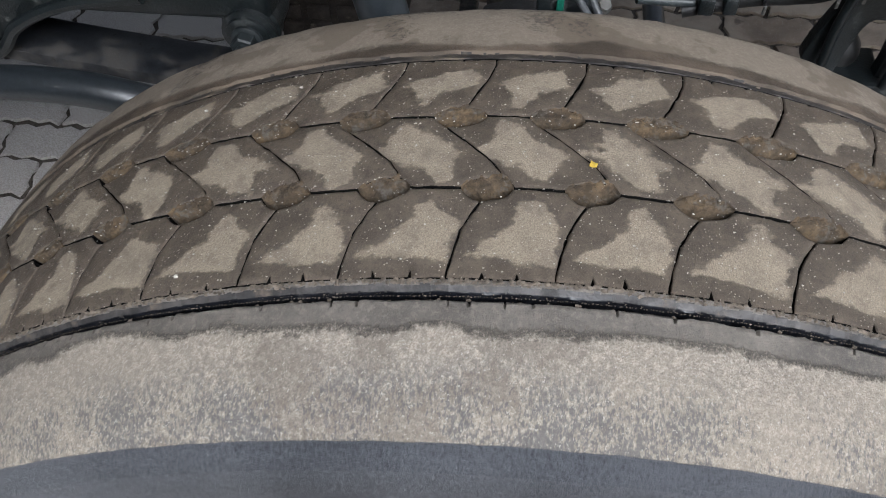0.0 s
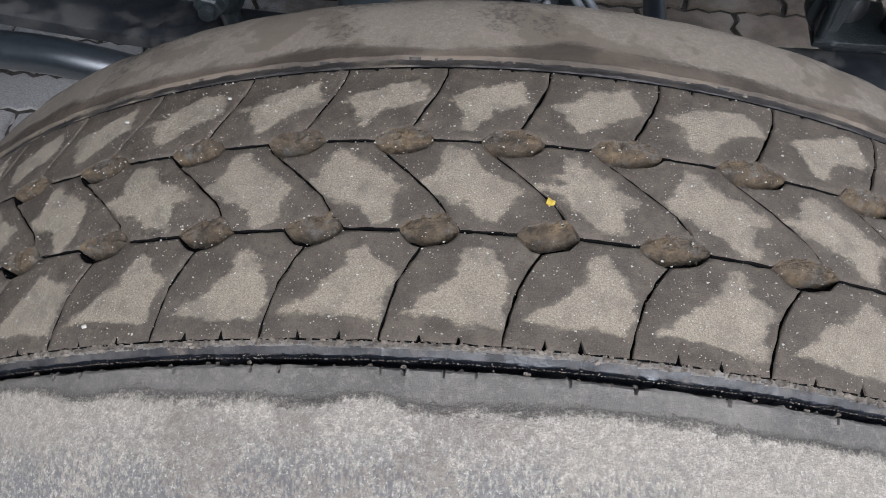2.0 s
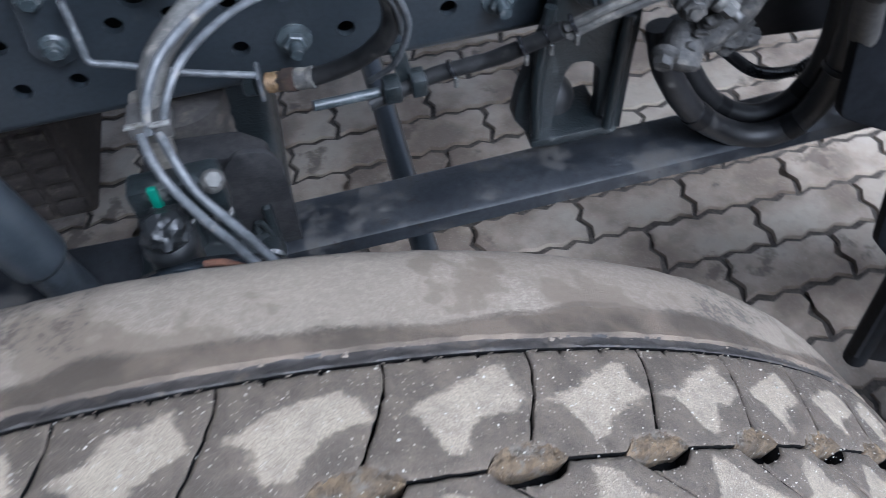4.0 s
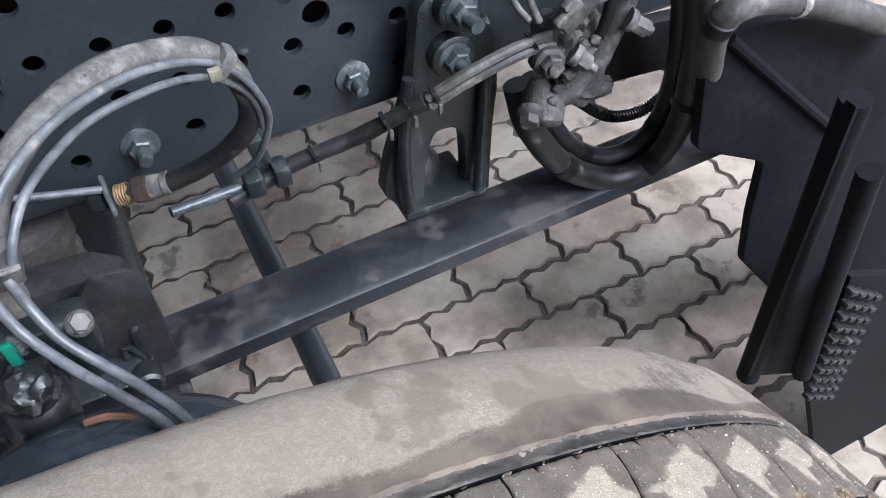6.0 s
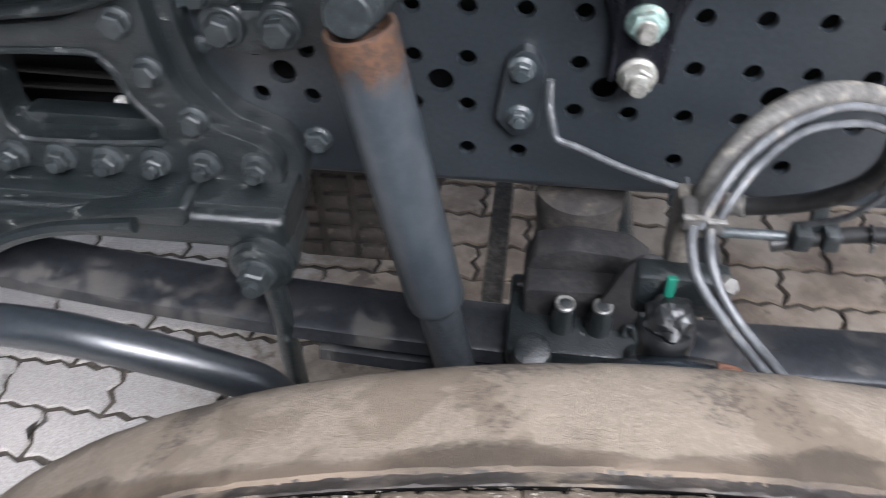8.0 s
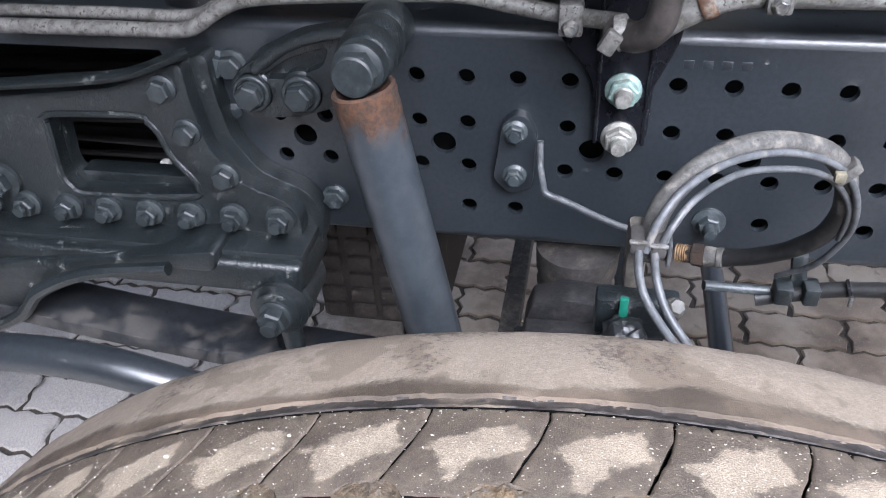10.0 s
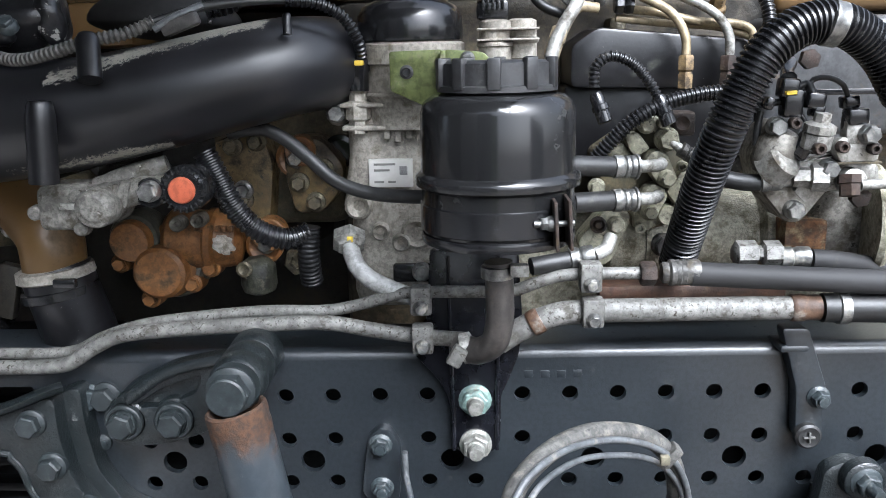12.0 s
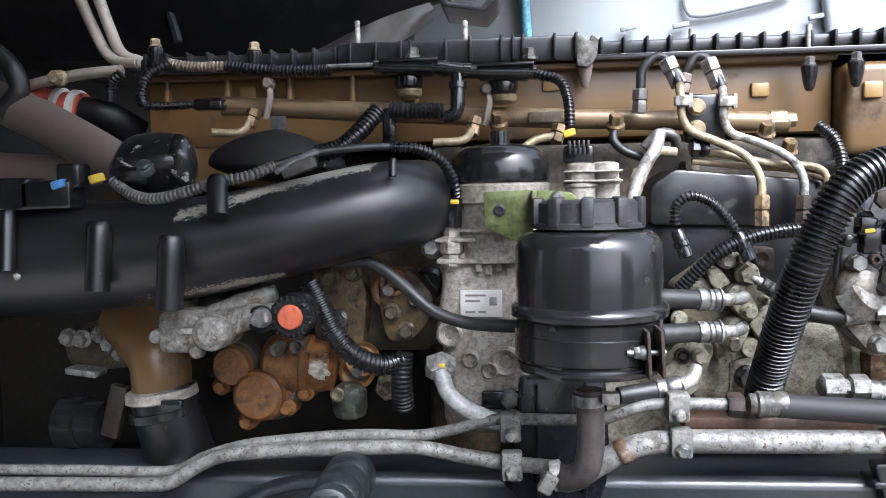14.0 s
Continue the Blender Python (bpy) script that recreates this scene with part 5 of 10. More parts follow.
part("top_flange", sweep(fresh(), [(-0.78, 0.945, 0.81), (-0.648, 0.945, 0.828), (-0.54, 0.945, 0.839), (-0.475, 0.945, 0.849), (-0.431, 0.95, 0.864), (-0.415, 0.958, 0.867)], 0.012, n=10, flat=0.5), cast_paint, cast)
part("rear_flange", plate(fresh(), rounded2d([(x + (0.018 if x > -0.55 else 0), z + (-0.004 if z < 0.7 else 0.002)) for x, z in cout], 0.014), 0.975, 0.999, [cin], 0.003), cast_paint, cast)
sh = [(-0.855, 0.93, 0.633), (-0.501, 0.93, 0.658), (-0.316, 0.93, 0.665)]
shelf = fresh()
block(shelf, (-0.92, 0.905, sh[1][2] - 0.046), (sh[2][0], 1.0, sh[1][2] - 0.004), 0.008, segments=3)
part("lower_flange", shelf, cast_paint, cast)
part("shelf_ledge", block(fresh(), (-0.92, 0.918, sh[1][2] - 0.012), (sh[2][0], 0.98, sh[1][2] + 0.002), 0.004), cast_paint, cast)
wing = [(-1.01, 0.9, 0.443), (-0.716, 0.9, 0.535), (-0.63, 0.9, 0.597), (-0.555, 0.9, 0.627), (-0.465, 0.9, 0.641), (-0.411, 0.9, 0.64), (-0.405, 0.9, 0.67), (-0.916, 0.9, 0.597)]
part("wing", plate(fresh(), rounded2d([(p[0], p[2]) for p in wing], 0.02), 0.90, 0.985, (), 0.005), cast_paint, cast)
part("wing_rim", sweep(fresh(), [(-0.992, 0.885, 0.452), (-0.703, 0.885, 0.543), (-0.624, 0.885, 0.605), (-0.55, 0.885, 0.639), (-0.455, 0.885, 0.655)], 0.008, n=8), cast_paint, cast)
bolts(cast, [(-0.449, 0.953, 0.83), (-0.434, 0.953, 0.782), (-0.402, 0.953, 0.732)], cast_bolt, af=0.021, flange=0.0150, height=0.011)
bolts(cast, [(-0.705, 0.95, 0.676), (-0.654, 0.95, 0.678), (-0.602, 0.95, 0.678), (-0.552, 0.95, 0.679), (-0.502, 0.95, 0.679), (-0.452, 0.95, 0.68), (-0.402, 0.95, 0.681), (-0.349, 0.95, 0.682)], cast_bolt, af=0.021, flange=0.0160, height=0.011, stub=0.010)
bolts(cast, [(-0.676, 0.95, 0.707)], cast_bolt, af=0.026, flange=0.022, height=0.014)
part("inner_flange", block(fresh(), (-0.60, 0.985, 0.688), (-0.44, 1.012, 0.706), 0.004), cast_paint, cast)
boss = Vector((-0.354, 0.93, 0.591))
part("boss", lathe(fresh(), boss + Vector((0, 0.05, 0)), (0, -1, 0), [(0, 0.036), (0.05, 0.036), (0.058, 0.033), (0.060, 0.028), (0.066, 0.028), (0.068, 0.022), (0.074, 0.022)], 28), cast_paint, cast)

link = thing("drop_link", (-0.335, 0.89, 0.453), "short dark forged stabiliser link hanging from the bracket", "link")
lk0 = Vector((-0.344, 0.895, 0.602))
part("pivot_bolt", hexbolt(fresh(), lk0 + Vector((0, -0.01, 0)), 0.028, 0.019, 0.016, stub=0.012), cast_bolt, link)
part("eye", lathe(fresh(), lk0 + Vector((0, 0.028, 0)), (0, -1, 0), [(0, 0.034), (0.014, 0.034), (0.016, 0.030), (0.022, 0.030), (0.024, 0.033), (0.028, 0.033), (0.030, 0.027), (0.034, 0.027), (0.036, 0.022)], 28), cast_paint, link)
part("rod", sweep(fresh(), [lk0 + Vector((0.003, 0.012, -0.015)), (-0.335, 0.9, 0.536), (-0.335, 0.9, 0.461), (-0.331, 0.895, 0.361), (-0.324, 0.89, 0.311)], [0.013, 0.011, 0.0125, 0.0125, 0.012], n=12), cast_paint, link)
part("lower_eye", lathe(fresh(), Vector((-0.318, 0.88, 0.315)) - Vector((0, 0.02, 0)), (0, 1, 0), [(0, 0.016), (0.04, 0.016), (0.044, 0.012)], 20), cast_paint, link)

stab = thing("stabiliser_bar", (-0.369, 0.8, 0.529), "thick dark round stabiliser bar below the spring bracket", "stabiliser bar")
part("bar", sweep(fresh(), [(-0.852, 0.8, 0.562), (-0.641, 0.8, 0.59), (-0.531, 0.8, 0.592), (-0.453, 0.8, 0.578), (-0.371, 0.81, 0.539), (-0.332, 0.83, 0.486), (-0.315, 0.87, 0.355)], 0.0205, n=20), chassis_paint, stab)
part("clamp", block(fresh(), tuple(Vector((-0.821, 0.8, 0.568)) - Vector((0.03, 0.03, 0.03))), tuple(Vector((-0.821, 0.8, 0.568)) + Vector((0.03, 0.11, 0.05))), 0.008), cast_paint, stab)

# white block added behind the bracket window in place of a gap showing daylight
single("plastic_clip", block(fresh(), (-0.541, 1.05, 0.668), (-0.529, 1.062, 0.681), 0.003), white_label, "small white block standing for a spot of daylight", "clip")

# ---- brackets bolted to the web ----
tab = thing("cable_bracket", (-0.108, 0.99, 0.717), "grey steel cable bracket bolted on the rail", "bracket")
to = [(-0.113, 0.992, 0.793), (-0.1, 0.992, 0.804), (-0.089, 0.992, 0.801), (-0.079, 0.992, 0.783), (-0.082, 0.992, 0.72), (-0.106, 0.992, 0.711), (-0.122, 0.992, 0.729)]
part("tab", plate(fresh(), rounded2d([(p[0], p[2]) for p in to], 0.006), 0.987, 1.0, (), 0.0015), chassis_paint, tab)
bolts(tab, [(-2 * PITCH, 0.987, ROW0 - PITCH), (-2 * PITCH, 0.987, ROW0 - 2 * PITCH)], bolt_paint, af=0.017, flange=0.0125, height=0.009, stub=0.006)
part("bent_rod", sweep(fresh(), [(-0.074, 0.975, 0.783), (-0.073, 0.97, 0.759), (-0.0685, 0.952, 0.749), (-0.064, 0.9415, 0.744), (-0.045, 0.945, 0.734), (0.0, 0.953, 0.708), (0.0595, 0.962, 0.682)], 0.0034, n=10, step=0.004), grey_cable, tab)

strap = thing("pipe_strap", (0.345, 0.99, 0.778), "dark steel strap hooked over the rail edge", "strap")
so = [(0.308, 0.985, 0.909), (0.335, 0.985, 0.909), (0.358, 0.985, 0.844), (0.355, 0.985, 0.837), (0.358, 0.985, 0.79), (0.343, 0.985, 0.775), (0.33, 0.985, 0.793), (0.327, 0.985, 0.844)]
part("blade", plate(fresh(), rounded2d([(p[0], p[2]) for p in so], 0.005), 0.983, 1.0, (), 0.002), chassis_paint, strap)
part("hook", block(fresh(), ((0.308, 0.985, 0.909)[0], 0.982, RAIL_TOP - 0.004), ((0.337, 0.985, 0.909)[0], 1.02, RAIL_TOP + 0.004), 0.003), chassis_paint, strap)
bolts(strap, [(7 * PITCH, 0.983, ROW0)], bolt_paint, af=0.016, flange=0.012, height=0.010, stub=0.006)
pg = Vector((0.341, 0.98, 0.794))
part("rubber_plug", lathe(fresh(), pg, (0, -1, 0), [(-0.004, 0.0135), (0.004, 0.0135), (0.006, 0.011), (0.0045, 0.006)], 20), black_rubber, strap)
part("plug_cross", block(block(fresh(), (pg.x - 0.006, pg.y - 0.0075, pg.z - 0.001), (pg.x + 0.006, pg.y - 0.004, pg.z + 0.001), 0.0004), (pg.x - 0.001, pg.y - 0.0076, pg.z - 0.006), (pg.x + 0.001, pg.y - 0.0041, pg.z + 0.006), 0.0004), zinc, strap)

# ---- hanger bracket and air pipes on the right ----
hang = thing("hanger_bracket", (0.367, 0.95, 0.528), "dark cast hanger bracket with open window below the rail", "bracket")
ho = [(0.351, 0.965, 0.769), (0.378, 0.965, 0.78), (0.405, 0.965, 0.766), (0.431, 0.965, 0.714), (0.433, 0.965, 0.654), (0.426, 0.965, 0.582), (0.424, 0.965, 0.511), (0.336, 0.965, 0.511), (0.302, 0.965, 0.565), (0.31, 0.965, 0.602), (0.341, 0.965, 0.693)]
hi_ = [(0.357, 0.965, 0.61), (0.364, 0.965, 0.624), (0.383, 0.965, 0.622), (0.394, 0.965, 0.608), (0.396, 0.965, 0.565), (0.394, 0.965, 0.523), (0.346, 0.965, 0.528), (0.351, 0.965, 0.576)]
part("web", plate(fresh(), rounded2d([(p[0], p[2]) for p in ho], 0.01), 0.955, 0.972, [rounded2d([(p[0], p[2]) for p in hi_], 0.006)], 0.004), cast_paint, hang)
part("rib", sweep(fresh(), [(0.336, 0.95, 0.702), (0.324, 0.945, 0.623), (0.323, 0.94, 0.55)], 0.006, n=10), cast_paint, hang)
part("rib", sweep(fresh(), [(0.415, 0.95, 0.676), (0.408, 0.945, 0.595), (0.403, 0.94, 0.541)], 0.006, n=10), cast_paint, hang)
ft = Vector((0.364, 0.94, 0.543))
part("foot", block(fresh(), (ft.x - 0.046, 0.938, ft.z - 0.010), (ft.x + 0.04, 1.01, ft.z), 0.003), cast_paint, hang)
part("side_plate", plate(fresh(), [(p[0], p[2]) for p in ((0.358, 0.972, 0.729), (0.364, 0.972, 0.728), (0.341, 0.972, 0.518), (0.333, 0.972, 0.52))], 0.972, 1.0), cast_paint, hang)
part("side_plate", plate(fresh(), [(p[0], p[2]) for p in ((0.433, 0.972, 0.683), (0.439, 0.972, 0.682), (0.434, 0.972, 0.502), (0.425, 0.972, 0.504))], 0.972, 1.0), cast_paint, hang)
part("cushion", lathe(fresh(), (ft.x - 0.006, 0.992, ft.z - 0.002), (0, 0, 1), [(0, 0.022), (0.012, 0.024), (0.024, 0.021), (0.034, 0.014), (0.04, 0.008)], 24), black_rubber, hang, "round black rubber cushion")
for p in ((0.386, 0.955, 0.761), (0.378, 0.955, 0.715)):
    part("spacer", lathe(fresh(), (p[0], 0.955, p[2]), (0, -1, 0), [(0, 0.022), (0.012, 0.021), (0.014, 0.018)], 22), cast_paint, hang)
    part("bolt", hexbolt(fresh(), (p[0], 0.942, p[2]), 0.021, 0.016, 0.011, stub=0.02), bolt_paint, hang)

bundle = thing("cable_bundle", (0.336, 0.95, 0.655), "taped black cable bundle with cable ties along the rail", "cable bundle")
bpath = [(0.159, 0.985, 0.601), (0.195, 0.985, 0.611), (0.23, 0.98, 0.625), (0.283, 0.965, 0.643), (0.31, 0.945, 0.667), (0.341, 0.925, 0.694), (0.372, 0.91, 0.719), (0.415, 0.9, 0.738), (0.463, 0.9, 0.739)]
part("sleeve", sweep(fresh(), bpath[:6], 0.0082, n=12, wobble=0.12), black_rubber, bundle)
for d in ((0, -0.004, 0.004), (0.002, -0.006, -0.004), (0, 0.004, -0.002)):
    part("wire", sweep(fresh(), [Vector(q) + Vector(d) for q in bpath[5:]], 0.0042, n=8), dusty_hose, bundle)
for q in ((0.245, 0.975, 0.632), (0.308, 0.945, 0.668), (0.329, 0.935, 0.683), (0.348, 0.922, 0.7), (0.432, 0.9, 0.739)):
    part("cable_tie", lathe(fresh(), Vector(q) - Vector((0.002, 0, 0.001)), (1, -0.1, 0.45), [(0, 0.0095), (0.0006, 0.0105), (0.0036, 0.0105), (0.0042, 0.0095)], 14), black_plastic, bundle)
    part("tie_tail", block(fresh(), tuple(Vector(q) + Vector((-0.001, -0.011, -0.016))), tuple(Vector(q) + Vector((0.003, -0.008, -0.004))), 0.0008), zinc, bundle)
part("steel_end", sweep(fresh(), [(0.103, 0.975, 0.621), (0.139, 0.982, 0.615), (0.171, 0.985, 0.613)], 0.0055, n=12), bolt_paint, bundle, "plain steel pipe end")
part("clip", block(fresh(), tuple(Vector((0.183, 0.98, 0.618)) - Vector((0.009, 0.012, 0.011))), tuple(Vector((0.183, 0.98, 0.618)) + Vector((0.009, 0.012, 0.011))), 0.003), cast_paint, bundle)
part("clip", block(fresh(), tuple(Vector((0.21, 0.98, 0.62)) - Vector((0.008, 0.012, 0.011))), tuple(Vector((0.21, 0.98, 0.62)) + Vector((0.008, 0.012, 0.011))), 0.003), cast_paint, bundle)
part("stay", block(fresh(), (0.19, 0.985, 0.60), (0.206, 0.996, 0.66), 0.002, (0, -8, 0)), cast_paint, bundle)

# ---- the brake hose loop ----
brass_thread = surface("brass_thread", (0.14, 0.085, 0.038), (0.24, 0.16, 0.08), 90, (0.4, 0.6), metal=0.3, dust=((0.05, 0.035, 0.022), 0.3, 90), bump=0.2)
loop = thing("hose_loop", (0.098, 0.85, 0.746), "dusty grey brake hose curled in a loop", "hose")
thick = [(0.018, 0.735, 0.832), (0.02, 0.742, 0.854), (0.03, 0.755, 0.873), (0.056, 0.785, 0.882), (0.09, 0.815, 0.881), (0.123, 0.835, 0.872), (0.152, 0.85, 0.856), (0.172, 0.862, 0.828), (0.181, 0.877, 0.792), (0.178, 0.895, 0.752), (0.160, 0.917, 0.717), (0.134, 0.937, 0.691), (0.104, 0.951, 0.675)]
part("hose", sweep(fresh(), thick[:9], [0.0080, 0.0082, 0.0085, 0.0085, 0.0085, 0.0085], n=16, step=0.005, wobble=0.05), dusty_hose, loop)
part("hose_end", sweep(fresh(), thick[7:], 0.0084, n=16, step=0.005, wobble=0.05), black_rubber, loop, "dark rubber end of the hose")
part("cable", sweep(fresh(), [(0.015, 0.722, 0.847), (0.022, 0.728, 0.869), (0.038, 0.745, 0.885), (0.067, 0.775, 0.888), (0.107, 0.812, 0.877), (0.145, 0.838, 0.858), (0.169, 0.848, 0.838), (0.185, 0.86, 0.805), (0.192, 0.88, 0.762), (0.18, 0.9, 0.715), (0.159, 0.93, 0.676)], 0.0029, n=10, step=0.004), grey_cable, loop, "thin grey cable")
part("cable", sweep(fresh(), [(0.023, 0.722, 0.844), (0.031, 0.73, 0.863), (0.047, 0.75, 0.875), (0.079, 0.79, 0.871), (0.115, 0.82, 0.859), (0.144, 0.84, 0.845), (0.165, 0.852, 0.827), (0.182, 0.865, 0.797), (0.188, 0.885, 0.755)], 0.0026, n=10, step=0.004), grey_cable, loop, "thin grey cable")
tie = Vector((0.168, 0.846, 0.844))
part("cable_tie", block(fresh(), tuple(tie - Vector((0.006, 0.004, 0.012))), tuple(tie + Vector((0.003, 0.012, 0.009))), 0.002, (0, 40, 0)), dusty_hose, loop)
part("tie_head", block(fresh(), tuple(Vector((0.158, 0.835, 0.846)) - Vector((0.004, 0.003, 0.004))), tuple(Vector((0.158, 0.835, 0.846)) + Vector((0.004, 0.003, 0.004))), 0.001), surface("aged_tie", (0.14, 0.125, 0.085), (0.20, 0.18, 0.125), 60, (0.6, 0.8)), loop, "yellowed tie head")
fit_at, fit_ax = Vector((0.112, 0.9485, 0.678)), Vector((-0.050, 0.015, -0.008)).normalized()
part("ferrule", lathe(fresh(), fit_at, fit_ax, [(0, 0.0088), (0.001, 0.0104), (0.006, 0.0104), (0.007, 0.0096), (0.012, 0.0104), (0.018, 0.0104), (0.019, 0.009)], 20), dusty_hose, loop, "grey crimped hose ferrule")
part("rusty_fitting", lathe(fresh(), fit_at + 0.018 * fit_ax, fit_ax, [(0, 0.0095), (0.001, 0.0122), (0.012, 0.0122), (0.013, 0.0098), (0.018, 0.0098)], 6), rusty, loop, "rusty hexagon fitting")
part("thread", lathe(fresh(), fit_at + 0.034 * fit_ax, fit_ax, [(0, 0.0088)] + [(0.0012 * k, 0.0088 if k % 2 else 0.0098) for k in range(1, 12)], 18), brass_thread, loop, "brass coloured thread")
part("bulkhead", block(fresh(), (0.0585, 0.952, 0.657), (0.0630, 0.979, 0.685), 0.002), grey_cable, loop, "grey steel bulkhead plate")
part("lock_nut", lathe(fresh(), (0.0575, 0.9645, 0.670), (-1, 0.2, -0.1), [(0, 0.0115), (0.010, 0.0115), (0.012, 0.009)], 6), cast_paint, loop)
cl = Vector((0.016, 0.73, 0.847))
for dx, dz in ((-0.006, 0.004), (0.0075, 0.002)):
    part("hose_clamp", block(fresh(), tuple(cl + Vector((dx - 0.0055, -0.010, dz - 0.007))), tuple(cl + Vector((dx + 0.0055, 0.012, dz + 0.005))), 0.003), grey_rubber, loop, "grey hose clamp")
    part("clamp_rim", block(fresh(), tuple(cl + Vector((dx - 0.0060, -0.0108, dz + 0.0030))), tuple(cl + Vector((dx + 0.0060, -0.0070, dz + 0.0052))), 0.0008), pipe_alu, loop, "worn pale clamp rim")
part("clamp_stay", block(fresh(), tuple(cl + Vector((-0.012, 0.004, -0.05))), tuple(cl + Vector((0.002, 0.03, 0.004))), 0.004), surface("stay_brown", (0.11, 0.10, 0.085), (0.17, 0.155, 0.13), 40, (0.6, 0.8)), loop)
for k, pts in enumerate(([(0.011, 0.722, 0.849), (0.012, 0.715, 0.836), (0.018, 0.705, 0.821), (0.033, 0.685, 0.809), (0.049, 0.665, 0.801), (0.065, 0.64, 0.797), (0.072, 0.6, 0.811)], [(0.021, 0.722, 0.848), (0.024, 0.715, 0.831), (0.032, 0.7, 0.816), (0.046, 0.685, 0.803), (0.061, 0.665, 0.797), (0.074, 0.64, 0.796), (0.081, 0.6, 0.81)])):
    part("cable", sweep(fresh(), pts, 0.0030, n=10, step=0.004), grey_cable, loop, "thin grey cable")

def bow_hose(pts, r, material, label, wraps):
    """A hanging hose with turns of tape at some of its points."""
    ob = thing("coolant_hose", min(pts, key=lambda q: q[2]), label, "hose", "hanging hoses")
    part("hose", sweep(fresh(), pts, r, n=16, wobble=0.04), material, ob)
    for k in wraps:
        a, b, c = (Vector(pts[k + j]) for j in (-1, 0, 1))
        ax = (c - a).normalized()
        part("tape", lathe(fresh(), b - 0.009 * ax, ax, [(0, r * 0.98), (0.001, r * 1.07), (0.006, r * 1.10), (0.012, r * 1.06), (0.017, r * 1.09), (0.018, r * 0.98)], 18), flat_black, ob, "black tape wrap")
    return ob


# ---- steering gear and hoses on the right ----
dark_hose = surface("dark_hose", (0.006, 0.006, 0.0065), (0.013, 0.013, 0.0135), 30, (0.36, 0.55), dust=((0.05, 0.046, 0.04), 0.10, 50), bump=0.15)
gear_grime = surface("gear_grime", (0.018, 0.0175, 0.0165), (0.045, 0.042, 0.038), 60, (0.5, 0.75), dust=((0.095, 0.086, 0.074), 0.26, 70), bump=0.8, bscale=300)
gear_pale = surface("gear_pale", (0.05, 0.049, 0.046), (0.115, 0.11, 0.10), 60, (0.45, 0.7), dust=((0.16, 0.15, 0.13), 0.25, 80), bump=0.5)
gear = thing("steering_gear", (0.503, 0.9, 0.6), "dusty cast steering gear with rods and nuts", "steering gear")
part("housing", lump(fresh(), (0.465, 0.905, 0.722), (0.026, 0.026, 0.030), 4, 0.5, 4, 2.2), gear_grime, gear)
part("housing", lump(fresh(), (0.478, 0.905, 0.74), (0.020, 0.022, 0.022), 9, 0.5, 4, 2.4), gear_grime, gear)
part("housing", lump(fresh(), (0.505, 0.91, 0.66), (0.026, 0.018, 0.014), 6, 0.5, 4, 2.4), gear_grime, gear)
part("ball_joint", lathe(fresh(), (0.438, 0.885, 0.674), (-0.35, -0.55, -0.75), [(-0.028, 0.012), (-0.016, 0.018), (0.0, 0.021), (0.010, 0.0205), (0.014, 0.017), (0.016, 0.010)], 26), gear_grime, gear, "dusty round ball joint cap")
part("arm", sweep(fresh(), [(0.445, 0.89, 0.672), (0.467, 0.89, 0.684), (0.492, 0.89, 0.706), (0.509, 0.89, 0.739), (0.521, 0.89, 0.767), (0.526, 0.89, 0.784)], [0.013, 0.0155, 0.0165, 0.0150, 0.0135, 0.012], n=14, flat=0.75, wobble=0.12), gear_grime, gear)
# black strip laid along the arm to stand for a dark slot
part("drag_arm", sweep(fresh(), [(0.486, 0.878, 0.739), (0.492, 0.878, 0.76), (0.494, 0.878, 0.781), (0.495, 0.878, 0.797)], [0.0045, 0.0052, 0.0050, 0.0045], n=10), flat_black, gear, "black strip standing for the dark slot")
part("arm", sweep(fresh(), [(0.445, 0.88, 0.762), (0.457, 0.88, 0.771), (0.469, 0.88, 0.781), (0.476, 0.88, 0.792)], [0.010, 0.011, 0.0115, 0.010], n=12, wobble=0.3), gear_grime, gear)
part("boss", lathe(fresh(), (0.481, 0.885, 0.788), (-0.3, -0.8, 0.5), [(-0.02, 0.013), (-0.002, 0.0155), (0.008, 0.0155), (0.012, 0.011), (0.013, 0.004)], 22), gear_pale, gear)
part("cap", block(fresh(), tuple(Vector((0.527, 0.9, 0.777)) - Vector((0.026, 0.014, 0.012))), tuple(Vector((0.527, 0.9, 0.777)) + Vector((0.024, 0.014, 0.012))), 0.005, (0, 28, 0)), cast_paint, gear)
part("clip", block(fresh(), tuple(Vector((0.452, 0.872, 0.79)) - Vector((0.004, 0.004, 0.012))), tuple(Vector((0.452, 0.872, 0.79)) + Vector((0.004, 0.004, 0.012))), 0.002, (0, 55, 0)), gear_pale, gear)
part("clip", block(fresh(), tuple(Vector((0.447, 0.872, 0.778)) - Vector((0.004, 0.004, 0.014))), tuple(Vector((0.447, 0.872, 0.778)) + Vector((0.004, 0.004, 0.014))), 0.002, (0, 55, 0)), gear_pale, gear)
part("tongue", block(fresh(), tuple(Vector((0.597, 0.95, 0.647)) - Vector((0.060, 0.010, 0.030))), tuple(Vector((0.597, 0.95, 0.647)) + Vector((0.060, 0.010, 0.034))), 0.004, (0, 6, 0)), flat_black, gear, "black panel behind the arm")
part("nut", hexbolt(fresh(), (0.513, 0.872, 0.751), 0.015, 0.010, 0.016, (0.75, -0.4, -0.5), stub=0.008), gear_pale, gear, "pale dusty nut")
part("nut", hexbolt(fresh(), (0.457, 0.868, 0.736), 0.014, 0.010, 0.012, (0.6, -0.6, -0.5), stub=0.010), gear_pale, gear, "pale dusty nut")
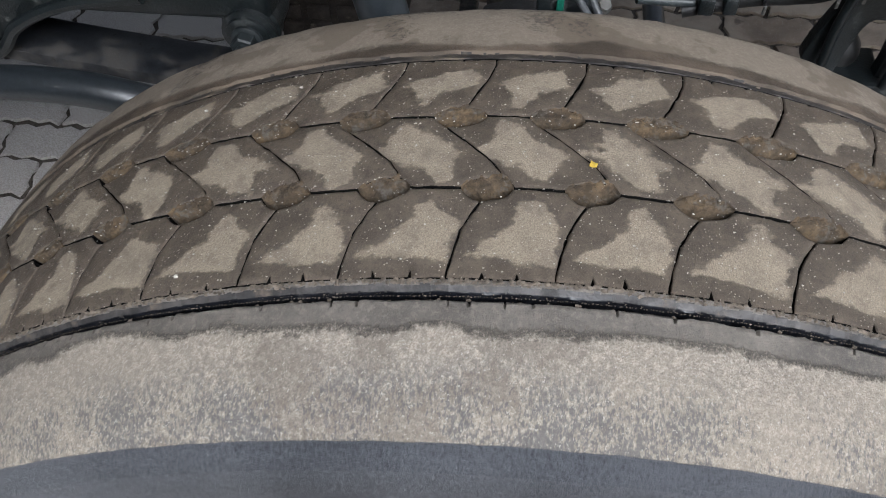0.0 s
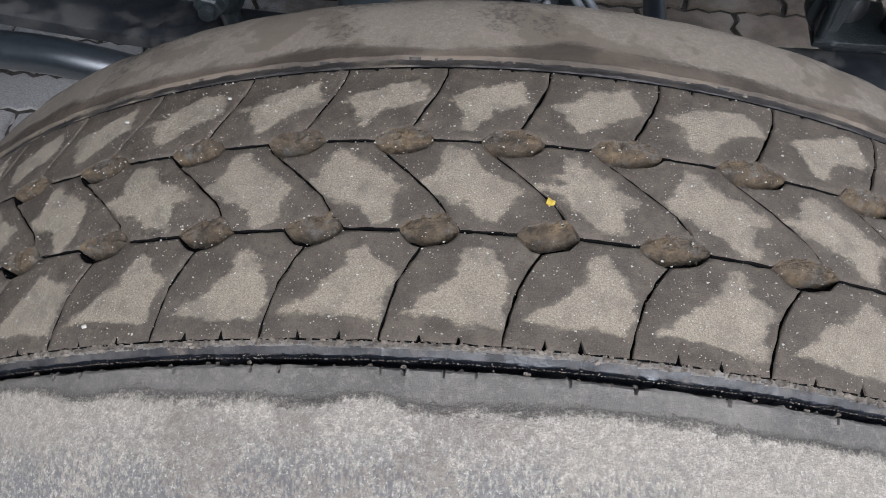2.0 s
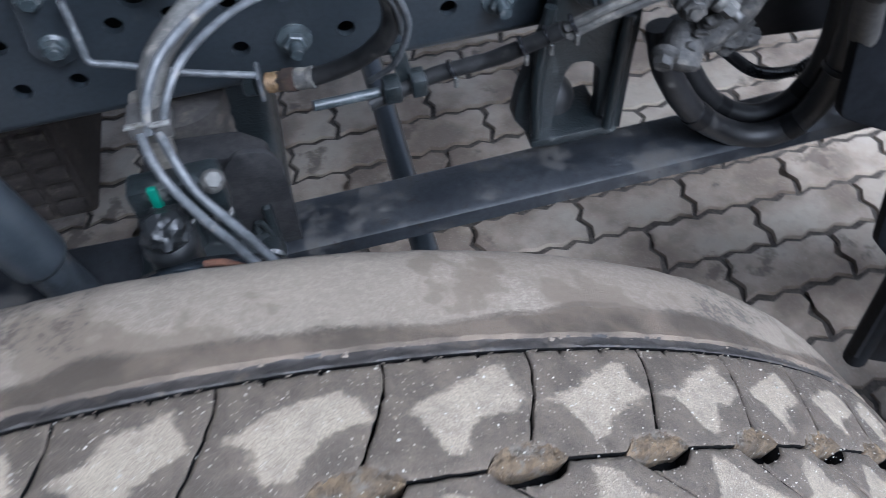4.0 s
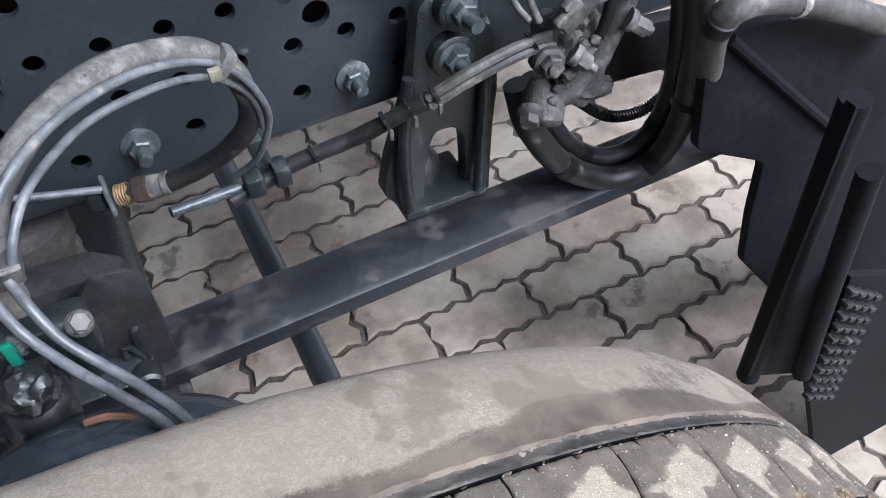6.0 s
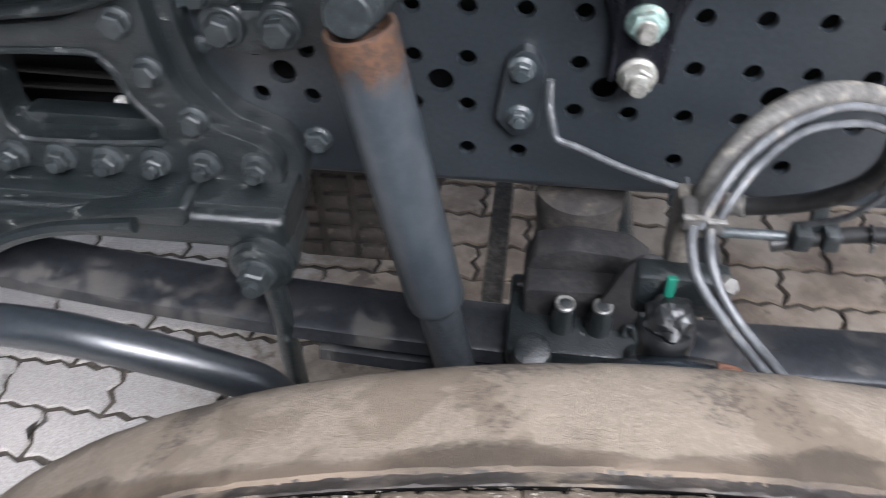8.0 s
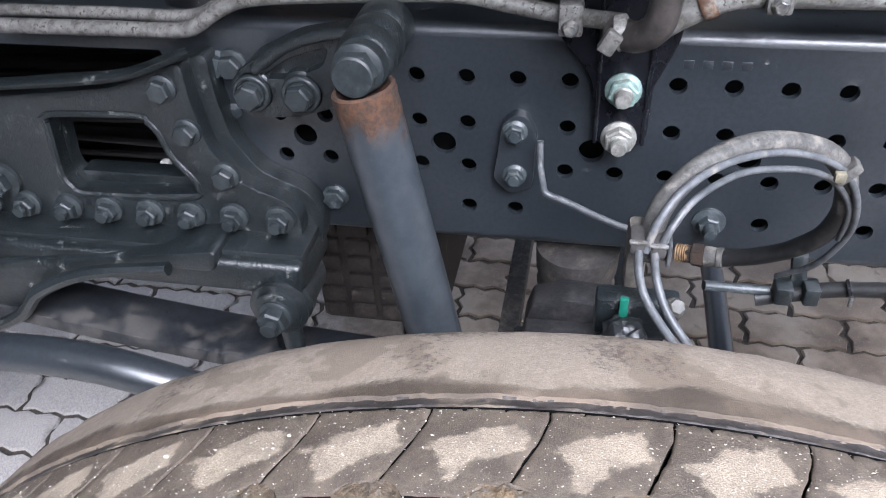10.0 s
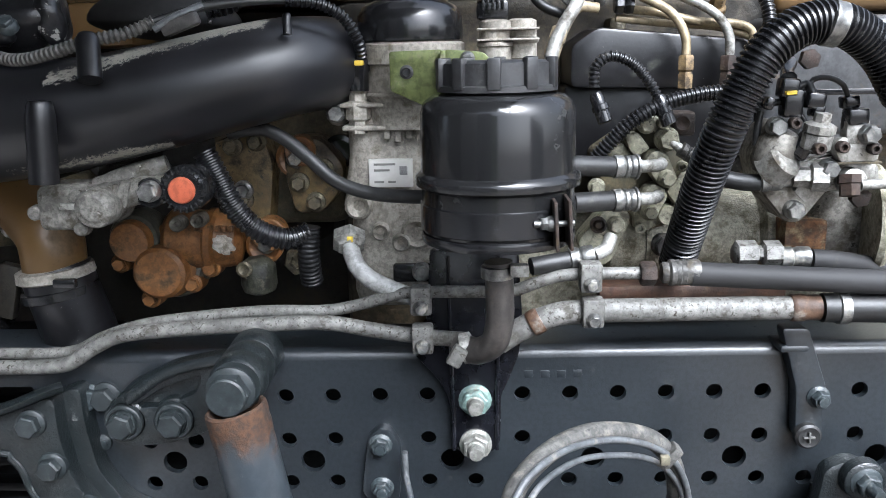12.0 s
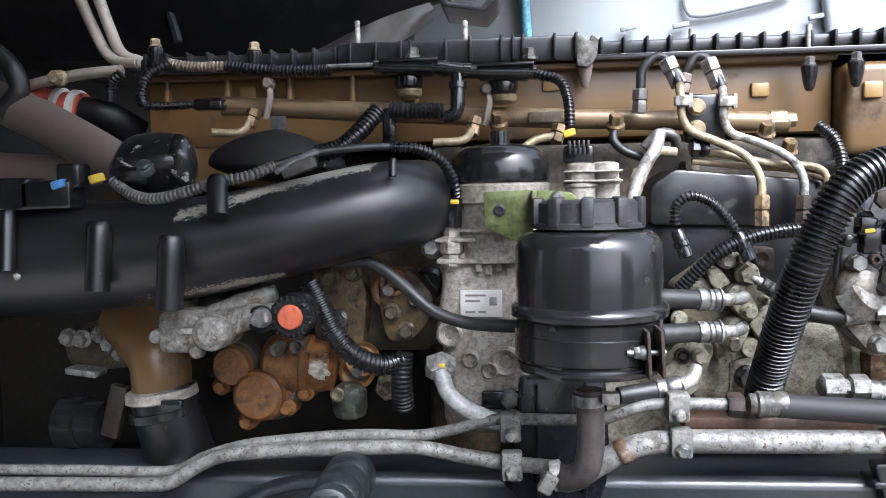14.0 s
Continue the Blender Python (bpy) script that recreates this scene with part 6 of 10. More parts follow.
part("nut", hexbolt(fresh(), (0.43, 0.868, 0.739), 0.018, 0.0135, 0.010, (-0.2, -0.95, 0.1), stub=0.006), gear_grime, gear)
part("nut", hexbolt(fresh(), (0.414, 0.868, 0.69), 0.016, 0.012, 0.010, (-0.5, -0.8, -0.3)), gear_grime, gear)
part("wire_loop", sweep(fresh(), [(0.404, 0.9, 0.801), (0.411, 0.893, 0.784), (0.42, 0.888, 0.771)], 0.0030, n=10, step=0.004), gear_pale, gear)
part("wire_loop", sweep(fresh(), [(0.43, 0.888, 0.767), (0.423, 0.89, 0.783), (0.418, 0.89, 0.8), (0.423, 0.89, 0.809), (0.43, 0.885, 0.814), (0.444, 0.88, 0.807), (0.456, 0.876, 0.796), (0.466, 0.874, 0.793)], 0.0034, n=10, step=0.004), gear_pale, gear)
for k in range(14):
    rng = random.Random(60 + k)
    f = rng.random()
    q = Vector((0.437, 0.876, 0.685)).lerp(Vector((0.484, 0.876, 0.744)), f) + Vector((rng.uniform(-0.012, 0.012), rng.uniform(-0.004, 0.004), rng.uniform(-0.012, 0.012)))
    part("mud_cake", lump(fresh(), q, (rng.uniform(0.004, 0.009), 0.005, rng.uniform(0.003, 0.006)), k, 0.6, 2), gear_grime, gear)
bow_hose([(0.438, 0.93, 0.672), (0.449, 0.92, 0.623), (0.492, 0.915, 0.556), (0.555, 0.91, 0.512), (0.602, 0.9, 0.525), (0.619, 0.89, 0.58), (0.61, 0.88, 0.656), (0.591, 0.87, 0.725), (0.567, 0.86, 0.792)], 0.0140, dark_hose, "dusty dark rubber hose hanging in a bow", (2, 4))
bow_hose([(0.466, 0.95, 0.655), (0.491, 0.945, 0.592), (0.533, 0.94, 0.536), (0.582, 0.93, 0.521), (0.616, 0.92, 0.558), (0.617, 0.91, 0.634), (0.598, 0.9, 0.718), (0.575, 0.89, 0.775)], 0.0115, dark_hose, "black rubber hose hanging in a bow", (2, 4))
tube("spiral_hose", [(0.532, 0.96, 0.598), (0.576, 0.955, 0.561), (0.619, 0.95, 0.555), (0.643, 0.94, 0.582)], 0.0062, corrugated, "thin black spiral wrapped hose", "hose", rib=(0.004, 0.0016), n=12)
hz = Vector((0.617, 0.885, 0.611))
single("hose_band", lathe(fresh(), hz - Vector((0.001, 0, 0.003)), (0.25, 0, 1), [(0, 0.0157), (0.001, 0.0168), (0.007, 0.0168), (0.008, 0.0157)], 20), black_rubber, "narrow metal band round the grey hose", "hose clamp")
rh = [(0.601, 0.85, 0.666), (0.571, 0.83, 0.726), (0.552, 0.81, 0.772), (0.563, 0.8, 0.791), (0.618, 0.8, 0.778), (0.68, 0.8, 0.75), (0.809, 0.8, 0.685)]
bow_hose(rh, 0.0128, grey_rubber, "grey rubber hose bending over the black panel", (2,))
single("hose_band", lathe(fresh(), Vector((0.62, 0.8, 0.777)) - Vector((0.004, 0, 0)), (1, 0, -0.15), [(0, 0.0130), (0.001, 0.0144), (0.009, 0.0144), (0.010, 0.0130)], 20), aluminium, "narrow metal clamp round the grey hose", "hose clamp")

# ---- black mudguard stay and step ----
guard = thing("mudguard_panel", (0.755, 0.8, 0.292), "black plastic mudguard panel beside the step", "mudguard")
go = [(0.567, 0.83, 0.739), (0.647, 0.83, 0.733), (0.949, 0.83, 0.647), (1.556, 0.83, -0.196), (0.815, 0.83, 0.242), (0.727, 0.83, 0.354), (0.708, 0.83, 0.447), (0.697, 0.83, 0.538), (0.59, 0.83, 0.6)]
part("panel", plate(fresh(), rounded2d([(p[0], p[2]) for p in go], 0.012), 0.83, 0.842, (), 0.004), step_black, guard)
part("rib", sweep(fresh(), [(0.586, 0.826, 0.736), (0.668, 0.826, 0.66), (0.786, 0.826, 0.552)], 0.006, n=8), step_black, guard)
step = thing("side_step", (0.715, 0.7, 0.285), "black step box with ribbed rubber tread", "step")
e0, e1 = Vector((0.625, 0.7, 0.347)), Vector((0.596, 0.7, 0.755))
part("edge", sweep(fresh(), [e0, e0.lerp(e1, 0.5), e1], 0.013, n=12), step_black, step)
part("edge", sweep(fresh(), [(0.652, 0.66, 0.386), (0.618, 0.66, 0.554), (0.588, 0.66, 0.716)], 0.010, n=12), step_black, step)
part("face", plate(fresh(), [(p[0], p[2]) for p in ((0.609, 0.69, 0.371), (0.584, 0.69, 0.758), (0.665, 0.69, 0.659), (0.725, 0.69, 0.293))], 0.69, 0.70), step_black, step)
part("back", plate(fresh(), [(p[0], p[2]) for p in ((0.699, 0.665, 0.31), (0.654, 0.665, 0.545), (0.933, 0.665, 0.396), (3.552, 0.665, -3.236), (1.091, 0.665, -0.561))], 0.665, 0.675), step_black, step)
for j in range(4):
    a, b = Vector((0.688, 0.658, 0.315)), Vector((0.653, 0.658, 0.533))
    for k in range(11):
        c0 = a.lerp(b, k / 10) + Vector((0.016 * j, 0, -0.012 * j))
        part("rubber_rib", block(fresh(), tuple(c0 - Vector((0.0058, 0.006, 0.0032))), tuple(c0 + Vector((0.0058, 0.005, 0.0032))), 0.002, (0, 24, 0)), black_rubber, step)


# ---- reservoir and its bracket ----
rb = thing("reservoir_bracket", (-0.008, 0.99, 0.776), "black steel bracket bolted to the rail", "bracket")
bo = [(-0.043, 0.995), (-0.048, 0.920), (-0.062, 0.908), (-0.062, 0.885), (-0.050, 0.872), (-0.036, 0.855), (-0.028, 0.836), (-0.024, 0.812), (-0.0225, 0.784), (-0.016, 0.775), (0.019, 0.775), (0.026, 0.786), (0.027, 0.838), (0.037, 0.861), (0.046, 0.885), (0.049, 0.919), (0.045, 0.995)]
bracket_black = surface("bracket_black", (0.0055, 0.006, 0.0085), (0.010, 0.0105, 0.014), 20, (0.2, 0.34), dust=((0.04, 0.04, 0.04), 0.04, 90), bump=0.03)
part("blade", plate(fresh(), rounded2d(bo, 0.006), 0.987, 0.999, (), 0.002), bracket_black, rb)
for x in (-0.0225, 0.0225):
    part("fold", sweep(fresh(), [(x, 0.987, 0.778), (x, 0.986, 0.83), (x * 1.06, 0.984, 0.885), (x * 1.12, 0.982, 0.99)], 0.0021, n=8), bracket_black, rb)
for k, r in enumerate((0, -1)):
    nut = part("nut", hexbolt(fresh(), (0.0, 0.986, ROW0 + r * PITCH), 0.025, 0.0172, 0.011, turn=0.5 + 0.3 * k), green_zinc if k == 0 else stud_zinc, rb, "greenish zinc nut with washer" if k == 0 else "pale zinc nut with washer")
    part("stud_end", lathe(fresh(), (0.0, 0.975, ROW0 + r * PITCH), (0, -1, 0), [(0, 0.0092), (0.003, 0.0092), (0.004, 0.0078), (0.012, 0.0078), (0.014, 0.0068), (0.0142, 0.001)], 20), stud_zinc, nut, "worn pale stud end")

rc = Vector((0.021, 0.9, 1.155))
z_of = {"cap": (0.017, 0.85, 1.18)[2], "cap_foot": (0.017, 0.85, 1.155)[2], "top": (0.016, 0.84, 1.152)[2], "ridge": (0.015, 0.835, 1.077)[2], "foot": (0.015, 0.84, 1.028)[2]}
R_RES = 0.0665
res = thing("fluid_reservoir", (rc.x, 0.90, z_of["foot"]), "glossy black plastic fluid reservoir with screw cap", "reservoir")
h = z_of["top"] - z_of["foot"]
hr = z_of["ridge"] - z_of["foot"]
part("body", lathe(fresh(), (rc.x, 0.90, z_of["foot"]), (0, 0, 1), [(-0.006, 0.02), (-0.004, 0.045), (0.0, 0.060), (0.008, 0.0652), (0.012, R_RES - 0.0012), (hr - 0.004, R_RES - 0.0010), (hr - 0.001, R_RES + 0.0040), (hr + 0.003, R_RES + 0.0046), (hr + 0.007, R_RES + 0.0040), (hr + 0.010, R_RES - 0.0006), (h - 0.016, R_RES - 0.0010), (h - 0.007, R_RES - 0.0040), (h - 0.002, 0.056), (h, 0.046), (h + 0.001, 0.03)], 72), reservoir_black, res, angle=50)
cap = part("cap", lathe(fresh(), (rc.x, 0.90, z_of["cap_foot"] - 0.002), (0, 0, 1), [(-0.004, 0.040), (0.0, 0.046), (0.0005, 0.0505), (0.005, 0.0505), (0.006, 0.0475), (z_of["cap"] - z_of["cap_foot"] - 0.002, 0.0470), (z_of["cap"] - z_of["cap_foot"], 0.044), (z_of["cap"] - z_of["cap_foot"], 0.005)], 48), cap_black, res)
for k in range(10):
    a = math.tau * (k + 0.35) / 10
    c = Vector((rc.x + 0.0475 * math.cos(a), 0.90 + 0.0475 * math.sin(a), z_of["cap_foot"] + 0.013))
    part("grip", block(fresh(), tuple(c - Vector((0.004, 0.0055, 0.0125))), tuple(c + Vector((0.004, 0.0055, 0.0125))), 0.0015, (0, 0, math.degrees(a))), cap_black, cap)
part("band", lathe(fresh(), (rc.x, 0.90, z_of["foot"] + 0.010), (0, 0, 1), [(0, R_RES - 0.001), (0.001, R_RES + 0.0006), (0.022, R_RES + 0.0006), (0.023, R_RES - 0.001)], 64), black_plastic, res)
for p in ((0.064, 0.845, 1.05), (0.075, 0.848, 1.051)):
    part("band_lug", block(fresh(), (p[0] - 0.0014, 0.829, p[2] - 0.020), (p[0] + 0.0014, 0.866, p[2] + 0.020), 0.0008, (0, -3, 0)), rusty, res, "rusty clamp lug")
part("band_bolt", hexbolt(fresh(), (0.061, 0.84, 1.051), 0.0095, 0.0065, 0.007, (-1, -0.1, 0), stub=0.008), zinc, res)
part("band_screw", sweep(fresh(), [(0.061, 0.84, 1.051), (0.069, 0.84, 1.051), (0.079, 0.842, 1.051)], 0.0026, n=10), zinc, res)
part("bottom_rim", lathe(fresh(), (rc.x, 0.90, z_of["foot"] - 0.002), (0, 0, 1), [(0, 0.058), (0.001, 0.0655), (0.005, 0.067), (0.009, 0.066)], 64), black_plastic, res)
sleeve_brown = surface("sleeve_brown", (0.030, 0.027, 0.025), (0.058, 0.050, 0.045), 20, (0.35, 0.55), dust=((0.09, 0.075, 0.06), 0.16, 40), bump=0.1)
ho2 = thing("return_hose", (-0.002, 0.9, 0.914), "black rubber elbow hose under the reservoir with clamps", "hose")
part("hose", sweep(fresh(), [(0.021, 0.9, 1.005), (0.022, 0.9, 0.978), (0.022, 0.9, 0.952), (0.017, 0.905, 0.928), (0.002, 0.92, 0.914), (-0.015, 0.935, 0.914)], 0.0128, n=18, step=0.004), sleeve_brown, ho2)
part("clamp", lathe(fresh(), Vector((0.02, 0.9, 0.99)), (0, 0, 1), [(0, 0.0125), (0.0008, 0.0145), (0.011, 0.0145), (0.012, 0.0125)], 28), zinc, ho2, "bright steel hose clamp")
part("clamp_screw", block(fresh(), tuple(Vector((0.042, 0.89, 0.999)) - Vector((0.011, 0.005, 0.005))), tuple(Vector((0.042, 0.89, 0.999)) + Vector((0.005, 0.005, 0.006))), 0.0015), aluminium, ho2)
part("clamp", lathe(fresh(), Vector((-0.008, 0.928, 0.914)), (1, -0.1, 0.25), [(-0.005, 0.0128), (-0.004, 0.0148), (0.005, 0.0148), (0.006, 0.0128)], 28), aluminium, ho2)
part("clamp_screw", block(fresh(), tuple(Vector((-0.016, 0.915, 0.913)) - Vector((0.008, 0.005, 0.012))), tuple(Vector((-0.016, 0.915, 0.913)) + Vector((0.006, 0.005, 0.008))), 0.002, (0, 30, 0)), pipe_alu, ho2)

# ---- pipes along the top of the rail ----
tube("coolant_pipe", [(-0.622, 0.975, 0.881), (-0.503, 0.975, 0.882), (-0.45, 0.975, 0.882), (-0.414, 0.975, 0.885), (-0.386, 0.975, 0.902), (-0.355, 0.975, 0.915), (-0.305, 0.975, 0.92), (-0.218, 0.975, 0.924), (-0.149, 0.975, 0.925), (-0.103, 0.975, 0.917), (-0.058, 0.972, 0.911), (-0.007, 0.955, 0.912)], 0.0078, pipe_alu, "weathered aluminium pipe along the rail edge", "pipe", n=16, group="pipes on the rail", wobble=0.02)
tube("coolant_pipe", [(-0.631, 0.99, 0.892), (-0.51, 0.99, 0.892), (-0.42, 0.99, 0.892), (-0.379, 0.99, 0.909), (-0.327, 0.99, 0.923), (-0.221, 0.99, 0.933), (-0.151, 0.99, 0.933), (-0.115, 0.99, 0.939), (-0.074, 0.985, 0.951), (-0.034, 0.98, 0.954), (-0, 0.975, 0.955), (0.036, 0.972, 0.956), (0.059, 0.97, 0.964), (0.081, 0.97, 0.971), (0.111, 0.97, 0.973), (0.161, 0.97, 0.973)], 0.0062, pipe_alu, "thin weathered pipe behind the larger one", "pipe", n=14, group="pipes on the rail", wobble=0.02)
tube("coolant_pipe", [(0.024, 0.965, 0.905), (0.044, 0.965, 0.918), (0.069, 0.965, 0.93), (0.1, 0.965, 0.936), (0.189, 0.965, 0.937), (0.31, 0.965, 0.937)], 0.0118, pipe_alu, "thick weathered aluminium pipe on the rail", "pipe", n=18, group="pipes on the rail", wobble=0.02)
for p in ((-0.052, 0.962, 0.95), (-0.051, 0.957, 0.912), (0.112, 0.955, 0.973), (0.114, 0.95, 0.939)):
    c = Vector(p)
    cb_ = thing("pipe_clamp", c - Vector((0, 0, 0.013)), "grey aluminium pipe clamp with hexagon bolt", "pipe clamp", "clamps on the pipes")
    part("saddle", block(fresh(), tuple(c - Vector((0.0105, 0.004, 0.0145))), tuple(c + Vector((0.0105, 0.014, 0.0145))), 0.003), pipe_alu, cb_)
    part("bolt", hexbolt(fresh(), c + Vector((0.0, -0.004, -0.006)), 0.010, 0.0075, 0.005), zinc, cb_)
sleeve_grey = surface("sleeve_grey", (0.019, 0.0185, 0.019), (0.027, 0.0265, 0.027), 8, (0.55, 0.7), bump=0.0, dust=((0.05, 0.047, 0.044), 0.04, 30), spec=0.3)
hosep = thing("hydraulic_hose", (0.296, 0.96, 0.955), "thick grey hydraulic hose with crimped fitting", "hose")
part("hose", sweep(fresh(), [(0.209, 0.965, 0.973), (0.27, 0.965, 0.969), (0.339, 0.96, 0.966), (0.509, 0.955, 0.957)], 0.0118, n=18), sleeve_grey, hosep)
part("crimp", lathe(fresh(), (0.181, 0.966, 0.974), (1, 0, 0), [(0, 0.009), (0.002, 0.0105), (0.006, 0.0105), (0.008, 0.0128), (0.012, 0.0128), (0.013, 0.0122), (0.017, 0.0128), (0.018, 0.0122), (0.022, 0.0128), (0.023, 0.0122), (0.033, 0.0128), (0.036, 0.012)], 20), union_grey, hosep, "ribbed crimp sleeve")
part("nut", lathe(fresh(), (0.161, 0.968, 0.973), (1, 0, 0), [(0, 0.0105), (0.002, 0.012), (0.013, 0.012), (0.015, 0.0105)], 6), rusty, hosep, "rusty hexagon nut")
pipe_rust = surface("pipe_rust", (0.05, 0.026, 0.014), (0.115, 0.062, 0.034), 60, (0.5, 0.75), dust=((0.17, 0.15, 0.125), 0.32, 60), bump=0.3)
low_hose = thing("coolant_hose", (0.354, 0.96, 0.92), "black rubber hose clamped to the pipe end", "hose")
part("hose", sweep(fresh(), [(0.336, 0.963, 0.937), (0.389, 0.96, 0.937), (0.512, 0.955, 0.935)], 0.0142, n=20), black_rubber, low_hose)
part("clamp", lathe(fresh(), (0.349, 0.962, 0.937), (1, 0, 0), [(0, 0.014), (0.001, 0.0158), (0.010, 0.0158), (0.011, 0.014)], 28), zinc, low_hose, "bright steel hose clamp")
part("rust_ring", lathe(fresh(), (0.306, 0.965, 0.937), (1, 0, 0), [(0, 0.0122), (0.002, 0.0135), (0.012, 0.0135), (0.014, 0.0125), (0.028, 0.0125)], 24), pipe_rust, low_hose, "rusty pipe end")
part("rust_ring", lathe(fresh(), (0.055, 0.963, 0.924), (0.8, 0, 0.45), [(0, 0.0122), (0.002, 0.0132), (0.010, 0.0132), (0.012, 0.0122)], 20), pipe_rust, low_hose)
hose2 = thing("hydraulic_hose", (0.322, 1, 0.973), "grey hose with two hexagon unions", "hose")
part("union", lathe(fresh(), (0.26, 1, 0.983), (1, 0, 0), [(0, 0.009), (0.003, 0.0135), (0.022, 0.0135), (0.024, 0.008), (0.028, 0.008), (0.030, 0.013), (0.046, 0.013), (0.048, 0.009)], 6), pipe_alu, hose2)
part("crimp", lathe(fresh(), (0.307, 1, 0.979), (1, 0, -0.02), [(0, 0.010), (0.010, 0.0105), (0.012, 0.009), (0.016, 0.0105), (0.028, 0.0105)], 18), zinc, hose2)
part("hose", sweep(fresh(), [(0.338, 1, 0.976), (0.367, 1, 0.973), (0.412, 1.01, 0.962), (0.503, 1.03, 0.934)], 0.0105, n=16), sleeve_grey, hose2)

# ---- engine ----
engine = thing("engine", (0.0, 1.3, 0.70), "oily diesel engine with gold painted cylinder head", "engine")
# crankcase colour: grime, with the shade behind the pipes darkened in too
grimy_shaded_block = surface("grimy_shaded_block", (0.030, 0.025, 0.017), (0.095, 0.072, 0.040), 16, (0.42, 0.7), dust=((0.014, 0.012, 0.009), 0.42, 12), bump=0.5, bscale=300)
part("crankcase", block(fresh(), (-0.16, 1.20, 0.66), (1.3, 1.75, 1.249), 0.02), grimy_shaded_block, engine)
part("gear_case", block(fresh(), (-1.7, 1.36, 0.66), (-0.15, 1.75, 1.249), 0.02), shade_black, engine, "oily gear case coloured black for the shade")
part("front_cover", block(fresh(), (-0.30, 1.14, 0.99), (-0.14, 1.38, 1.17), 0.02, segments=3), olive_block, engine)
part("side_cover", block(fresh(), (0.05, 1.12, 0.80), (1.2, 1.22, 1.00), 0.02, segments=3), pale_cast, engine)
for k in range(6):
    x = -0.05 + 0.21 * k
    part("web_rib", block(fresh(), (x, 1.165, 0.72), (x + 0.02, 1.22, 1.22), 0.006), olive_block, engine)
zh0, zh1 = (-0.051, 1.21, 1.25)[2], (-0.05, 1.21, 1.349)[2]
x0h, x1h = (-0.524, 1.21, 1.337)[0], (0.345, 1.21, 1.309)[0]
part("cylinder_head", block(fresh(), (x0h, 1.20, zh0), (x1h, 1.62, zh1), 0.008), gold_paint, engine, "gold painted cylinder head")
part("head_foot", block(fresh(), (x0h, 1.203, zh0 - 0.05), (-0.40, 1.5, zh0 + 0.006), 0.008), gold_paint, engine)
part("head_ledge", block(fresh(), (x0h, 1.185, zh1 - 0.014), (x1h, 1.25, zh1 - 0.002), 0.004), gold_paint, engine)
part("end_cover", block(fresh(), ((0.346, 1.18, 1.305)[0], 1.17, (0.355, 1.18, 1.221)[2]), (1.1, 1.6, (0.353, 1.18, 1.332)[2]), 0.012, segments=3), gold_paint, engine, "gold painted timing cover")
for p in ((0.257, 1.198, 1.304), (0.003, 1.198, 1.319), (-0.386, 1.198, 1.32)):
    c = Vector(p)
    part("casting_pad", block(fresh(), tuple(c - Vector((0.011, 0.004, 0.009))), tuple(c + Vector((0.011, 0.01, 0.009))), 0.003), pad_gold, engine)
for k in range(5):
    c = Vector((-0.492, 1.2, 1.342)).lerp(Vector((0.321, 1.2, 1.309)), k / 10)
    part("casting_rib", block(fresh(), (c.x - 0.004, 1.186, c.z - 0.035), (c.x + 0.004, 1.21, c.z + 0.012), 0.003), gold_paint, engine)
c = Vector((0.377, 1.168, 1.297))
part("casting_pad", block(fresh(), tuple(c - Vector((0.011, 0.004, 0.010))), tuple(c + Vector((0.011, 0.01, 0.010))), 0.003), pad_gold, engine)
zc0, zc1 = (-0.05, 1.2, 1.347)[2], (-0.049, 1.2, 1.373)[2]
cover = part("valve_cover", block(fresh(), (x0h - 0.004, 1.19, zc0), (1.1, 1.6, zc1 - 0.004), 0.006), cover_black, engine, "black plastic valve cover with ribs")
for k in range(36):
    x = x0h + 0.008 + 0.0275 * k
    part("rib", block(fresh(), (x, 1.176, zc0 + 0.002), (x + 0.0042, 1.20, zc1 - 0.002), 0.001), cover_black, cover)
raised = part("raised_cover", block(fresh(), (-0.262, 1.168, 1.343), (0.040, 1.30, 1.374), 0.004), cover_black, cover, "raised flat part of the valve cover")
for x in (-0.246, -0.214, -0.183, -0.171, -0.128, -0.098, -0.060, -0.046, -0.034, 0.004, 0.030):
    part("rib", block(fresh(), (x, 1.159, 1.345), (x + 0.0038, 1.172, 1.3725 + 0.003 * (x > -0.1)), 0.001), cover_black, raised)
for x, z in ((-0.166, 1.362), (-0.024, 1.356)):
    part("cover_nut", lathe(fresh(), (x, 1.158, z - 0.012), (0, 0, 1), [(0, 0.0095), (0.004, 0.0095), (0.005, 0.0075), (0.013, 0.0075), (0.014, 0.005)], 6), union_grey, raised, "grey steel nut")
part("end_bracket", plate(fresh(), rounded2d([(0.032, 1.335), (0.032, 1.368), (0.039, 1.372), (0.046, 1.364), (0.050, 1.372), (0.058, 1.366), (0.056, 1.345), (0.047, 1.333)], 0.003), 1.158, 1.172, (), 0.0015), union_grey, raised, "small grey cast bracket end")
part("cover_lip", block(fresh(), (x0h - 0.006, 1.172, zc0 - 0.004), (1.1, 1.20, zc0 + 0.003), 0.001), black_plastic, cover)
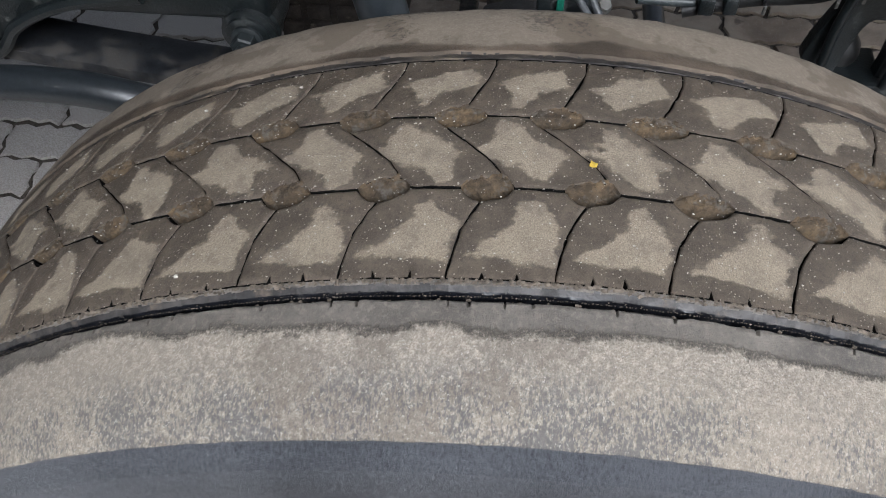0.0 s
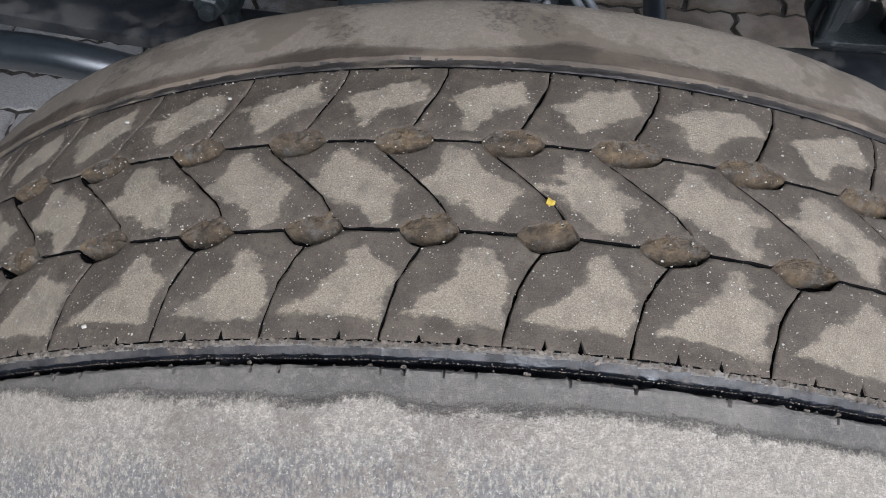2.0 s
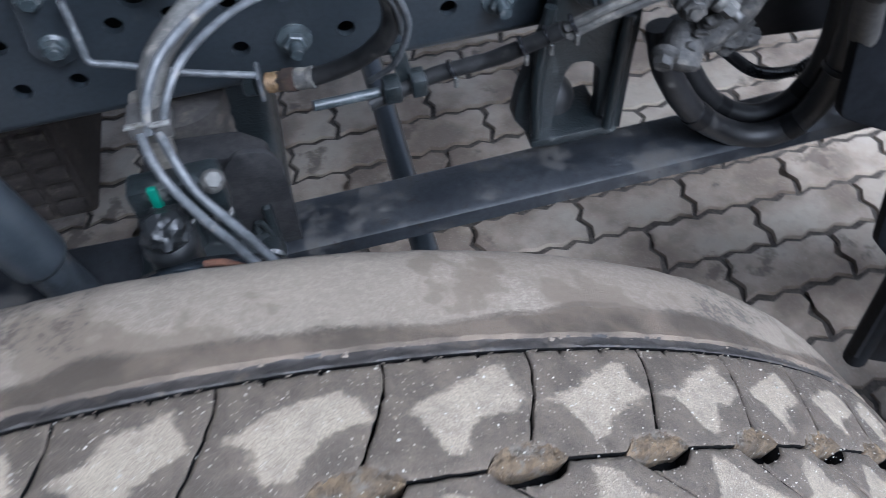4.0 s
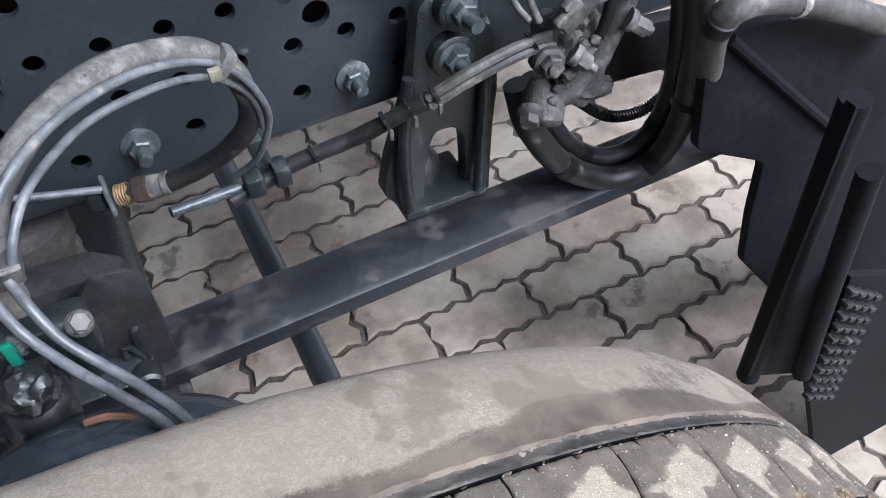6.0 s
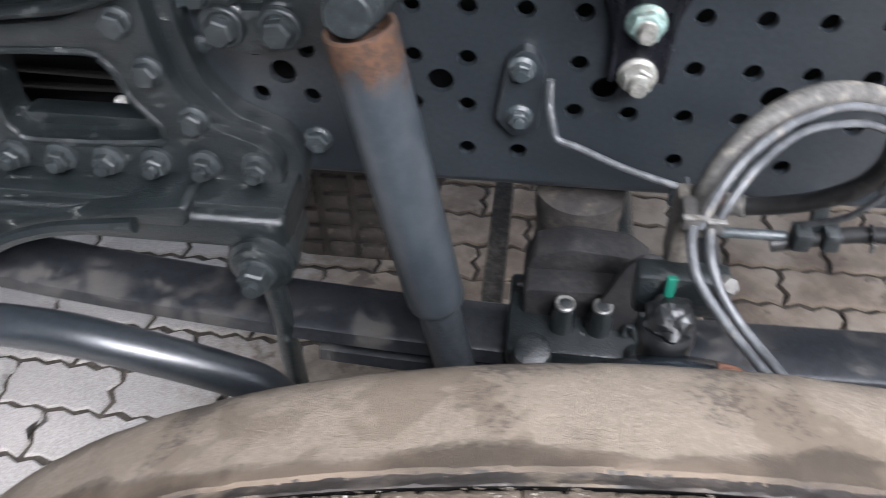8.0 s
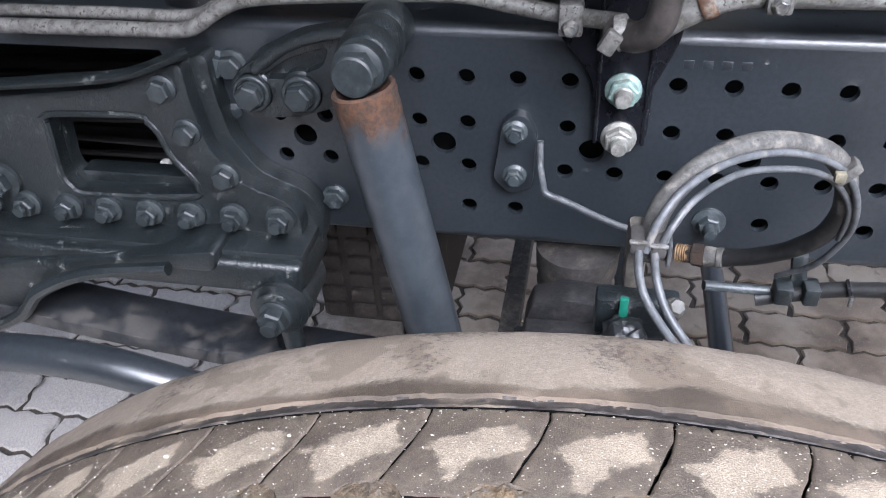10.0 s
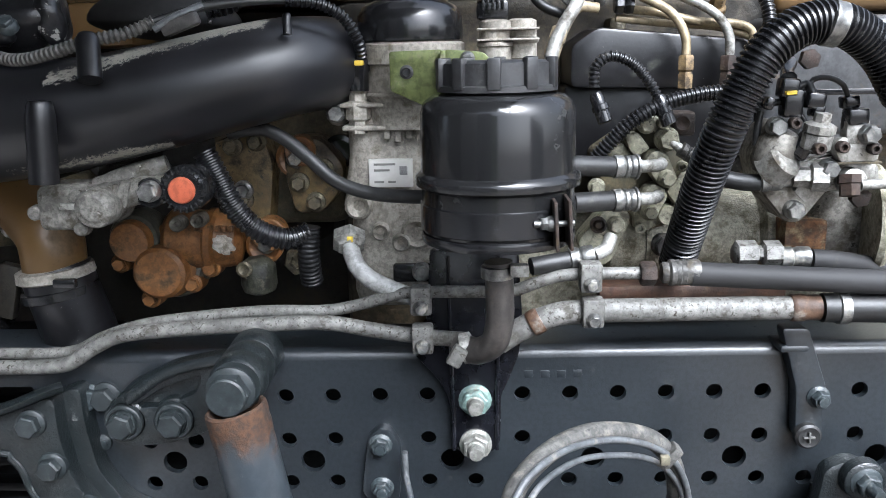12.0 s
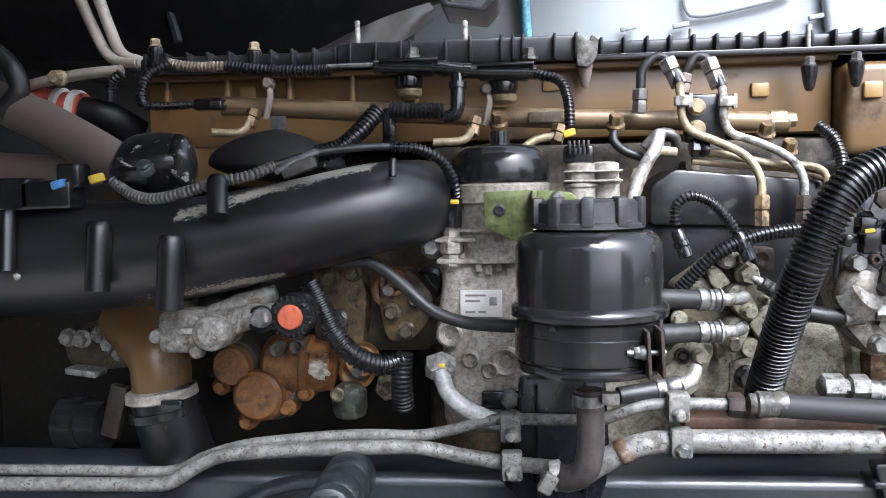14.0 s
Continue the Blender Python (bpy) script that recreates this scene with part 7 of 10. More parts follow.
for p, sleeve in (((0.043, 1.175, 1.335), brown_pipe), ((0.304, 1.165, 1.321), black_plastic), ((0.353, 1.155, 1.323), black_plastic), ((-0.369, 1.175, 1.364), black_plastic), ((-0.498, 1.175, 1.373), black_plastic)):
    q = Vector(p)
    screw = part("cover_screw", lathe(fresh(), q - Vector((0, 0, 0.024)), (0, 0, 1), [(0, 0.003), (0.004, 0.0058), (0.016, 0.0082), (0.026, 0.0095), (0.0285, 0.0095), (0.030, 0.008)], 18), sleeve, engine)
    part("screw_head", lathe(fresh(), q + Vector((0, 0, 0.006)), (0, 0, 1), [(0, 0.0078), (0.002, 0.0078), (0.0028, 0.0062), (0.009, 0.0062), (0.0105, 0.0045)], 6), tan_pipe if p[0] < -0.2 else union_grey, screw)
for p in ((-0.245, 1.22, 1.38), (-0.105, 1.22, 1.375), (0.175, 1.2, 1.351), (0.308, 1.18, 1.347)):
    part("stud", lathe(fresh(), p, (0, 0, 1), [(0, 0.0035), (0.03, 0.0035), (0.031, 0.002)], 10), aluminium, engine)
part("oil_cap", lathe(fresh(), (-0.002, 1.25, 1.375), (0, 0, 1), [(0, 0.012), (0.01, 0.012), (0.012, 0.009)], 18), black_plastic, engine)
# bolts on the crankcase and covers
bolts(engine, [(-0.192, 1.095, 1.075), (-0.253, 1.093, 1.041), (-0.231, 1.09, 0.98)], zinc, af=0.014, flange=0.011, height=0.008)
part("bearing_boss", lathe(fresh(), (-0.193, 1.11, 1.075), (0, -1, 0), [(0, 0.022), (0.012, 0.022), (0.014, 0.018), (0.010, 0.010)], 24), rust_brown, engine)
part("bearing_boss", lathe(fresh(), (-0.234, 1.105, 0.977), (0, -1, 0), [(0, 0.021), (0.012, 0.021), (0.014, 0.017), (0.010, 0.009)], 24), rust_brown, engine)
part("bearing_boss", lathe(fresh(), (-0.147, 1.13, 1.079), (0, -1, 0), [(0, 0.019), (0.012, 0.019), (0.013, 0.014), (0.004, 0.012)], 24), black_plastic, engine)
# castings at the left take the colour darkened for shade
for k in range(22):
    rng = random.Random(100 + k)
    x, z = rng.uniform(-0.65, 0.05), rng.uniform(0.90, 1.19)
    part("casting", lump(fresh(), (x, 1.19 if x > -0.15 else 1.35, z), (rng.uniform(0.02, 0.05), 0.025, rng.uniform(0.015, 0.04)), k, 0.4, 2), olive_block if x > -0.15 else shade_black, engine)

oily_bolt = surface("oily_bolt", (0.085, 0.072, 0.045), (0.20, 0.175, 0.115), 60, (0.35, 0.55), metal=0.4, dust=((0.03, 0.025, 0.016), 0.35, 70), bump=0.3)
oily_gold = surface("oily_gold", (0.075, 0.050, 0.018), (0.165, 0.115, 0.048), 18, (0.25, 0.5), dust=((0.014, 0.011, 0.007), 0.44, 24), bump=0.25, chips=((0.016, 0.013, 0.009), 0.0, 80))
cvr = [(-0.285, 1.12, 1.096), (-0.229, 1.12, 1.101), (-0.22, 1.12, 1.067), (-0.225, 1.12, 1.019), (-0.232, 1.12, 0.984), (-0.288, 1.12, 0.984)]
part("gear_cover", plate(fresh(), rounded2d([(p[0], p[2]) for p in cvr], 0.010), 1.105, 1.16, (), 0.005), oily_gold, engine, "oily gold gear cover")
cvr = [(-0.207, 1.12, 1.098), (-0.164, 1.12, 1.098), (-0.138, 1.12, 1.066), (-0.143, 1.12, 1.039), (-0.166, 1.12, 1.012), (-0.197, 1.12, 1.012), (-0.206, 1.12, 1.053)]
part("gear_cover", plate(fresh(), rounded2d([(p[0], p[2]) for p in cvr], 0.012), 1.095, 1.16, (), 0.006), oily_gold, engine, "oily gold gear cover")
for p, r_ in (((-0.186, 1.09, 1.084), 0.017), ((-0.226, 1.085, 0.992), 0.019)):
    part("boss", lathe(fresh(), p, (0, -1, 0), [(-0.02, r_), (0.002, r_), (0.004, r_ * 0.9), (0.003, r_ * 0.6), (-0.001, r_ * 0.5), (0.004, r_ * 0.42), (0.006, r_ * 0.3)], 22), rust_brown, engine)
bolts(engine, [(-0.236, 1.1, 1.094), (-0.263, 1.1, 1.089), (-0.189, 1.09, 1.049), (-0.161, 1.09, 1.064), (-0.255, 1.1, 1.029), (-0.172, 1.09, 1.027)], oily_bolt, af=0.014, flange=0.011, height=0.009)
# pale lifting bracket in the shade beside the elbow
lift = thing("lifting_bracket", (-0.595, 1.14, 0.98), "oily cast bracket with bolts beside the coolant elbow", "bracket")
lo_ = [(-0.633, 1.15, 1.019), (-0.583, 1.15, 1.022), (-0.53, 1.15, 1.037), (-0.505, 1.15, 1.007), (-0.537, 1.15, 0.971), (-0.602, 1.15, 0.964), (-0.624, 1.15, 0.978)]
part("plate", plate(fresh(), rounded2d([(p[0], p[2]) for p in lo_], 0.008), 1.15, 1.37, (), 0.004), olive_block, lift)
part("tab", block(fresh(), tuple(Vector((-0.59, 1.13, 0.97)) - Vector((0.02, 0.012, 0.004))), tuple(Vector((-0.59, 1.13, 0.97)) + Vector((0.02, 0.02, 0.004))), 0.001, (0, 8, 0)), aluminium, lift)
bolts(lift, [(-0.619, 1.148, 1.01), (-0.601, 1.148, 1.008), (-0.576, 1.148, 1.014), (-0.564, 1.148, 1.001), (-0.55, 1.148, 0.99)], aluminium, af=0.015, flange=0.012, height=0.010)
part("boss", lathe(fresh(), (-0.524, 1.15, 1), (0, -1, 0), [(-0.01, 0.03), (0.012, 0.03), (0.015, 0.026), (0.010, 0.016)], 24), olive_block, lift)
# brown water pump on the crankcase
dull_grime = surface("grimy_seam", (0.06, 0.056, 0.046), (0.17, 0.16, 0.135), 50, (0.5, 0.75), metal=0.2, dust=((0.03, 0.025, 0.017), 0.4, 50), bump=0.3)
pump = thing("water_pump", (-0.341, 1.1, 0.919), "rust brown cast pump with round cap on the engine", "pump")
pc = Vector((-0.344, 1.06, 0.956))
part("cap", lathe(fresh(), pc + Vector((0, 0.05, 0)), (0, -1, 0), [(0, 0.034), (0.03, 0.034), (0.034, 0.030), (0.05, 0.029), (0.054, 0.025), (0.055, 0.01)], 32), rust_brown, pump)
part("flange", lathe(fresh(), pc + Vector((0.004, 0.06, 0.006)), (0, -1, 0), [(0, 0.040), (0.034, 0.039), (0.038, 0.036)], 28), dull_grime, pump)
part("body", lathe(fresh(), (-0.348, 1.1, 0.987), (1, 0, -0.06), [(0, 0.010), (0.004, 0.028), (0.010, 0.034), (0.050, 0.034), (0.053, 0.037), (0.060, 0.037), (0.063, 0.032), (0.085, 0.028), (0.090, 0.012)], 30), rust_brown, pump)
gasket_green = surface("gasket_green", (0.016, 0.017, 0.012), (0.055, 0.055, 0.038), 60, (0.4, 0.65), dust=((0.10, 0.095, 0.07), 0.22, 110), bump=0.5)
part("gasket", lathe(fresh(), pc + Vector((0.005, 0.070, 0.004)), (0, -1, 0), [(0, 0.041), (0.036, 0.0415), (0.040, 0.0395), (0.041, 0.034)], 40), gasket_green, pump, "dark oily gasket edge")
part("volute_seam", lathe(fresh(), (-0.3735, 1.112, 0.992), (0, -1, 0), [(0, 0.0285), (0.034, 0.0285), (0.038, 0.0265), (0.039, 0.020)], 32), gasket_green, pump, "dark oily gasket edge")
part("volute", lathe(fresh(), (-0.3745, 1.11, 0.991), (0, -1, 0), [(0, 0.024), (0.042, 0.0235), (0.049, 0.021), (0.051, 0.012)], 30), rust_brown, pump)
part("neck", block(fresh(), ((-0.382, 1.1, 1.008)[0], 1.078, (-0.381, 1.1, 0.971)[2]), ((-0.328, 1.1, 1.006)[0], 1.12, (-0.377, 1.1, 1.004)[2]), 0.009, segments=3), rust_brown, pump)
for x_ in (0, 1, 2, 3, 4, 5):
    c = Vector((-0.302, 1.071, 1.004)) + Vector((0.0075 * x_, -0.001, -0.0004 * x_))
    part("cast_mark", block(fresh(), tuple(c - Vector((0.0026, 0.001, 0.003))), tuple(c + Vector((0.0026, 0.006, 0.003))), 0.0006), rust_brown, pump)
part("flat_pad", lump(fresh(), (-0.272, 1.0655, 0.986), (0.0115, 0.0016, 0.0105), 5, 0.55, 3, 2.2), cast_alu, pump, "bare scraped metal patch")
for p in ((-0.394, 1.08, 0.963), (-0.364, 1.08, 0.921), (-0.315, 1.08, 0.938), (-0.293, 1.08, 0.956)):
    part("lug", lathe(fresh(), Vector(p) + Vector((0, 0.02, 0)), (0, -1, 0), [(0, 0.012), (0.02, 0.011), (0.022, 0.009)], 16), rust_brown, pump)
    part("bolt", hexbolt(fresh(), p, 0.013, 0.009, 0.007), rust_brown, pump)
for p in ((-0.318, 1.062, 1.011), (-0.295, 1.062, 1.015), (-0.247, 1.062, 1.019)):
    part("plug_screw", lathe(fresh(), p, (0, -1, 0), [(-0.01, 0.0085), (0.006, 0.0085), (0.008, 0.0072), (0.006, 0.0042), (0.003, 0.003)], 16), dull_grime, pump)
part("pot", lathe(fresh(), (-0.241, 1.085, 0.966), (0, 0.05, -1), [(0, 0.010), (0.004, 0.016), (0.010, 0.020), (0.030, 0.0205), (0.038, 0.018), (0.042, 0.010)], 24), gasket_green, pump, "grey green oily pot")
part("pot_screw", lathe(fresh(), (-0.250, 1.064, 0.958), (0, -1, 0.2), [(0, 0.0085), (0.005, 0.0085), (0.006, 0.006), (0.004, 0.003)], 16), oily_bolt, pump)
part("ring_nut", lathe(fresh(), (-0.194, 1.085, 0.962), (0, -1, 0), [(-0.01, 0.016), (0.008, 0.016), (0.010, 0.0145), (0.010, 0.0085), (0.002, 0.008), (0.002, 0.001)], 6), oily_bolt, pump)

# ---- oil filter module ----
filt = thing("oil_filter_module", (-0.087, 1.06, 0.893), "cast aluminium oil filter housing with black cap", "filter housing")
fx = Vector((-0.06, 1.06, 1.211))
def fz(y, d=1.0):
    return (-0.059, 1, 1.21)[2] + (300 - y) * 0.00058 * d


part("black_cap", lathe(fresh(), (fx.x, 1.06, fz(322)), (0, 0, 1), [(0, 0.053), (0.004, 0.054), (0.024, 0.053), (0.033, 0.048), (0.039, 0.036), (0.041, 0.018), (0.0415, 0.011), (0.055, 0.011), (0.056, 0.004)], 40), black_plastic, filt)
part("housing", lathe(fresh(), (fx.x, 1.06, fz(470)), (0, 0, 1), [(0, 0.047), (0.03, 0.05), (0.033, 0.054), (0.036, 0.050), (0.062, 0.050), (0.064, 0.055), (0.082, 0.056), (0.0845, 0.052)], 40), cast_alu, filt)
bx0, bx1 = (-0.126, 1.03, 1.028)[0], (-0.032, 1.03, 1.028)[0]
part("body", block(fresh(), (bx0, 1.03, fz(800)), (bx1, 1.12, fz(440)), 0.018, segments=3), cast_alu, filt)
part("neck", sweep(fresh(), [(-0.111, 1.05, 1.125), (-0.115, 1.045, 1.076), (-0.122, 1.045, 1.025)], 0.012, n=12, wobble=0.15), cast_alu, filt)
part("ledge", block(fresh(), (bx0 - 0.003, 1.02, fz(472)), (bx1, 1.05, fz(462)), 0.003), cast_alu, filt)
part("ledge", block(fresh(), (bx0 - 0.004, 1.018, fz(432)), (bx1, 1.05, fz(424)), 0.003), cast_alu, filt)
for p, r in (((-0.095, 1.028, 1.006), 0.0095), ((-0.074, 1.028, 0.994), 0.0095), ((-0.057, 1.03, 1.003), 0.017), ((-0.117, 1.03, 1.033), 0.014)):
    part("boss", lathe(fresh(), Vector(p) + Vector((0, 0.01, 0)), (0, -1, 0), [(0, r * 1.15), (0.013, r), (0.015, r * 0.8), (0.010, r * 0.42), (0.004, r * 0.4)], 20), cast_alu, filt)
part("lug", lump(fresh(), (-0.136, 1.05, 1.127), (0.013, 0.015, 0.013), 2, 0.2, 2), cast_alu, filt)
part("black_pad", block(fresh(), tuple(Vector((-0.063, 1.022, 0.963)) - Vector((0.02, 0.004, 0.01))), tuple(Vector((-0.063, 1.022, 0.963)) + Vector((0.02, 0.004, 0.01))), 0.003), black_plastic, filt)
bolts(filt, [(-0.135, 1.032, 1.128), (-0.053, 1.016, 0.965)], zinc, af=0.015, flange=0.010, height=0.009)
lbp = Vector((-0.082, 1.026, 1.067))
label_ob = part("label", block(fresh(), tuple(lbp - Vector((0.0225, 0.001, 0.0145))), tuple(lbp + Vector((0.0225, 0.004, 0.0145))), 0.001), white_label, filt, "white printed label")
for k, (dx, dz, w) in enumerate(((-0.017, 0.008, 0.022), (-0.017, 0.002, 0.016), (-0.017, -0.010, 0.010), (-0.003, -0.010, 0.008))):
    part("print_bar", block(fresh(), tuple(lbp + Vector((dx, -0.0014, dz))), tuple(lbp + Vector((dx + w, -0.0006, dz + 0.0022))), 0.0001), print_dark, label_ob)
part("print_bar", block(fresh(), tuple(lbp + Vector((0.009, -0.0014, -0.002))), tuple(lbp + Vector((0.017, -0.0006, 0.007))), 0.0001), surface("print_grey", (0.16, 0.16, 0.155), (0.3, 0.3, 0.29), 700, (0.6, 0.7), bump=0.0), label_ob)
for k in range(4):
    c = Vector((-0.064, 1.024, 1.108)) + Vector((0.011 * k - 0.02, 0, -0.003 * (k % 2)))
    part("raised_mark", block(fresh(), tuple(c - Vector((0.0032, 0.002, 0.006))), tuple(c + Vector((0.0032, 0.003, 0.006))), 0.0008), cast_alu, filt)
sensor = thing("pressure_sensor", (-0.112, 1.02, 1.109), "black sensor plug with yellow clip on a steel stem", "sensor")
part("stem", lathe(fresh(), (-0.113, 1.03, 1.108), (0.02, 0, 1), [(0, 0.010), (0.012, 0.010), (0.014, 0.013), (0.030, 0.013), (0.032, 0.009), (0.042, 0.009)], 6), cast_alu, sensor)
part("plug", lathe(fresh(), (-0.112, 1.028, 1.15), (0.03, 0, 1), [(0, 0.011), (0.018, 0.011), (0.020, 0.0125), (0.030, 0.0125), (0.034, 0.008)], 18), black_plastic, sensor)
c = Vector((-0.107, 1.012, 1.177))
part("clip", block(fresh(), tuple(c - Vector((0.005, 0.003, 0.0025))), tuple(c + Vector((0.004, 0.004, 0.0025))), 0.001), yellow_clip, sensor, "yellow locking clip")
olive = thing("olive_bracket", (-0.051, 0.985, 1.138), "olive passivated steel bracket with a round hole", "bracket")
oo = [(-0.076, 0.985, 1.187), (-0.026, 0.985, 1.188), (-0.026, 0.985, 1.137), (-0.037, 0.985, 1.133), (-0.076, 0.985, 1.151)]
hp = (-0.06, 0.985, 1.168)
part("plate", plate(fresh(), rounded2d([(p[0], p[2]) for p in oo], 0.003), 0.985, 0.989, [ring2d(hp[0], hp[2], 0.0042, 14)], 0.0006), olive_plate, olive)
part("grommet", lathe(fresh(), (hp[0], 0.988, hp[2]), (0, -1, 0), [(0, 0.0065), (0.005, 0.0065), (0.0055, 0.004), (0.002, 0.0035)], 16), black_rubber, olive)
part("fold", block(fresh(), ((-0.028, 0.97, 1.186)[0], 0.96, (-0.028, 0.97, 1.152)[2]), ((-0.023, 0.97, 1.186)[0], 0.99, (-0.028, 0.97, 1.187)[2]), 0.001), olive_plate, olive)
o2 = [(-0.024, 0.97, 1.188), (0.011, 0.97, 1.185), (0.019, 0.97, 1.178), (0.019, 0.97, 1.166), (-0.024, 0.97, 1.165)]
part("plate", plate(fresh(), rounded2d([(p[0], p[2]) for p in o2], 0.004), 0.97, 0.974, (), 0.0006), olive_plate, olive)
bolts(olive, [(-0.003, 0.97, 1.179)], zinc, af=0.009, flange=0.007, height=0.005)
valve = thing("solenoid_valve", (0.032, 1.03, 1.178), "aluminium solenoid valve with black plug", "valve")
part("body", lathe(fresh(), (0.025, 1.03, 1.177), (0, 0, 1), [(0, 0.016), (0.012, 0.016), (0.013, 0.018), (0.016, 0.018), (0.018, 0.0155), (0.036, 0.0155), (0.038, 0.012)], 20), cast_alu, valve)
part("body", lathe(fresh(), (0.052, 1.04, 1.178), (0, 0, 1), [(0, 0.015), (0.014, 0.015), (0.016, 0.017), (0.019, 0.017), (0.021, 0.0145), (0.036, 0.0145), (0.038, 0.010)], 20), cast_alu, valve)
for dz in (0.012, 0.022):
    part("fin", block(fresh(), tuple(Vector((0.037, 1.012, 1.184)) + Vector((-0.03, 0, dz - 0.001))), tuple(Vector((0.037, 1.012, 1.184)) + Vector((0.03, 0.02, dz + 0.001))), 0.0006), cast_alu, valve)
part("plug", block(fresh(), tuple(Vector((0.024, 1.03, 1.223)) - Vector((0.017, 0.01, 0.008))), tuple(Vector((0.024, 1.03, 1.223)) + Vector((0.014, 0.01, 0.010))), 0.003), black_plastic, valve)
for k in range(5):
    c = Vector((0.013, 1.018, 1.227)) + Vector((0.0048 * k, 0, 0.004))
    part("plug_rib", block(fresh(), tuple(c - Vector((0.0013, 0.002, 0.007))), tuple(c + Vector((0.0013, 0.003, 0.007))), 0.0004), black_plastic, valve)
gp = thing("drain_pipe", (-0.096, 1, 0.949), "pale grey plastic pipe with hexagon union", "pipe")
part("pipe", sweep(fresh(), [(-0.125, 1.005, 1), (-0.119, 1, 0.979), (-0.104, 0.995, 0.964), (-0.075, 0.99, 0.951), (-0.051, 0.99, 0.943)], 0.0092, n=16), pale_grey, gp)
part("union", lathe(fresh(), (-0.127, 1.018, 1.006), (0.1, -0.8, -0.6), [(0, 0.015), (0.002, 0.018), (0.014, 0.018), (0.016, 0.014), (0.020, 0.012)], 6), aluminium, gp)
c = Vector((-0.123, 0.998, 1.005))
part("seal", block(fresh(), tuple(c - Vector((0.003, 0.002, 0.003))), tuple(c + Vector((0.003, 0.002, 0.003))), 0.001), yellow_clip, gp)

# ---- charge air pipe ----
dome_black = surface("dome_black", (0.0085, 0.0080, 0.0076), (0.0145, 0.0136, 0.013), 20, (0.5, 0.68), dust=((0.03, 0.027, 0.024), 0.08, 40), bump=0.05, spec=0.35)
intake = thing("intake_pipe", (-0.37, 0.96, 1.066), "large black cast intake pipe with flaking coating", "intake pipe")
ipts = [(-0.767, 0.985, 1.121), (-0.629, 0.975, 1.125), (-0.511, 0.968, 1.128), (-0.398, 0.962, 1.133), (-0.291, 0.965, 1.15), (-0.223, 0.975, 1.165), (-0.179, 0.995, 1.174), (-0.152, 1.04, 1.177), (-0.143, 1.1, 1.177)]
ib = sweep(fresh(), ipts, [0.060, 0.060, 0.060, 0.059, 0.053, 0.049, 0.047, 0.046, 0.046], n=40, step=0.006)
layer = ib.verts.layers.float.new("flake")
for v in ib.verts:
    f = min(1.0, max(0.0, (v.co.x - ipts[1][0]) / (ipts[6][0] - ipts[1][0])))
    k = min(len(ipts) - 2, max(0, next((j for j in range(len(ipts) - 1) if ipts[j + 1][0] > v.co.x), len(ipts) - 2)))
    t = (v.co.x - ipts[k][0]) / (ipts[k + 1][0] - ipts[k][0])
    zc = ipts[k][2] + t * (ipts[k + 1][2] - ipts[k][2])
    rel = (v.co.z - zc) / 0.055
    upper = max(0.0, 1 - abs(rel - 0.70 - 0.12 * math.sin(9 * f)) / 0.34) * (1.18 if 0.56 < f < 0.99 else 0.62)
    lower = max(0.0, 1 - abs(rel + 0.80) / 0.25) * (1.05 if 0.45 < f < 0.80 else 0.1)
    v[layer] = max(upper, lower)
part("pipe", ib, flaked_mat, intake)
part("stub", lump(fresh(), (-0.426, 1, 1.223), (0.048, 0.045, 0.034), 6, 0.22, 4, 1.2), chipped_black, intake)
part("stub", lump(fresh(), (-0.388, 0.975, 1.225), (0.015, 0.014, 0.026), 9, 0.25, 3, 1.6), chipped_black, intake)
part("stub", lump(fresh(), (-0.434, 0.965, 1.211), (0.02, 0.016, 0.014), 12, 0.3, 3, 1.6), intake_black, intake)
part("bolt", hexbolt(fresh(), (-0.416, 0.955, 1.217), 0.013, 0.009, 0.006, (0, -0.7, 0.7)), bolt_paint, intake)
part("stub", lathe(fresh(), (-0.396, 0.985, 1.223), (0, -0.1, 1), [(0, 0.016), (0.018, 0.016), (0.022, 0.012)], 18), intake_black, intake)
for p0, p1, r in (((-0.37, 0.893, 1.083), (-0.366, 0.895, 1.147), 0.0125), ((-0.444, 0.9, 1.1), (-0.441, 0.905, 1.161), 0.0115), ((-0.322, 0.9, 1.169), (-0.327, 0.915, 1.202), 0.0100), ((-0.164, 0.955, 1.204), (-0.164, 0.958, 1.22), 0.0040), ((-0.534, 0.9, 1.12), (-0.536, 0.91, 1.175), 0.008)):
    a, b = Vector(p0), Vector(p1)
    part("post", sweep(fresh(), [a, a.lerp(b, 0.5), b, b + (b - a).normalized() * r * 0.5], [r, r, r, r * 0.75], n=18), intake_black, intake)
part("clip", lump(fresh(), (-0.527, 0.905, 1.114), (0.004, 0.003, 0.004), 3, 0.2, 1), aluminium, intake)
part("end_flange", lathe(fresh(), (-0.594, 0.97, 1.128), (1, 0, 0.02), [(0, 0.060), (0.002, 0.066), (0.010, 0.066), (0.012, 0.060)], 40), intake_black, intake)
dome = fresh()
bmesh.ops.create_uvsphere(dome, u_segments=40, v_segments=20, radius=1.0)
for v in dome.verts:
    r = (v.co.x ** 2 + v.co.y ** 2) ** 0.5
    v.co = Vector((-0.318 + 0.080 * v.co.x, 1.085 + 0.055 * v.co.y, 1.222 + (0.042 if v.co.z > 0 else 0.02) * v.co.z * (1.0 - 0.25 * r) - 0.05 * v.co.x * 0.08))
part("elbow", dome, dome_black, intake, "dull black domed cover")
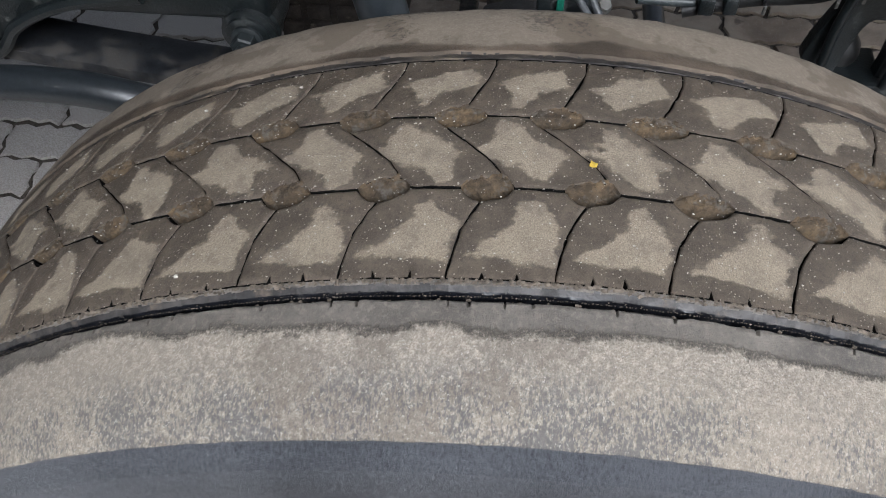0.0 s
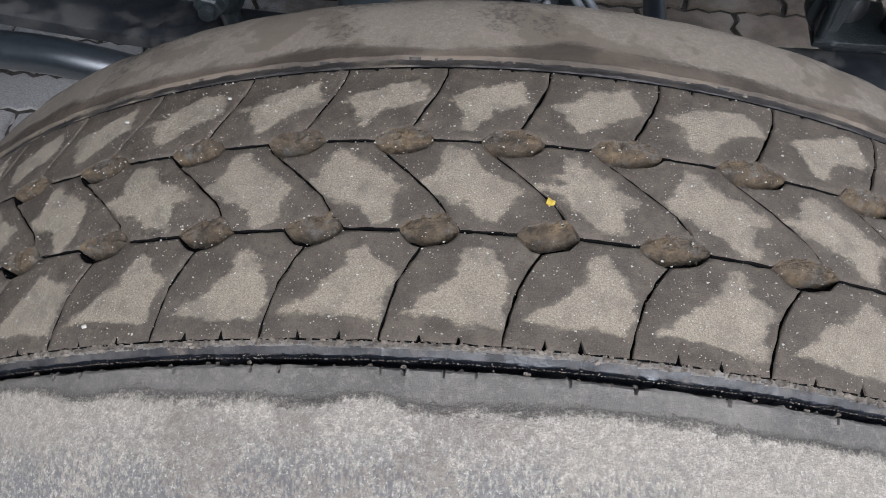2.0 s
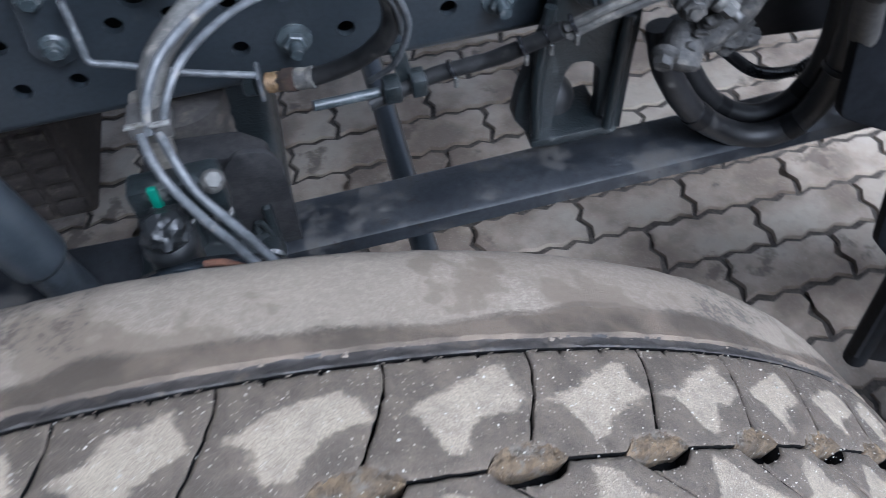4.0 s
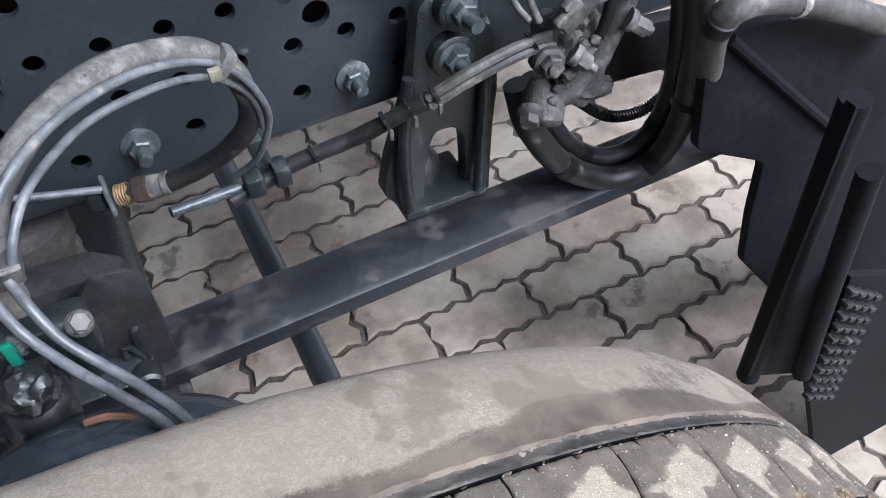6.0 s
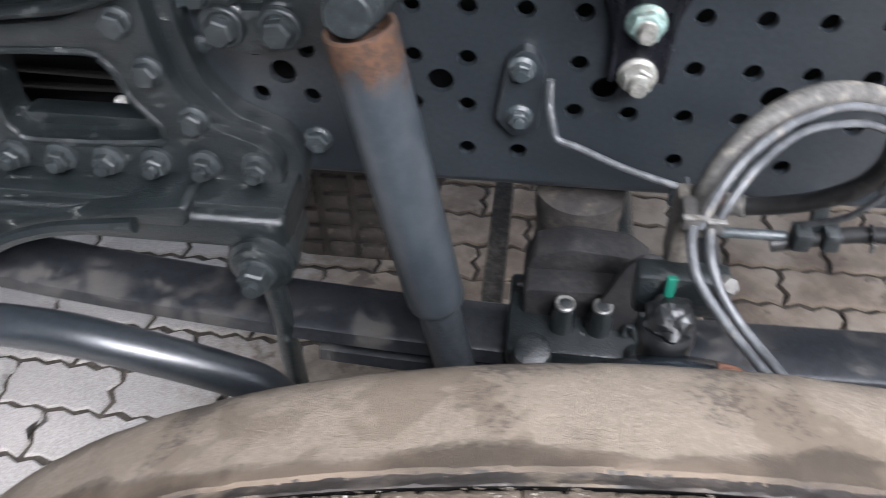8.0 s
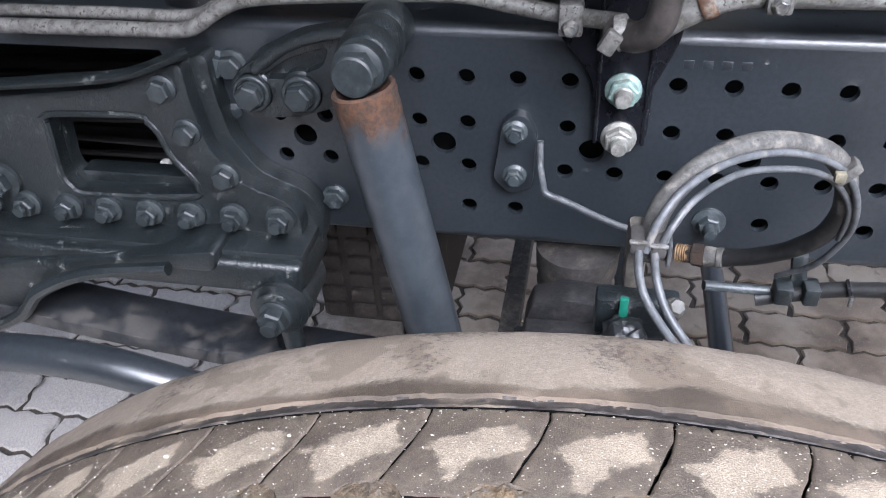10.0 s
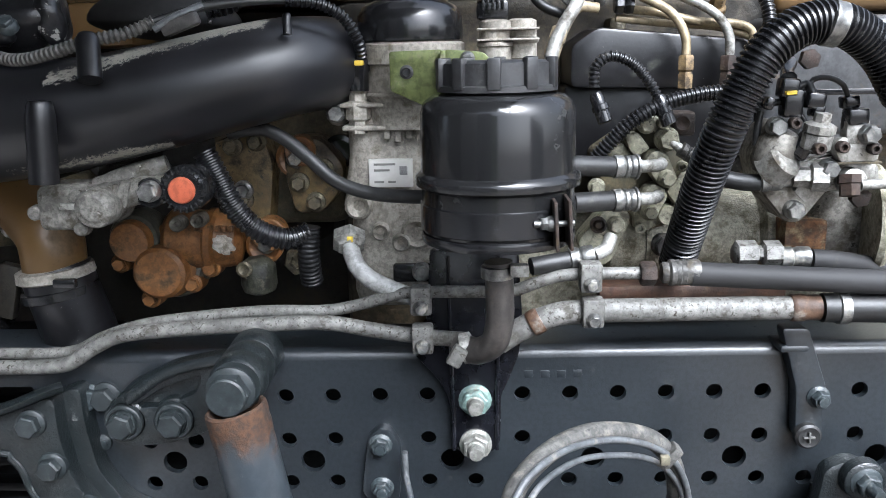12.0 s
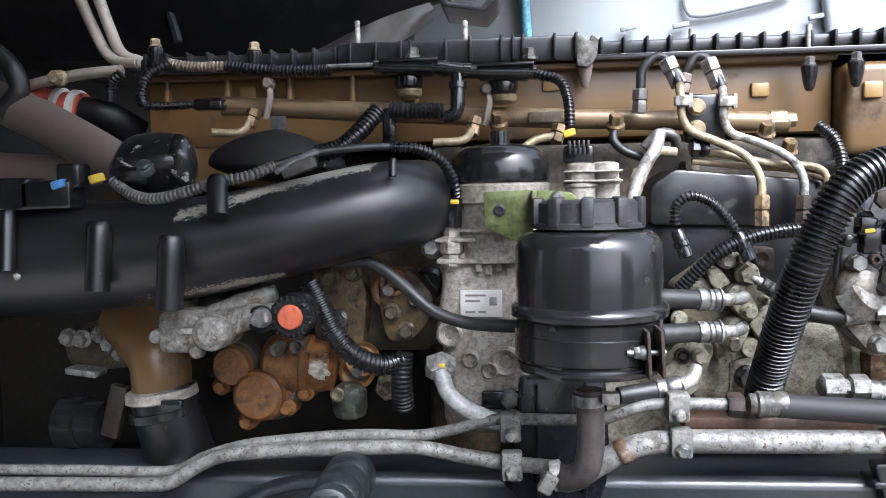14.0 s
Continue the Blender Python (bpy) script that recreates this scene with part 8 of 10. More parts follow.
dull_cast = surface("dull_cast", (0.10, 0.096, 0.085), (0.22, 0.21, 0.188), 40, (0.45, 0.7), metal=0.2, dust=((0.045, 0.038, 0.026), 0.34, 70), bump=0.3, bscale=420, chips=((0.30, 0.29, 0.26), -0.05, 120))
arm = thing("thermostat_arm", (-0.349, 0.95, 1.044), "grey cast aluminium arm under the intake pipe", "bracket")
part("block", block(fresh(), tuple(Vector((-0.377, 0.93, 1.054)) - Vector((0.022, 0.004, 0.021))), tuple(Vector((-0.377, 0.93, 1.054)) + Vector((0.022, 0.05, 0.021))), 0.008, segments=3), dull_cast, arm)
part("knuckle", lathe(fresh(), (-0.342, 0.915, 1.055), (0, 1, 0), [(0, 0.004), (0.0005, 0.011), (0.002, 0.0125), (0.003, 0.0165), (0.005, 0.018), (0.03, 0.019), (0.05, 0.02)], 26), dull_cast, arm)
part("beam", sweep(fresh(), [(-0.398, 0.955, 1.058), (-0.349, 0.95, 1.057), (-0.313, 0.95, 1.066), (-0.28, 0.955, 1.067)], [0.019, 0.018, 0.013, 0.013], n=14, wobble=0.06), dull_cast, arm)
part("beam", sweep(fresh(), [(-0.354, 0.965, 1.065), (-0.318, 0.965, 1.079), (-0.289, 0.97, 1.087)], [0.013, 0.012, 0.010], n=12, wobble=0.06), dull_cast, arm)
for p in ((-0.402, 0.926, 1.05), (-0.36, 0.924, 1.035), (-0.36, 0.922, 1.065)):
    part("lug", lathe(fresh(), Vector(p) + Vector((0, 0.012, 0)), (0, -1, 0), [(0, 0.0075), (0.009, 0.0068), (0.0105, 0.005)], 14), dull_cast, arm)
part("bolt", hexbolt(fresh(), (-0.292, 0.925, 1.069), 0.0155, 0.0098, 0.008), zinc, arm)
part("tab", block(fresh(), tuple(Vector((-0.365, 0.924, 1.057)) - Vector((0.010, 0.003, 0.003))), tuple(Vector((-0.365, 0.924, 1.057)) + Vector((0.010, 0.003, 0.003))), 0.001), aluminium, arm)
for q, h in (((-0.329, 0.935, 1.061), 0.014), ((-0.318, 0.938, 1.064), 0.012)):
    part("web", block(fresh(), tuple(Vector(q) - Vector((0.0018, 0.004, h))), tuple(Vector(q) + Vector((0.0018, 0.012, h))), 0.0008, (0, 12, 0)), dull_cast, arm)
ring_c = Vector((-0.266, 0.935, 1.068))
dial = thing("orange_capped_sensor", ring_c - Vector((0, 0, 0.02)), "black round sensor with bright orange cap", "sensor")
part("ring", lathe(fresh(), ring_c + Vector((0, 0.03, 0)), (0, -1, 0), [(0, 0.022), (0.018, 0.0225), (0.026, 0.0215), (0.030, 0.018)], 30), black_plastic, dial)
part("cap", lathe(fresh(), ring_c + Vector((0, 0.004, 0)), (0, -1, 0), [(0, 0.0125), (0.006, 0.0125), (0.008, 0.0110), (0.0085, 0.004)], 28), orange_cap, dial, "bright orange plastic cap")
for k in range(22):
    a = math.tau * k / 22
    c = ring_c + Vector((0.0185 * math.cos(a), 0.001, 0.0185 * math.sin(a)))
    part("knurl", block(fresh(), tuple(c - Vector((0.0009, 0.002, 0.0028))), tuple(c + Vector((0.0009, 0.003, 0.0028))), 0.0003, (0, 90 - math.degrees(a), 0)), black_plastic, dial)
part("ear", lathe(fresh(), Vector((-0.298, 0.945, 1.065)) + Vector((0, 0.014, 0)), (0, -1, 0), [(0, 0.014), (0.018, 0.014), (0.02, 0.012)], 18), black_plastic, dial)

elbow = thing("coolant_elbow", (-0.447, 1.05, 0.9), "brown coolant elbow joined to a black hose", "elbow pipe")
part("elbow", sweep(fresh(), [(-0.512, 1.1, 1.045), (-0.476, 1.07, 1.022), (-0.454, 1.05, 1), (-0.453, 1.05, 0.967)], [0.038, 0.037, 0.034, 0.033], n=26), gold_paint, elbow)
part("hose", sweep(fresh(), [(-0.453, 1.05, 0.967), (-0.446, 1.05, 0.937), (-0.44, 1.06, 0.89), (-0.442, 1.08, 0.842)], [0.037, 0.038, 0.040, 0.040], n=26), intake_black, elbow)
part("collar", lathe(fresh(), Vector((-0.453, 1.05, 0.964)) - Vector((0, 0, 0.004)), (0.1, 0, -1), [(-0.010, 0.035), (-0.008, 0.040), (0.002, 0.041), (0.004, 0.038)], 30), cast_alu, elbow, "pale cast collar")
part("clamp", lathe(fresh(), Vector((-0.451, 1.05, 0.947)), (0.15, 0, -1), [(0, 0.0385), (0.001, 0.0405), (0.010, 0.0405), (0.011, 0.0385)], 30), black_plastic, elbow)
part("clamp_screw", block(fresh(), tuple(Vector((-0.423, 1.008, 0.961)) - Vector((0.012, 0.004, 0.005))), tuple(Vector((-0.423, 1.008, 0.961)) + Vector((0.012, 0.004, 0.005))), 0.002), black_plastic, elbow)
side = thing("auxiliary_pump", (-0.571, 1.1, 0.883), "black round pump with strap coloured for the shade", "pump")
part("body", lathe(fresh(), (-0.602, 1.1, 0.913), (1, -0.15, 0), [(0, 0.030), (0.003, 0.033), (0.03, 0.033), (0.032, 0.029), (0.06, 0.029)], 24), black_plastic, side)
part("strap", block(fresh(), tuple(Vector((-0.526, 1.08, 0.935)) - Vector((0.012, 0.004, 0.035))), tuple(Vector((-0.526, 1.08, 0.935)) + Vector((0.010, 0.01, 0.03))), 0.003, (0, 15, 0)), shade_black, side)

# ---- hoses and looms ----
def loom(name, pts, r, label, cat="hose", pitch=0.0052, depth=0.0016, mat=corrugated, group="corrugated looms"):
    return single(name, sweep(fresh(), pts, r, n=16, rib=(pitch, depth)), mat, label, cat, group)


big = thing("corrugated_hose", (0.186, 0.95, 0.983), "thick black corrugated hose arching over the engine", "hose", "corrugated looms")
part("hose", sweep(fresh(), [(0.21, 1.02, 0.968), (0.211, 1, 0.999), (0.215, 0.96, 1.062), (0.223, 0.935, 1.112), (0.238, 0.93, 1.152), (0.257, 0.93, 1.183), (0.288, 0.935, 1.202), (0.324, 0.94, 1.2), (0.361, 0.95, 1.176), (0.391, 0.96, 1.137)], 0.0172, n=20, rib=(0.0049, 0.0027)), corrugated, big)
part("band", lathe(fresh(), Vector((0.312, 0.938, 1.202)), (1, 0, -0.25), [(-0.007, 0.018), (-0.006, 0.0202), (-0.002, 0.0202), (-0.001, 0.0196), (0.006, 0.0196), (0.007, 0.018)], 28), zinc, big, "bright metal band")
loom("corrugated_loom", [(-0.258, 0.985, 1.097), (-0.246, 0.985, 1.07), (-0.232, 0.985, 1.040), (-0.212, 0.99, 1.017), (-0.187, 1, 1.006), (-0.166, 1.01, 1.010)], 0.0108, "black corrugated loom bending down beside the pump")
part_wrap = thing("loom_sleeve", (-0.177, 1.02, 0.956), "black taped loom end in the shade", "sleeve")
part("sleeve", sweep(fresh(), [(-0.166, 1.01, 1.016), (-0.168, 1.01, 0.985), (-0.168, 1.02, 0.954)], 0.0112, n=14, rib=(0.0045, 0.001)), flat_black, part_wrap)
for p, d_ in (((0.124, 1.02, 1.139), (0.35, -0.2, -1)), ((0.186, 1.02, 1.135), (0.4, -0.2, -1))):
    con = thing("wire_connector", p, "round black plastic connector on a thin loom", "connector", "wire connectors")
    part("shell", lathe(fresh(), Vector(p) - Vector(d_) * 0.004, d_, [(0, 0.0055), (0.004, 0.0072), (0.012, 0.0072), (0.013, 0.0088), (0.018, 0.0088), (0.019, 0.0075), (0.030, 0.0075), (0.031, 0.005)], 14), black_plastic, con)
    part("latch", block(fresh(), tuple(Vector(p) + Vector((0.001, -0.010, -0.020))), tuple(Vector(p) + Vector((0.007, -0.006, -0.008))), 0.001, (0, 20, 0)), black_plastic, con)
tube("oil_hose", [(-0.234, 0.99, 1.114), (-0.203, 0.985, 1.118), (-0.179, 0.98, 1.109), (-0.155, 0.975, 1.09), (-0.129, 0.97, 1.068), (-0.097, 0.965, 1.057), (-0.063, 0.955, 1.055), (-0.036, 0.95, 1.055)], 0.0066, black_rubber, "smooth black hose running to the reservoir", "hose", n=14)
loom("corrugated_loom", [(-0.451, 0.955, 1.205), (-0.423, 0.94, 1.191), (-0.395, 0.93, 1.187), (-0.362, 0.925, 1.193), (-0.33, 0.925, 1.202), (-0.301, 0.93, 1.207), (-0.278, 0.94, 1.217)], 0.0052, "thin grey corrugated loom lying on the intake pipe", mat=surface("loom_grey", (0.05, 0.048, 0.045), (0.16, 0.15, 0.135), 20, (0.4, 0.6)), pitch=0.0046, depth=0.0013)
tube("loom_wire", [(-0.278, 0.94, 1.217), (-0.239, 0.955, 1.229), (-0.197, 0.97, 1.234), (-0.17, 0.985, 1.235)], 0.0040, black_rubber, "dark taped wire over the intake pipe", "wire")
loom("corrugated_loom", [(-0.17, 0.985, 1.235), (-0.142, 0.99, 1.232), (-0.12, 1, 1.22), (-0.108, 1.01, 1.199), (-0.106, 1.02, 1.184)], 0.0052, "thin black corrugated loom to the sensor plug", pitch=0.0046, depth=0.0013)
loom("corrugated_loom", [(-0.255, 1.02, 1.231), (-0.233, 1.03, 1.237), (-0.213, 1.04, 1.254), (-0.195, 1.06, 1.278)], 0.0095, "black corrugated loom climbing to the head", pitch=0.005, depth=0.0016)
loom("corrugated_loom", [(-0.187, 1.1, 1.283), (-0.161, 1.1, 1.281), (-0.125, 1.1, 1.281)], 0.0095, "black corrugated loom beside the fuel rail", pitch=0.005, depth=0.0016)
loom("corrugated_loom", [(-0.465, 1.14, 1.352), (-0.437, 1.14, 1.347), (-0.394, 1.14, 1.346)], 0.0058, "grey brown corrugated loom along the head", mat=surface("loom_brown", (0.12, 0.095, 0.065), (0.2, 0.165, 0.12), 20, (0.5, 0.7)), pitch=0.0046, depth=0.0013)
loom("corrugated_loom", [(-0.394, 1.14, 1.346), (-0.338, 1.14, 1.339), (-0.264, 1.14, 1.337)], 0.0068, "black corrugated loom along the head", pitch=0.0046, depth=0.0013)
loom("corrugated_loom", [(-0.465, 1.14, 1.352), (-0.487, 1.13, 1.339), (-0.494, 1.12, 1.315), (-0.491, 1.12, 1.299)], 0.0062, "grey loom bending down beside the head", pitch=0.0046, depth=0.0013)
loom("corrugated_loom", [(-0.518, 1.12, 1.339), (-0.532, 1.12, 1.326), (-0.534, 1.12, 1.306)], 0.0058, "short dark loom beside the head", pitch=0.0046, depth=0.0013)
loom("corrugated_loom", [(-0.491, 1.12, 1.299), (-0.464, 1.13, 1.299), (-0.435, 1.14, 1.301)], 0.0050, "thin grey loom with black plug", pitch=0.0046, depth=0.0013)
loom("corrugated_loom", [(-0.017, 1.12, 1.321), (0.008, 1.11, 1.312), (0.017, 1.1, 1.29), (0.019, 1.09, 1.257)], 0.0056, "thin black loom with yellowed section", pitch=0.0046, depth=0.0013)
loom("corrugated_loom", [(0.123, 1.03, 1.148), (0.124, 1.03, 1.168), (0.139, 1.03, 1.178), (0.161, 1.03, 1.17), (0.178, 1.03, 1.151), (0.188, 1.03, 1.134)], 0.0050, "thin black loom in a small bow", pitch=0.0042, depth=0.0012)
loom("corrugated_loom", [(0.126, 1.03, 1.078), (0.143, 1.025, 1.098), (0.164, 1.02, 1.118), (0.192, 1.02, 1.132), (0.221, 1.02, 1.139), (0.251, 1.02, 1.142)], 0.0072, "black corrugated loom above the valve block", pitch=0.0044, depth=0.0014)
loom("corrugated_loom", [(0.284, 1.08, 1.251), (0.297, 1.07, 1.236), (0.302, 1.06, 1.212), (0.296, 1.05, 1.191)], 0.0062, "black loom at the timing cover", pitch=0.0046, depth=0.0013)
for p, s in (((-0.412, 1.13, 1.299), (0.018, 0.010, 0.007)), ((-0.228, 0.94, 1.216), (0.002, 0.002, 0.002)), ((-0.5, 0.93, 1.193), (0.026, 0.016, 0.014)), ((-0.538, 0.93, 1.194), (0.022, 0.016, 0.016)), ((-0.478, 0.93, 1.211), (0.012, 0.012, 0.012))):
    single("wire_connector", block(fresh(), tuple(Vector(p) - Vector(s)), tuple(Vector(p) + Vector(s)), 0.003, (0, 25 if p[0] > 0 else 0, 0)), black_plastic, "black plastic wire connector on a loom", "connector", "wire connectors")
for p, m_, l_ in (((-0.448, 0.918, 1.208), yellow_clip, "small yellow clip on a connector"), ((-0.485, 0.915, 1.203), surface("blue_clip", (0.05, 0.18, 0.42), (0.08, 0.24, 0.5), 40, (0.5, 0.6)), "small blue clip on a connector"), ((0.017, 1.08, 1.25), yellow_clip, "small yellow clip on a connector"), ((0.298, 0.99, 1.141), yellow_clip, "small yellow clip on a connector")):
    single("connector_clip", block(fresh(), tuple(Vector(p) - Vector((0.007, 0.004, 0.004))), tuple(Vector(p) + Vector((0.007, 0.004, 0.004))), 0.0015, (0, -15, 0)), m_, l_, "clip", "connector clips")
lever = thing("grey_strap_clip", (-0.25, 0.93, 1.215), "pale grey cable strap on the intake pipe", "strap")
part("strap", sweep(fresh(), [(-0.273, 0.925, 1.21), (-0.253, 0.93, 1.221), (-0.236, 0.945, 1.23)], 0.0035, n=8), grey_cable, lever)
part("shoe", block(fresh(), tuple(Vector((-0.248, 0.93, 1.214)) - Vector((0.02, 0.006, 0.006))), tuple(Vector((-0.248, 0.93, 1.214)) + Vector((0.014, 0.006, 0.006))), 0.003, (0, -20, 0)), grey_rubber, lever)

# ---- fuel rail, injector pipes ----
rail_f = thing("fuel_rail", (-0.051, 1.15, 1.267), "gold painted fuel rail tube along the head", "fuel rail")
part("tube", sweep(fresh(), [(-0.409, 1.165, 1.301), (-0.19, 1.165, 1.286), (0.018, 1.165, 1.273), (0.28, 1.165, 1.262)], 0.0120, n=18), rail_gold, rail_f)
part("end_nut", lathe(fresh(), (0.258, 1.165, 1.264), (1, 0, 0), [(0, 0.013), (0.018, 0.013), (0.02, 0.009), (0.03, 0.009)], 6), rail_gold, rail_f)
for p in ((-0.343, 1.15, 1.31), (-0.076, 1.15, 1.295)):
    part("clip", sweep(fresh(), [Vector(p) + Vector((0, -0.005, 0.012)), Vector(p) + Vector((0.004, -0.012, 0)), Vector(p) + Vector((-0.002, -0.014, -0.03))], 0.0045, n=8, flat=0.5), brown_pipe, rail_f)
    part("bolt", hexbolt(fresh(), Vector(p) + Vector((0, -0.006, 0.014)), 0.011, 0.008, 0.006), brown_pipe, rail_f)
c = Vector((-0.005, 1.148, 1.274))
part("plate", block(fresh(), tuple(c - Vector((0.022, 0.003, 0.007))), tuple(c + Vector((0.022, 0.004, 0.007))), 0.002), olive_block, rail_f)
brass = surface("dirty_brass", (0.12, 0.078, 0.034), (0.27, 0.19, 0.095), 60, (0.35, 0.6), metal=0.4, dust=((0.035, 0.024, 0.014), 0.38, 70), bump=0.25)
def pipe_with_nuts(name, pts, r, material, label, nuts=()):
    ob = thing(name, pts[-1], label, "pipe", "injector pipes")
    part("pipe", sweep(fresh(), pts, r, n=12, step=0.005), material, ob)
    for at, ax, rad, ln, m_ in nuts:
        part("union_nut", lathe(fresh(), at, ax, [(0, rad * 0.8), (0.002, rad), (ln * 0.45, rad), (ln * 0.5, rad * 0.82), (ln * 0.6, rad * 0.95), (ln, rad * 0.95)], 6), m_, ob)
    return ob


pipe_with_nuts("injector_pipe", [(0.143, 1.11, 1.304), (0.143, 1.10, 1.285), (0.144, 1.10, 1.266), (0.154, 1.10, 1.250), (0.181, 1.10, 1.238), (0.210, 1.09, 1.221), (0.225, 1.085, 1.197), (0.226, 1.08, 1.168)], 0.0048, tan_pipe, "tan steel injector pipe with brass union", [((0.226, 1.08, 1.177), (0, 0, -1), 0.0088, 0.034, brass)])
pipe_with_nuts("injector_pipe", [(0.190, 1.11, 1.298), (0.190, 1.10, 1.279), (0.190, 1.10, 1.262), (0.199, 1.10, 1.246), (0.231, 1.10, 1.234), (0.258, 1.09, 1.217), (0.271, 1.085, 1.195), (0.272, 1.085, 1.167)], 0.0048, aluminium, "grey steel injector pipe with rusty union", [((0.271, 1.085, 1.176), (0, 0, -1), 0.0088, 0.034, rusty)])
pipe_with_nuts("injector_pipe", [(0.159, 1.12, 1.227), (0.198, 1.11, 1.222), (0.246, 1.105, 1.211), (0.281, 1.1, 1.208), (0.298, 1.1, 1.201), (0.302, 1.1, 1.185)], 0.0046, tan_pipe, "tan steel pipe across the black box", [((0.156, 1.115, 1.232), (1, 0, 0), 0.012, 0.02, black_plastic)])
pipe_with_nuts("injector_pipe", [(0.159, 1.12, 1.217), (0.207, 1.12, 1.211), (0.266, 1.11, 1.205), (0.306, 1.1, 1.192)], 0.0042, tan_pipe, "second tan steel pipe across the black box")
pipe_with_nuts("injector_pipe", [(0.101, 1.13, 1.283), (0.103, 1.13, 1.305), (0.105, 1.13, 1.324), (0.121, 1.13, 1.338), (0.134, 1.125, 1.331), (0.143, 1.11, 1.304)], 0.0055, black_rubber, "black fuel pipe bowing out of the head", [((0.1025, 1.13, 1.302), (-0.05, 0, -1), 0.0095, 0.028, union_grey), ((0.131, 1.124, 1.334), (0.42, -0.2, -1), 0.0108, 0.034, worn_nut)])
pipe_with_nuts("injector_pipe", [(0.152, 1.135, 1.313), (0.156, 1.13, 1.322), (0.165, 1.13, 1.336), (0.180, 1.125, 1.330), (0.190, 1.11, 1.298)], 0.0055, black_rubber, "black fuel pipe bowing beside its twin", [((0.177, 1.124, 1.332), (0.36, -0.2, -1), 0.0108, 0.034, worn_nut), ((0.1545, 1.132, 1.318), (-0.2, 0, -1), 0.0095, 0.022, brown_pipe)])
for p0, p1, p2 in (((-0.365, 1.14, 1.281), (-0.373, 1.12, 1.264), (-0.404, 1.11, 1.264)), ((-0.092, 1.13, 1.263), (-0.103, 1.11, 1.247), (-0.138, 1.1, 1.245)), ((0.006, 1.13, 1.251), (-0.018, 1.12, 1.246), (-0.034, 1.11, 1.236))):
    pipe_with_nuts("injector_pipe", [p0, p1, p2], 0.0048, tan_pipe, "short tan injector pipe on the head", [(Vector(p0) + Vector((0.004, 0.005, 0.012)), (-0.3, -0.3, -1), 0.0092, 0.022, brass)])
for p in ((-0.062, 1.13, 1.266), (0.244, 1.13, 1.246), (0.266, 1.12, 1.225), (0.073, 1.12, 1.26)):
    single("injector_nut", hexbolt(fresh(), p, 0.0145, 0.0105, 0.013, (0, -0.6, 0.8)), brass, "dirty brass injector nut on the head", "nut", "injector nuts")
pipe_with_nuts("breather_pipe", [(0.116, 1.08, 1.248), (0.11, 1.07, 1.231), (0.096, 1.06, 1.21), (0.085, 1.05, 1.189), (0.08, 1.04, 1.168)], 0.0068, aluminium, "braided breather pipe behind the reservoir", [((0.093, 1.06, 1.207), (-0.35, -0.1, -1), 0.009, 0.03, tan_pipe)])
pipe_with_nuts("breather_pipe", [(0.133, 1.08, 1.226), (0.113, 1.075, 1.227), (0.102, 1.07, 1.214), (0.09, 1.06, 1.192)], 0.0055, tan_pipe, "bent tan pipe behind the reservoir")
c = Vector((0.172, 1.116, 1.265))
blk = thing("pipe_retainer", c, "black block holding the injector pipes", "retainer")
part("block", block(fresh(), tuple(c - Vector((0.022, 0.006, 0.027))), tuple(c + Vector((0.022, 0.012, 0.027))), 0.004), intake_black, blk)
bolts(blk, [c + Vector((-0.010, -0.007, 0.012)), c + Vector((-0.010, -0.007, -0.012))], tan_pipe, af=0.014, flange=0.010, height=0.006)
for p in ((0.143, 1.094, 1.283), (0.191, 1.094, 1.281)):
    for dx, w, h in ((0, 0.0085, 0.0055), (0.0085, 0.0022, 0.008)):
        part("tab", block(fresh(), tuple(Vector(p) + Vector((dx - w, -0.005, -h))), tuple(Vector(p) + Vector((dx + w, 0.004, h))), 0.0012), aluminium, blk)
for pts, r_ in (([(0.073, 1.12, 1.257), (0.069, 1.11, 1.243), (0.081, 1.11, 1.23), (0.104, 1.11, 1.221)], 0.0052), ([(0.102, 1.1, 1.232), (0.118, 1.1, 1.248), (0.135, 1.1, 1.245), (0.14, 1.11, 1.232)], 0.0060)):
    pipe_with_nuts("fuel_pipe", pts, r_, union_grey if r_ > 0.0055 else black_rubber, "dark bent fuel pipe under the rail")
har = thing("injector_harness", (-0.102, 1.12, 1.325), "black plastic injector harness rail on the head", "harness")
for pts in ([(-0.210, 1.132, 1.339), (-0.17, 1.132, 1.3375), (-0.128, 1.132, 1.334)], [(-0.094, 1.132, 1.328), (-0.055, 1.132, 1.327), (-0.016, 1.132, 1.325)]):
    a_, b_ = Vector(pts[0]), Vector(pts[2])
    ax = (b_ - a_).normalized()
    bar = part("bar", lathe(fresh(), a_, tuple(ax), [(0, 0.006), (0.001, 0.0085), (0.010, 0.0085), (0.011, 0.0105), ((b_ - a_).length - 0.011, 0.0105), ((b_ - a_).length - 0.010, 0.0085), ((b_ - a_).length - 0.001, 0.0085), ((b_ - a_).length, 0.006)], 20), black_plastic, har)
    part("ridge", block(fresh(), (a_.x + 0.008, 1.119, b_.z + 0.0078), (b_.x - 0.004, 1.136, b_.z + 0.0115), 0.001), black_plastic, bar)
    m_ = (a_ + b_) * 0.5
    part("pod", lathe(fresh(), m_ + Vector((-0.001, 0.016, -0.004)), (0, -0.15, -1), [(0, 0.017), (0.012, 0.0175), (0.020, 0.015), (0.023, 0.010)], 22), black_plastic, har)
    part("pod_seat", lathe(fresh(), m_ + Vector((-0.001, 0.018, -0.024)), (0, -0.15, -1), [(0, 0.0150), (0.005, 0.0160), (0.010, 0.013), (0.012, 0.006)], 20), tan_pipe, har, "stained tan injector seat")
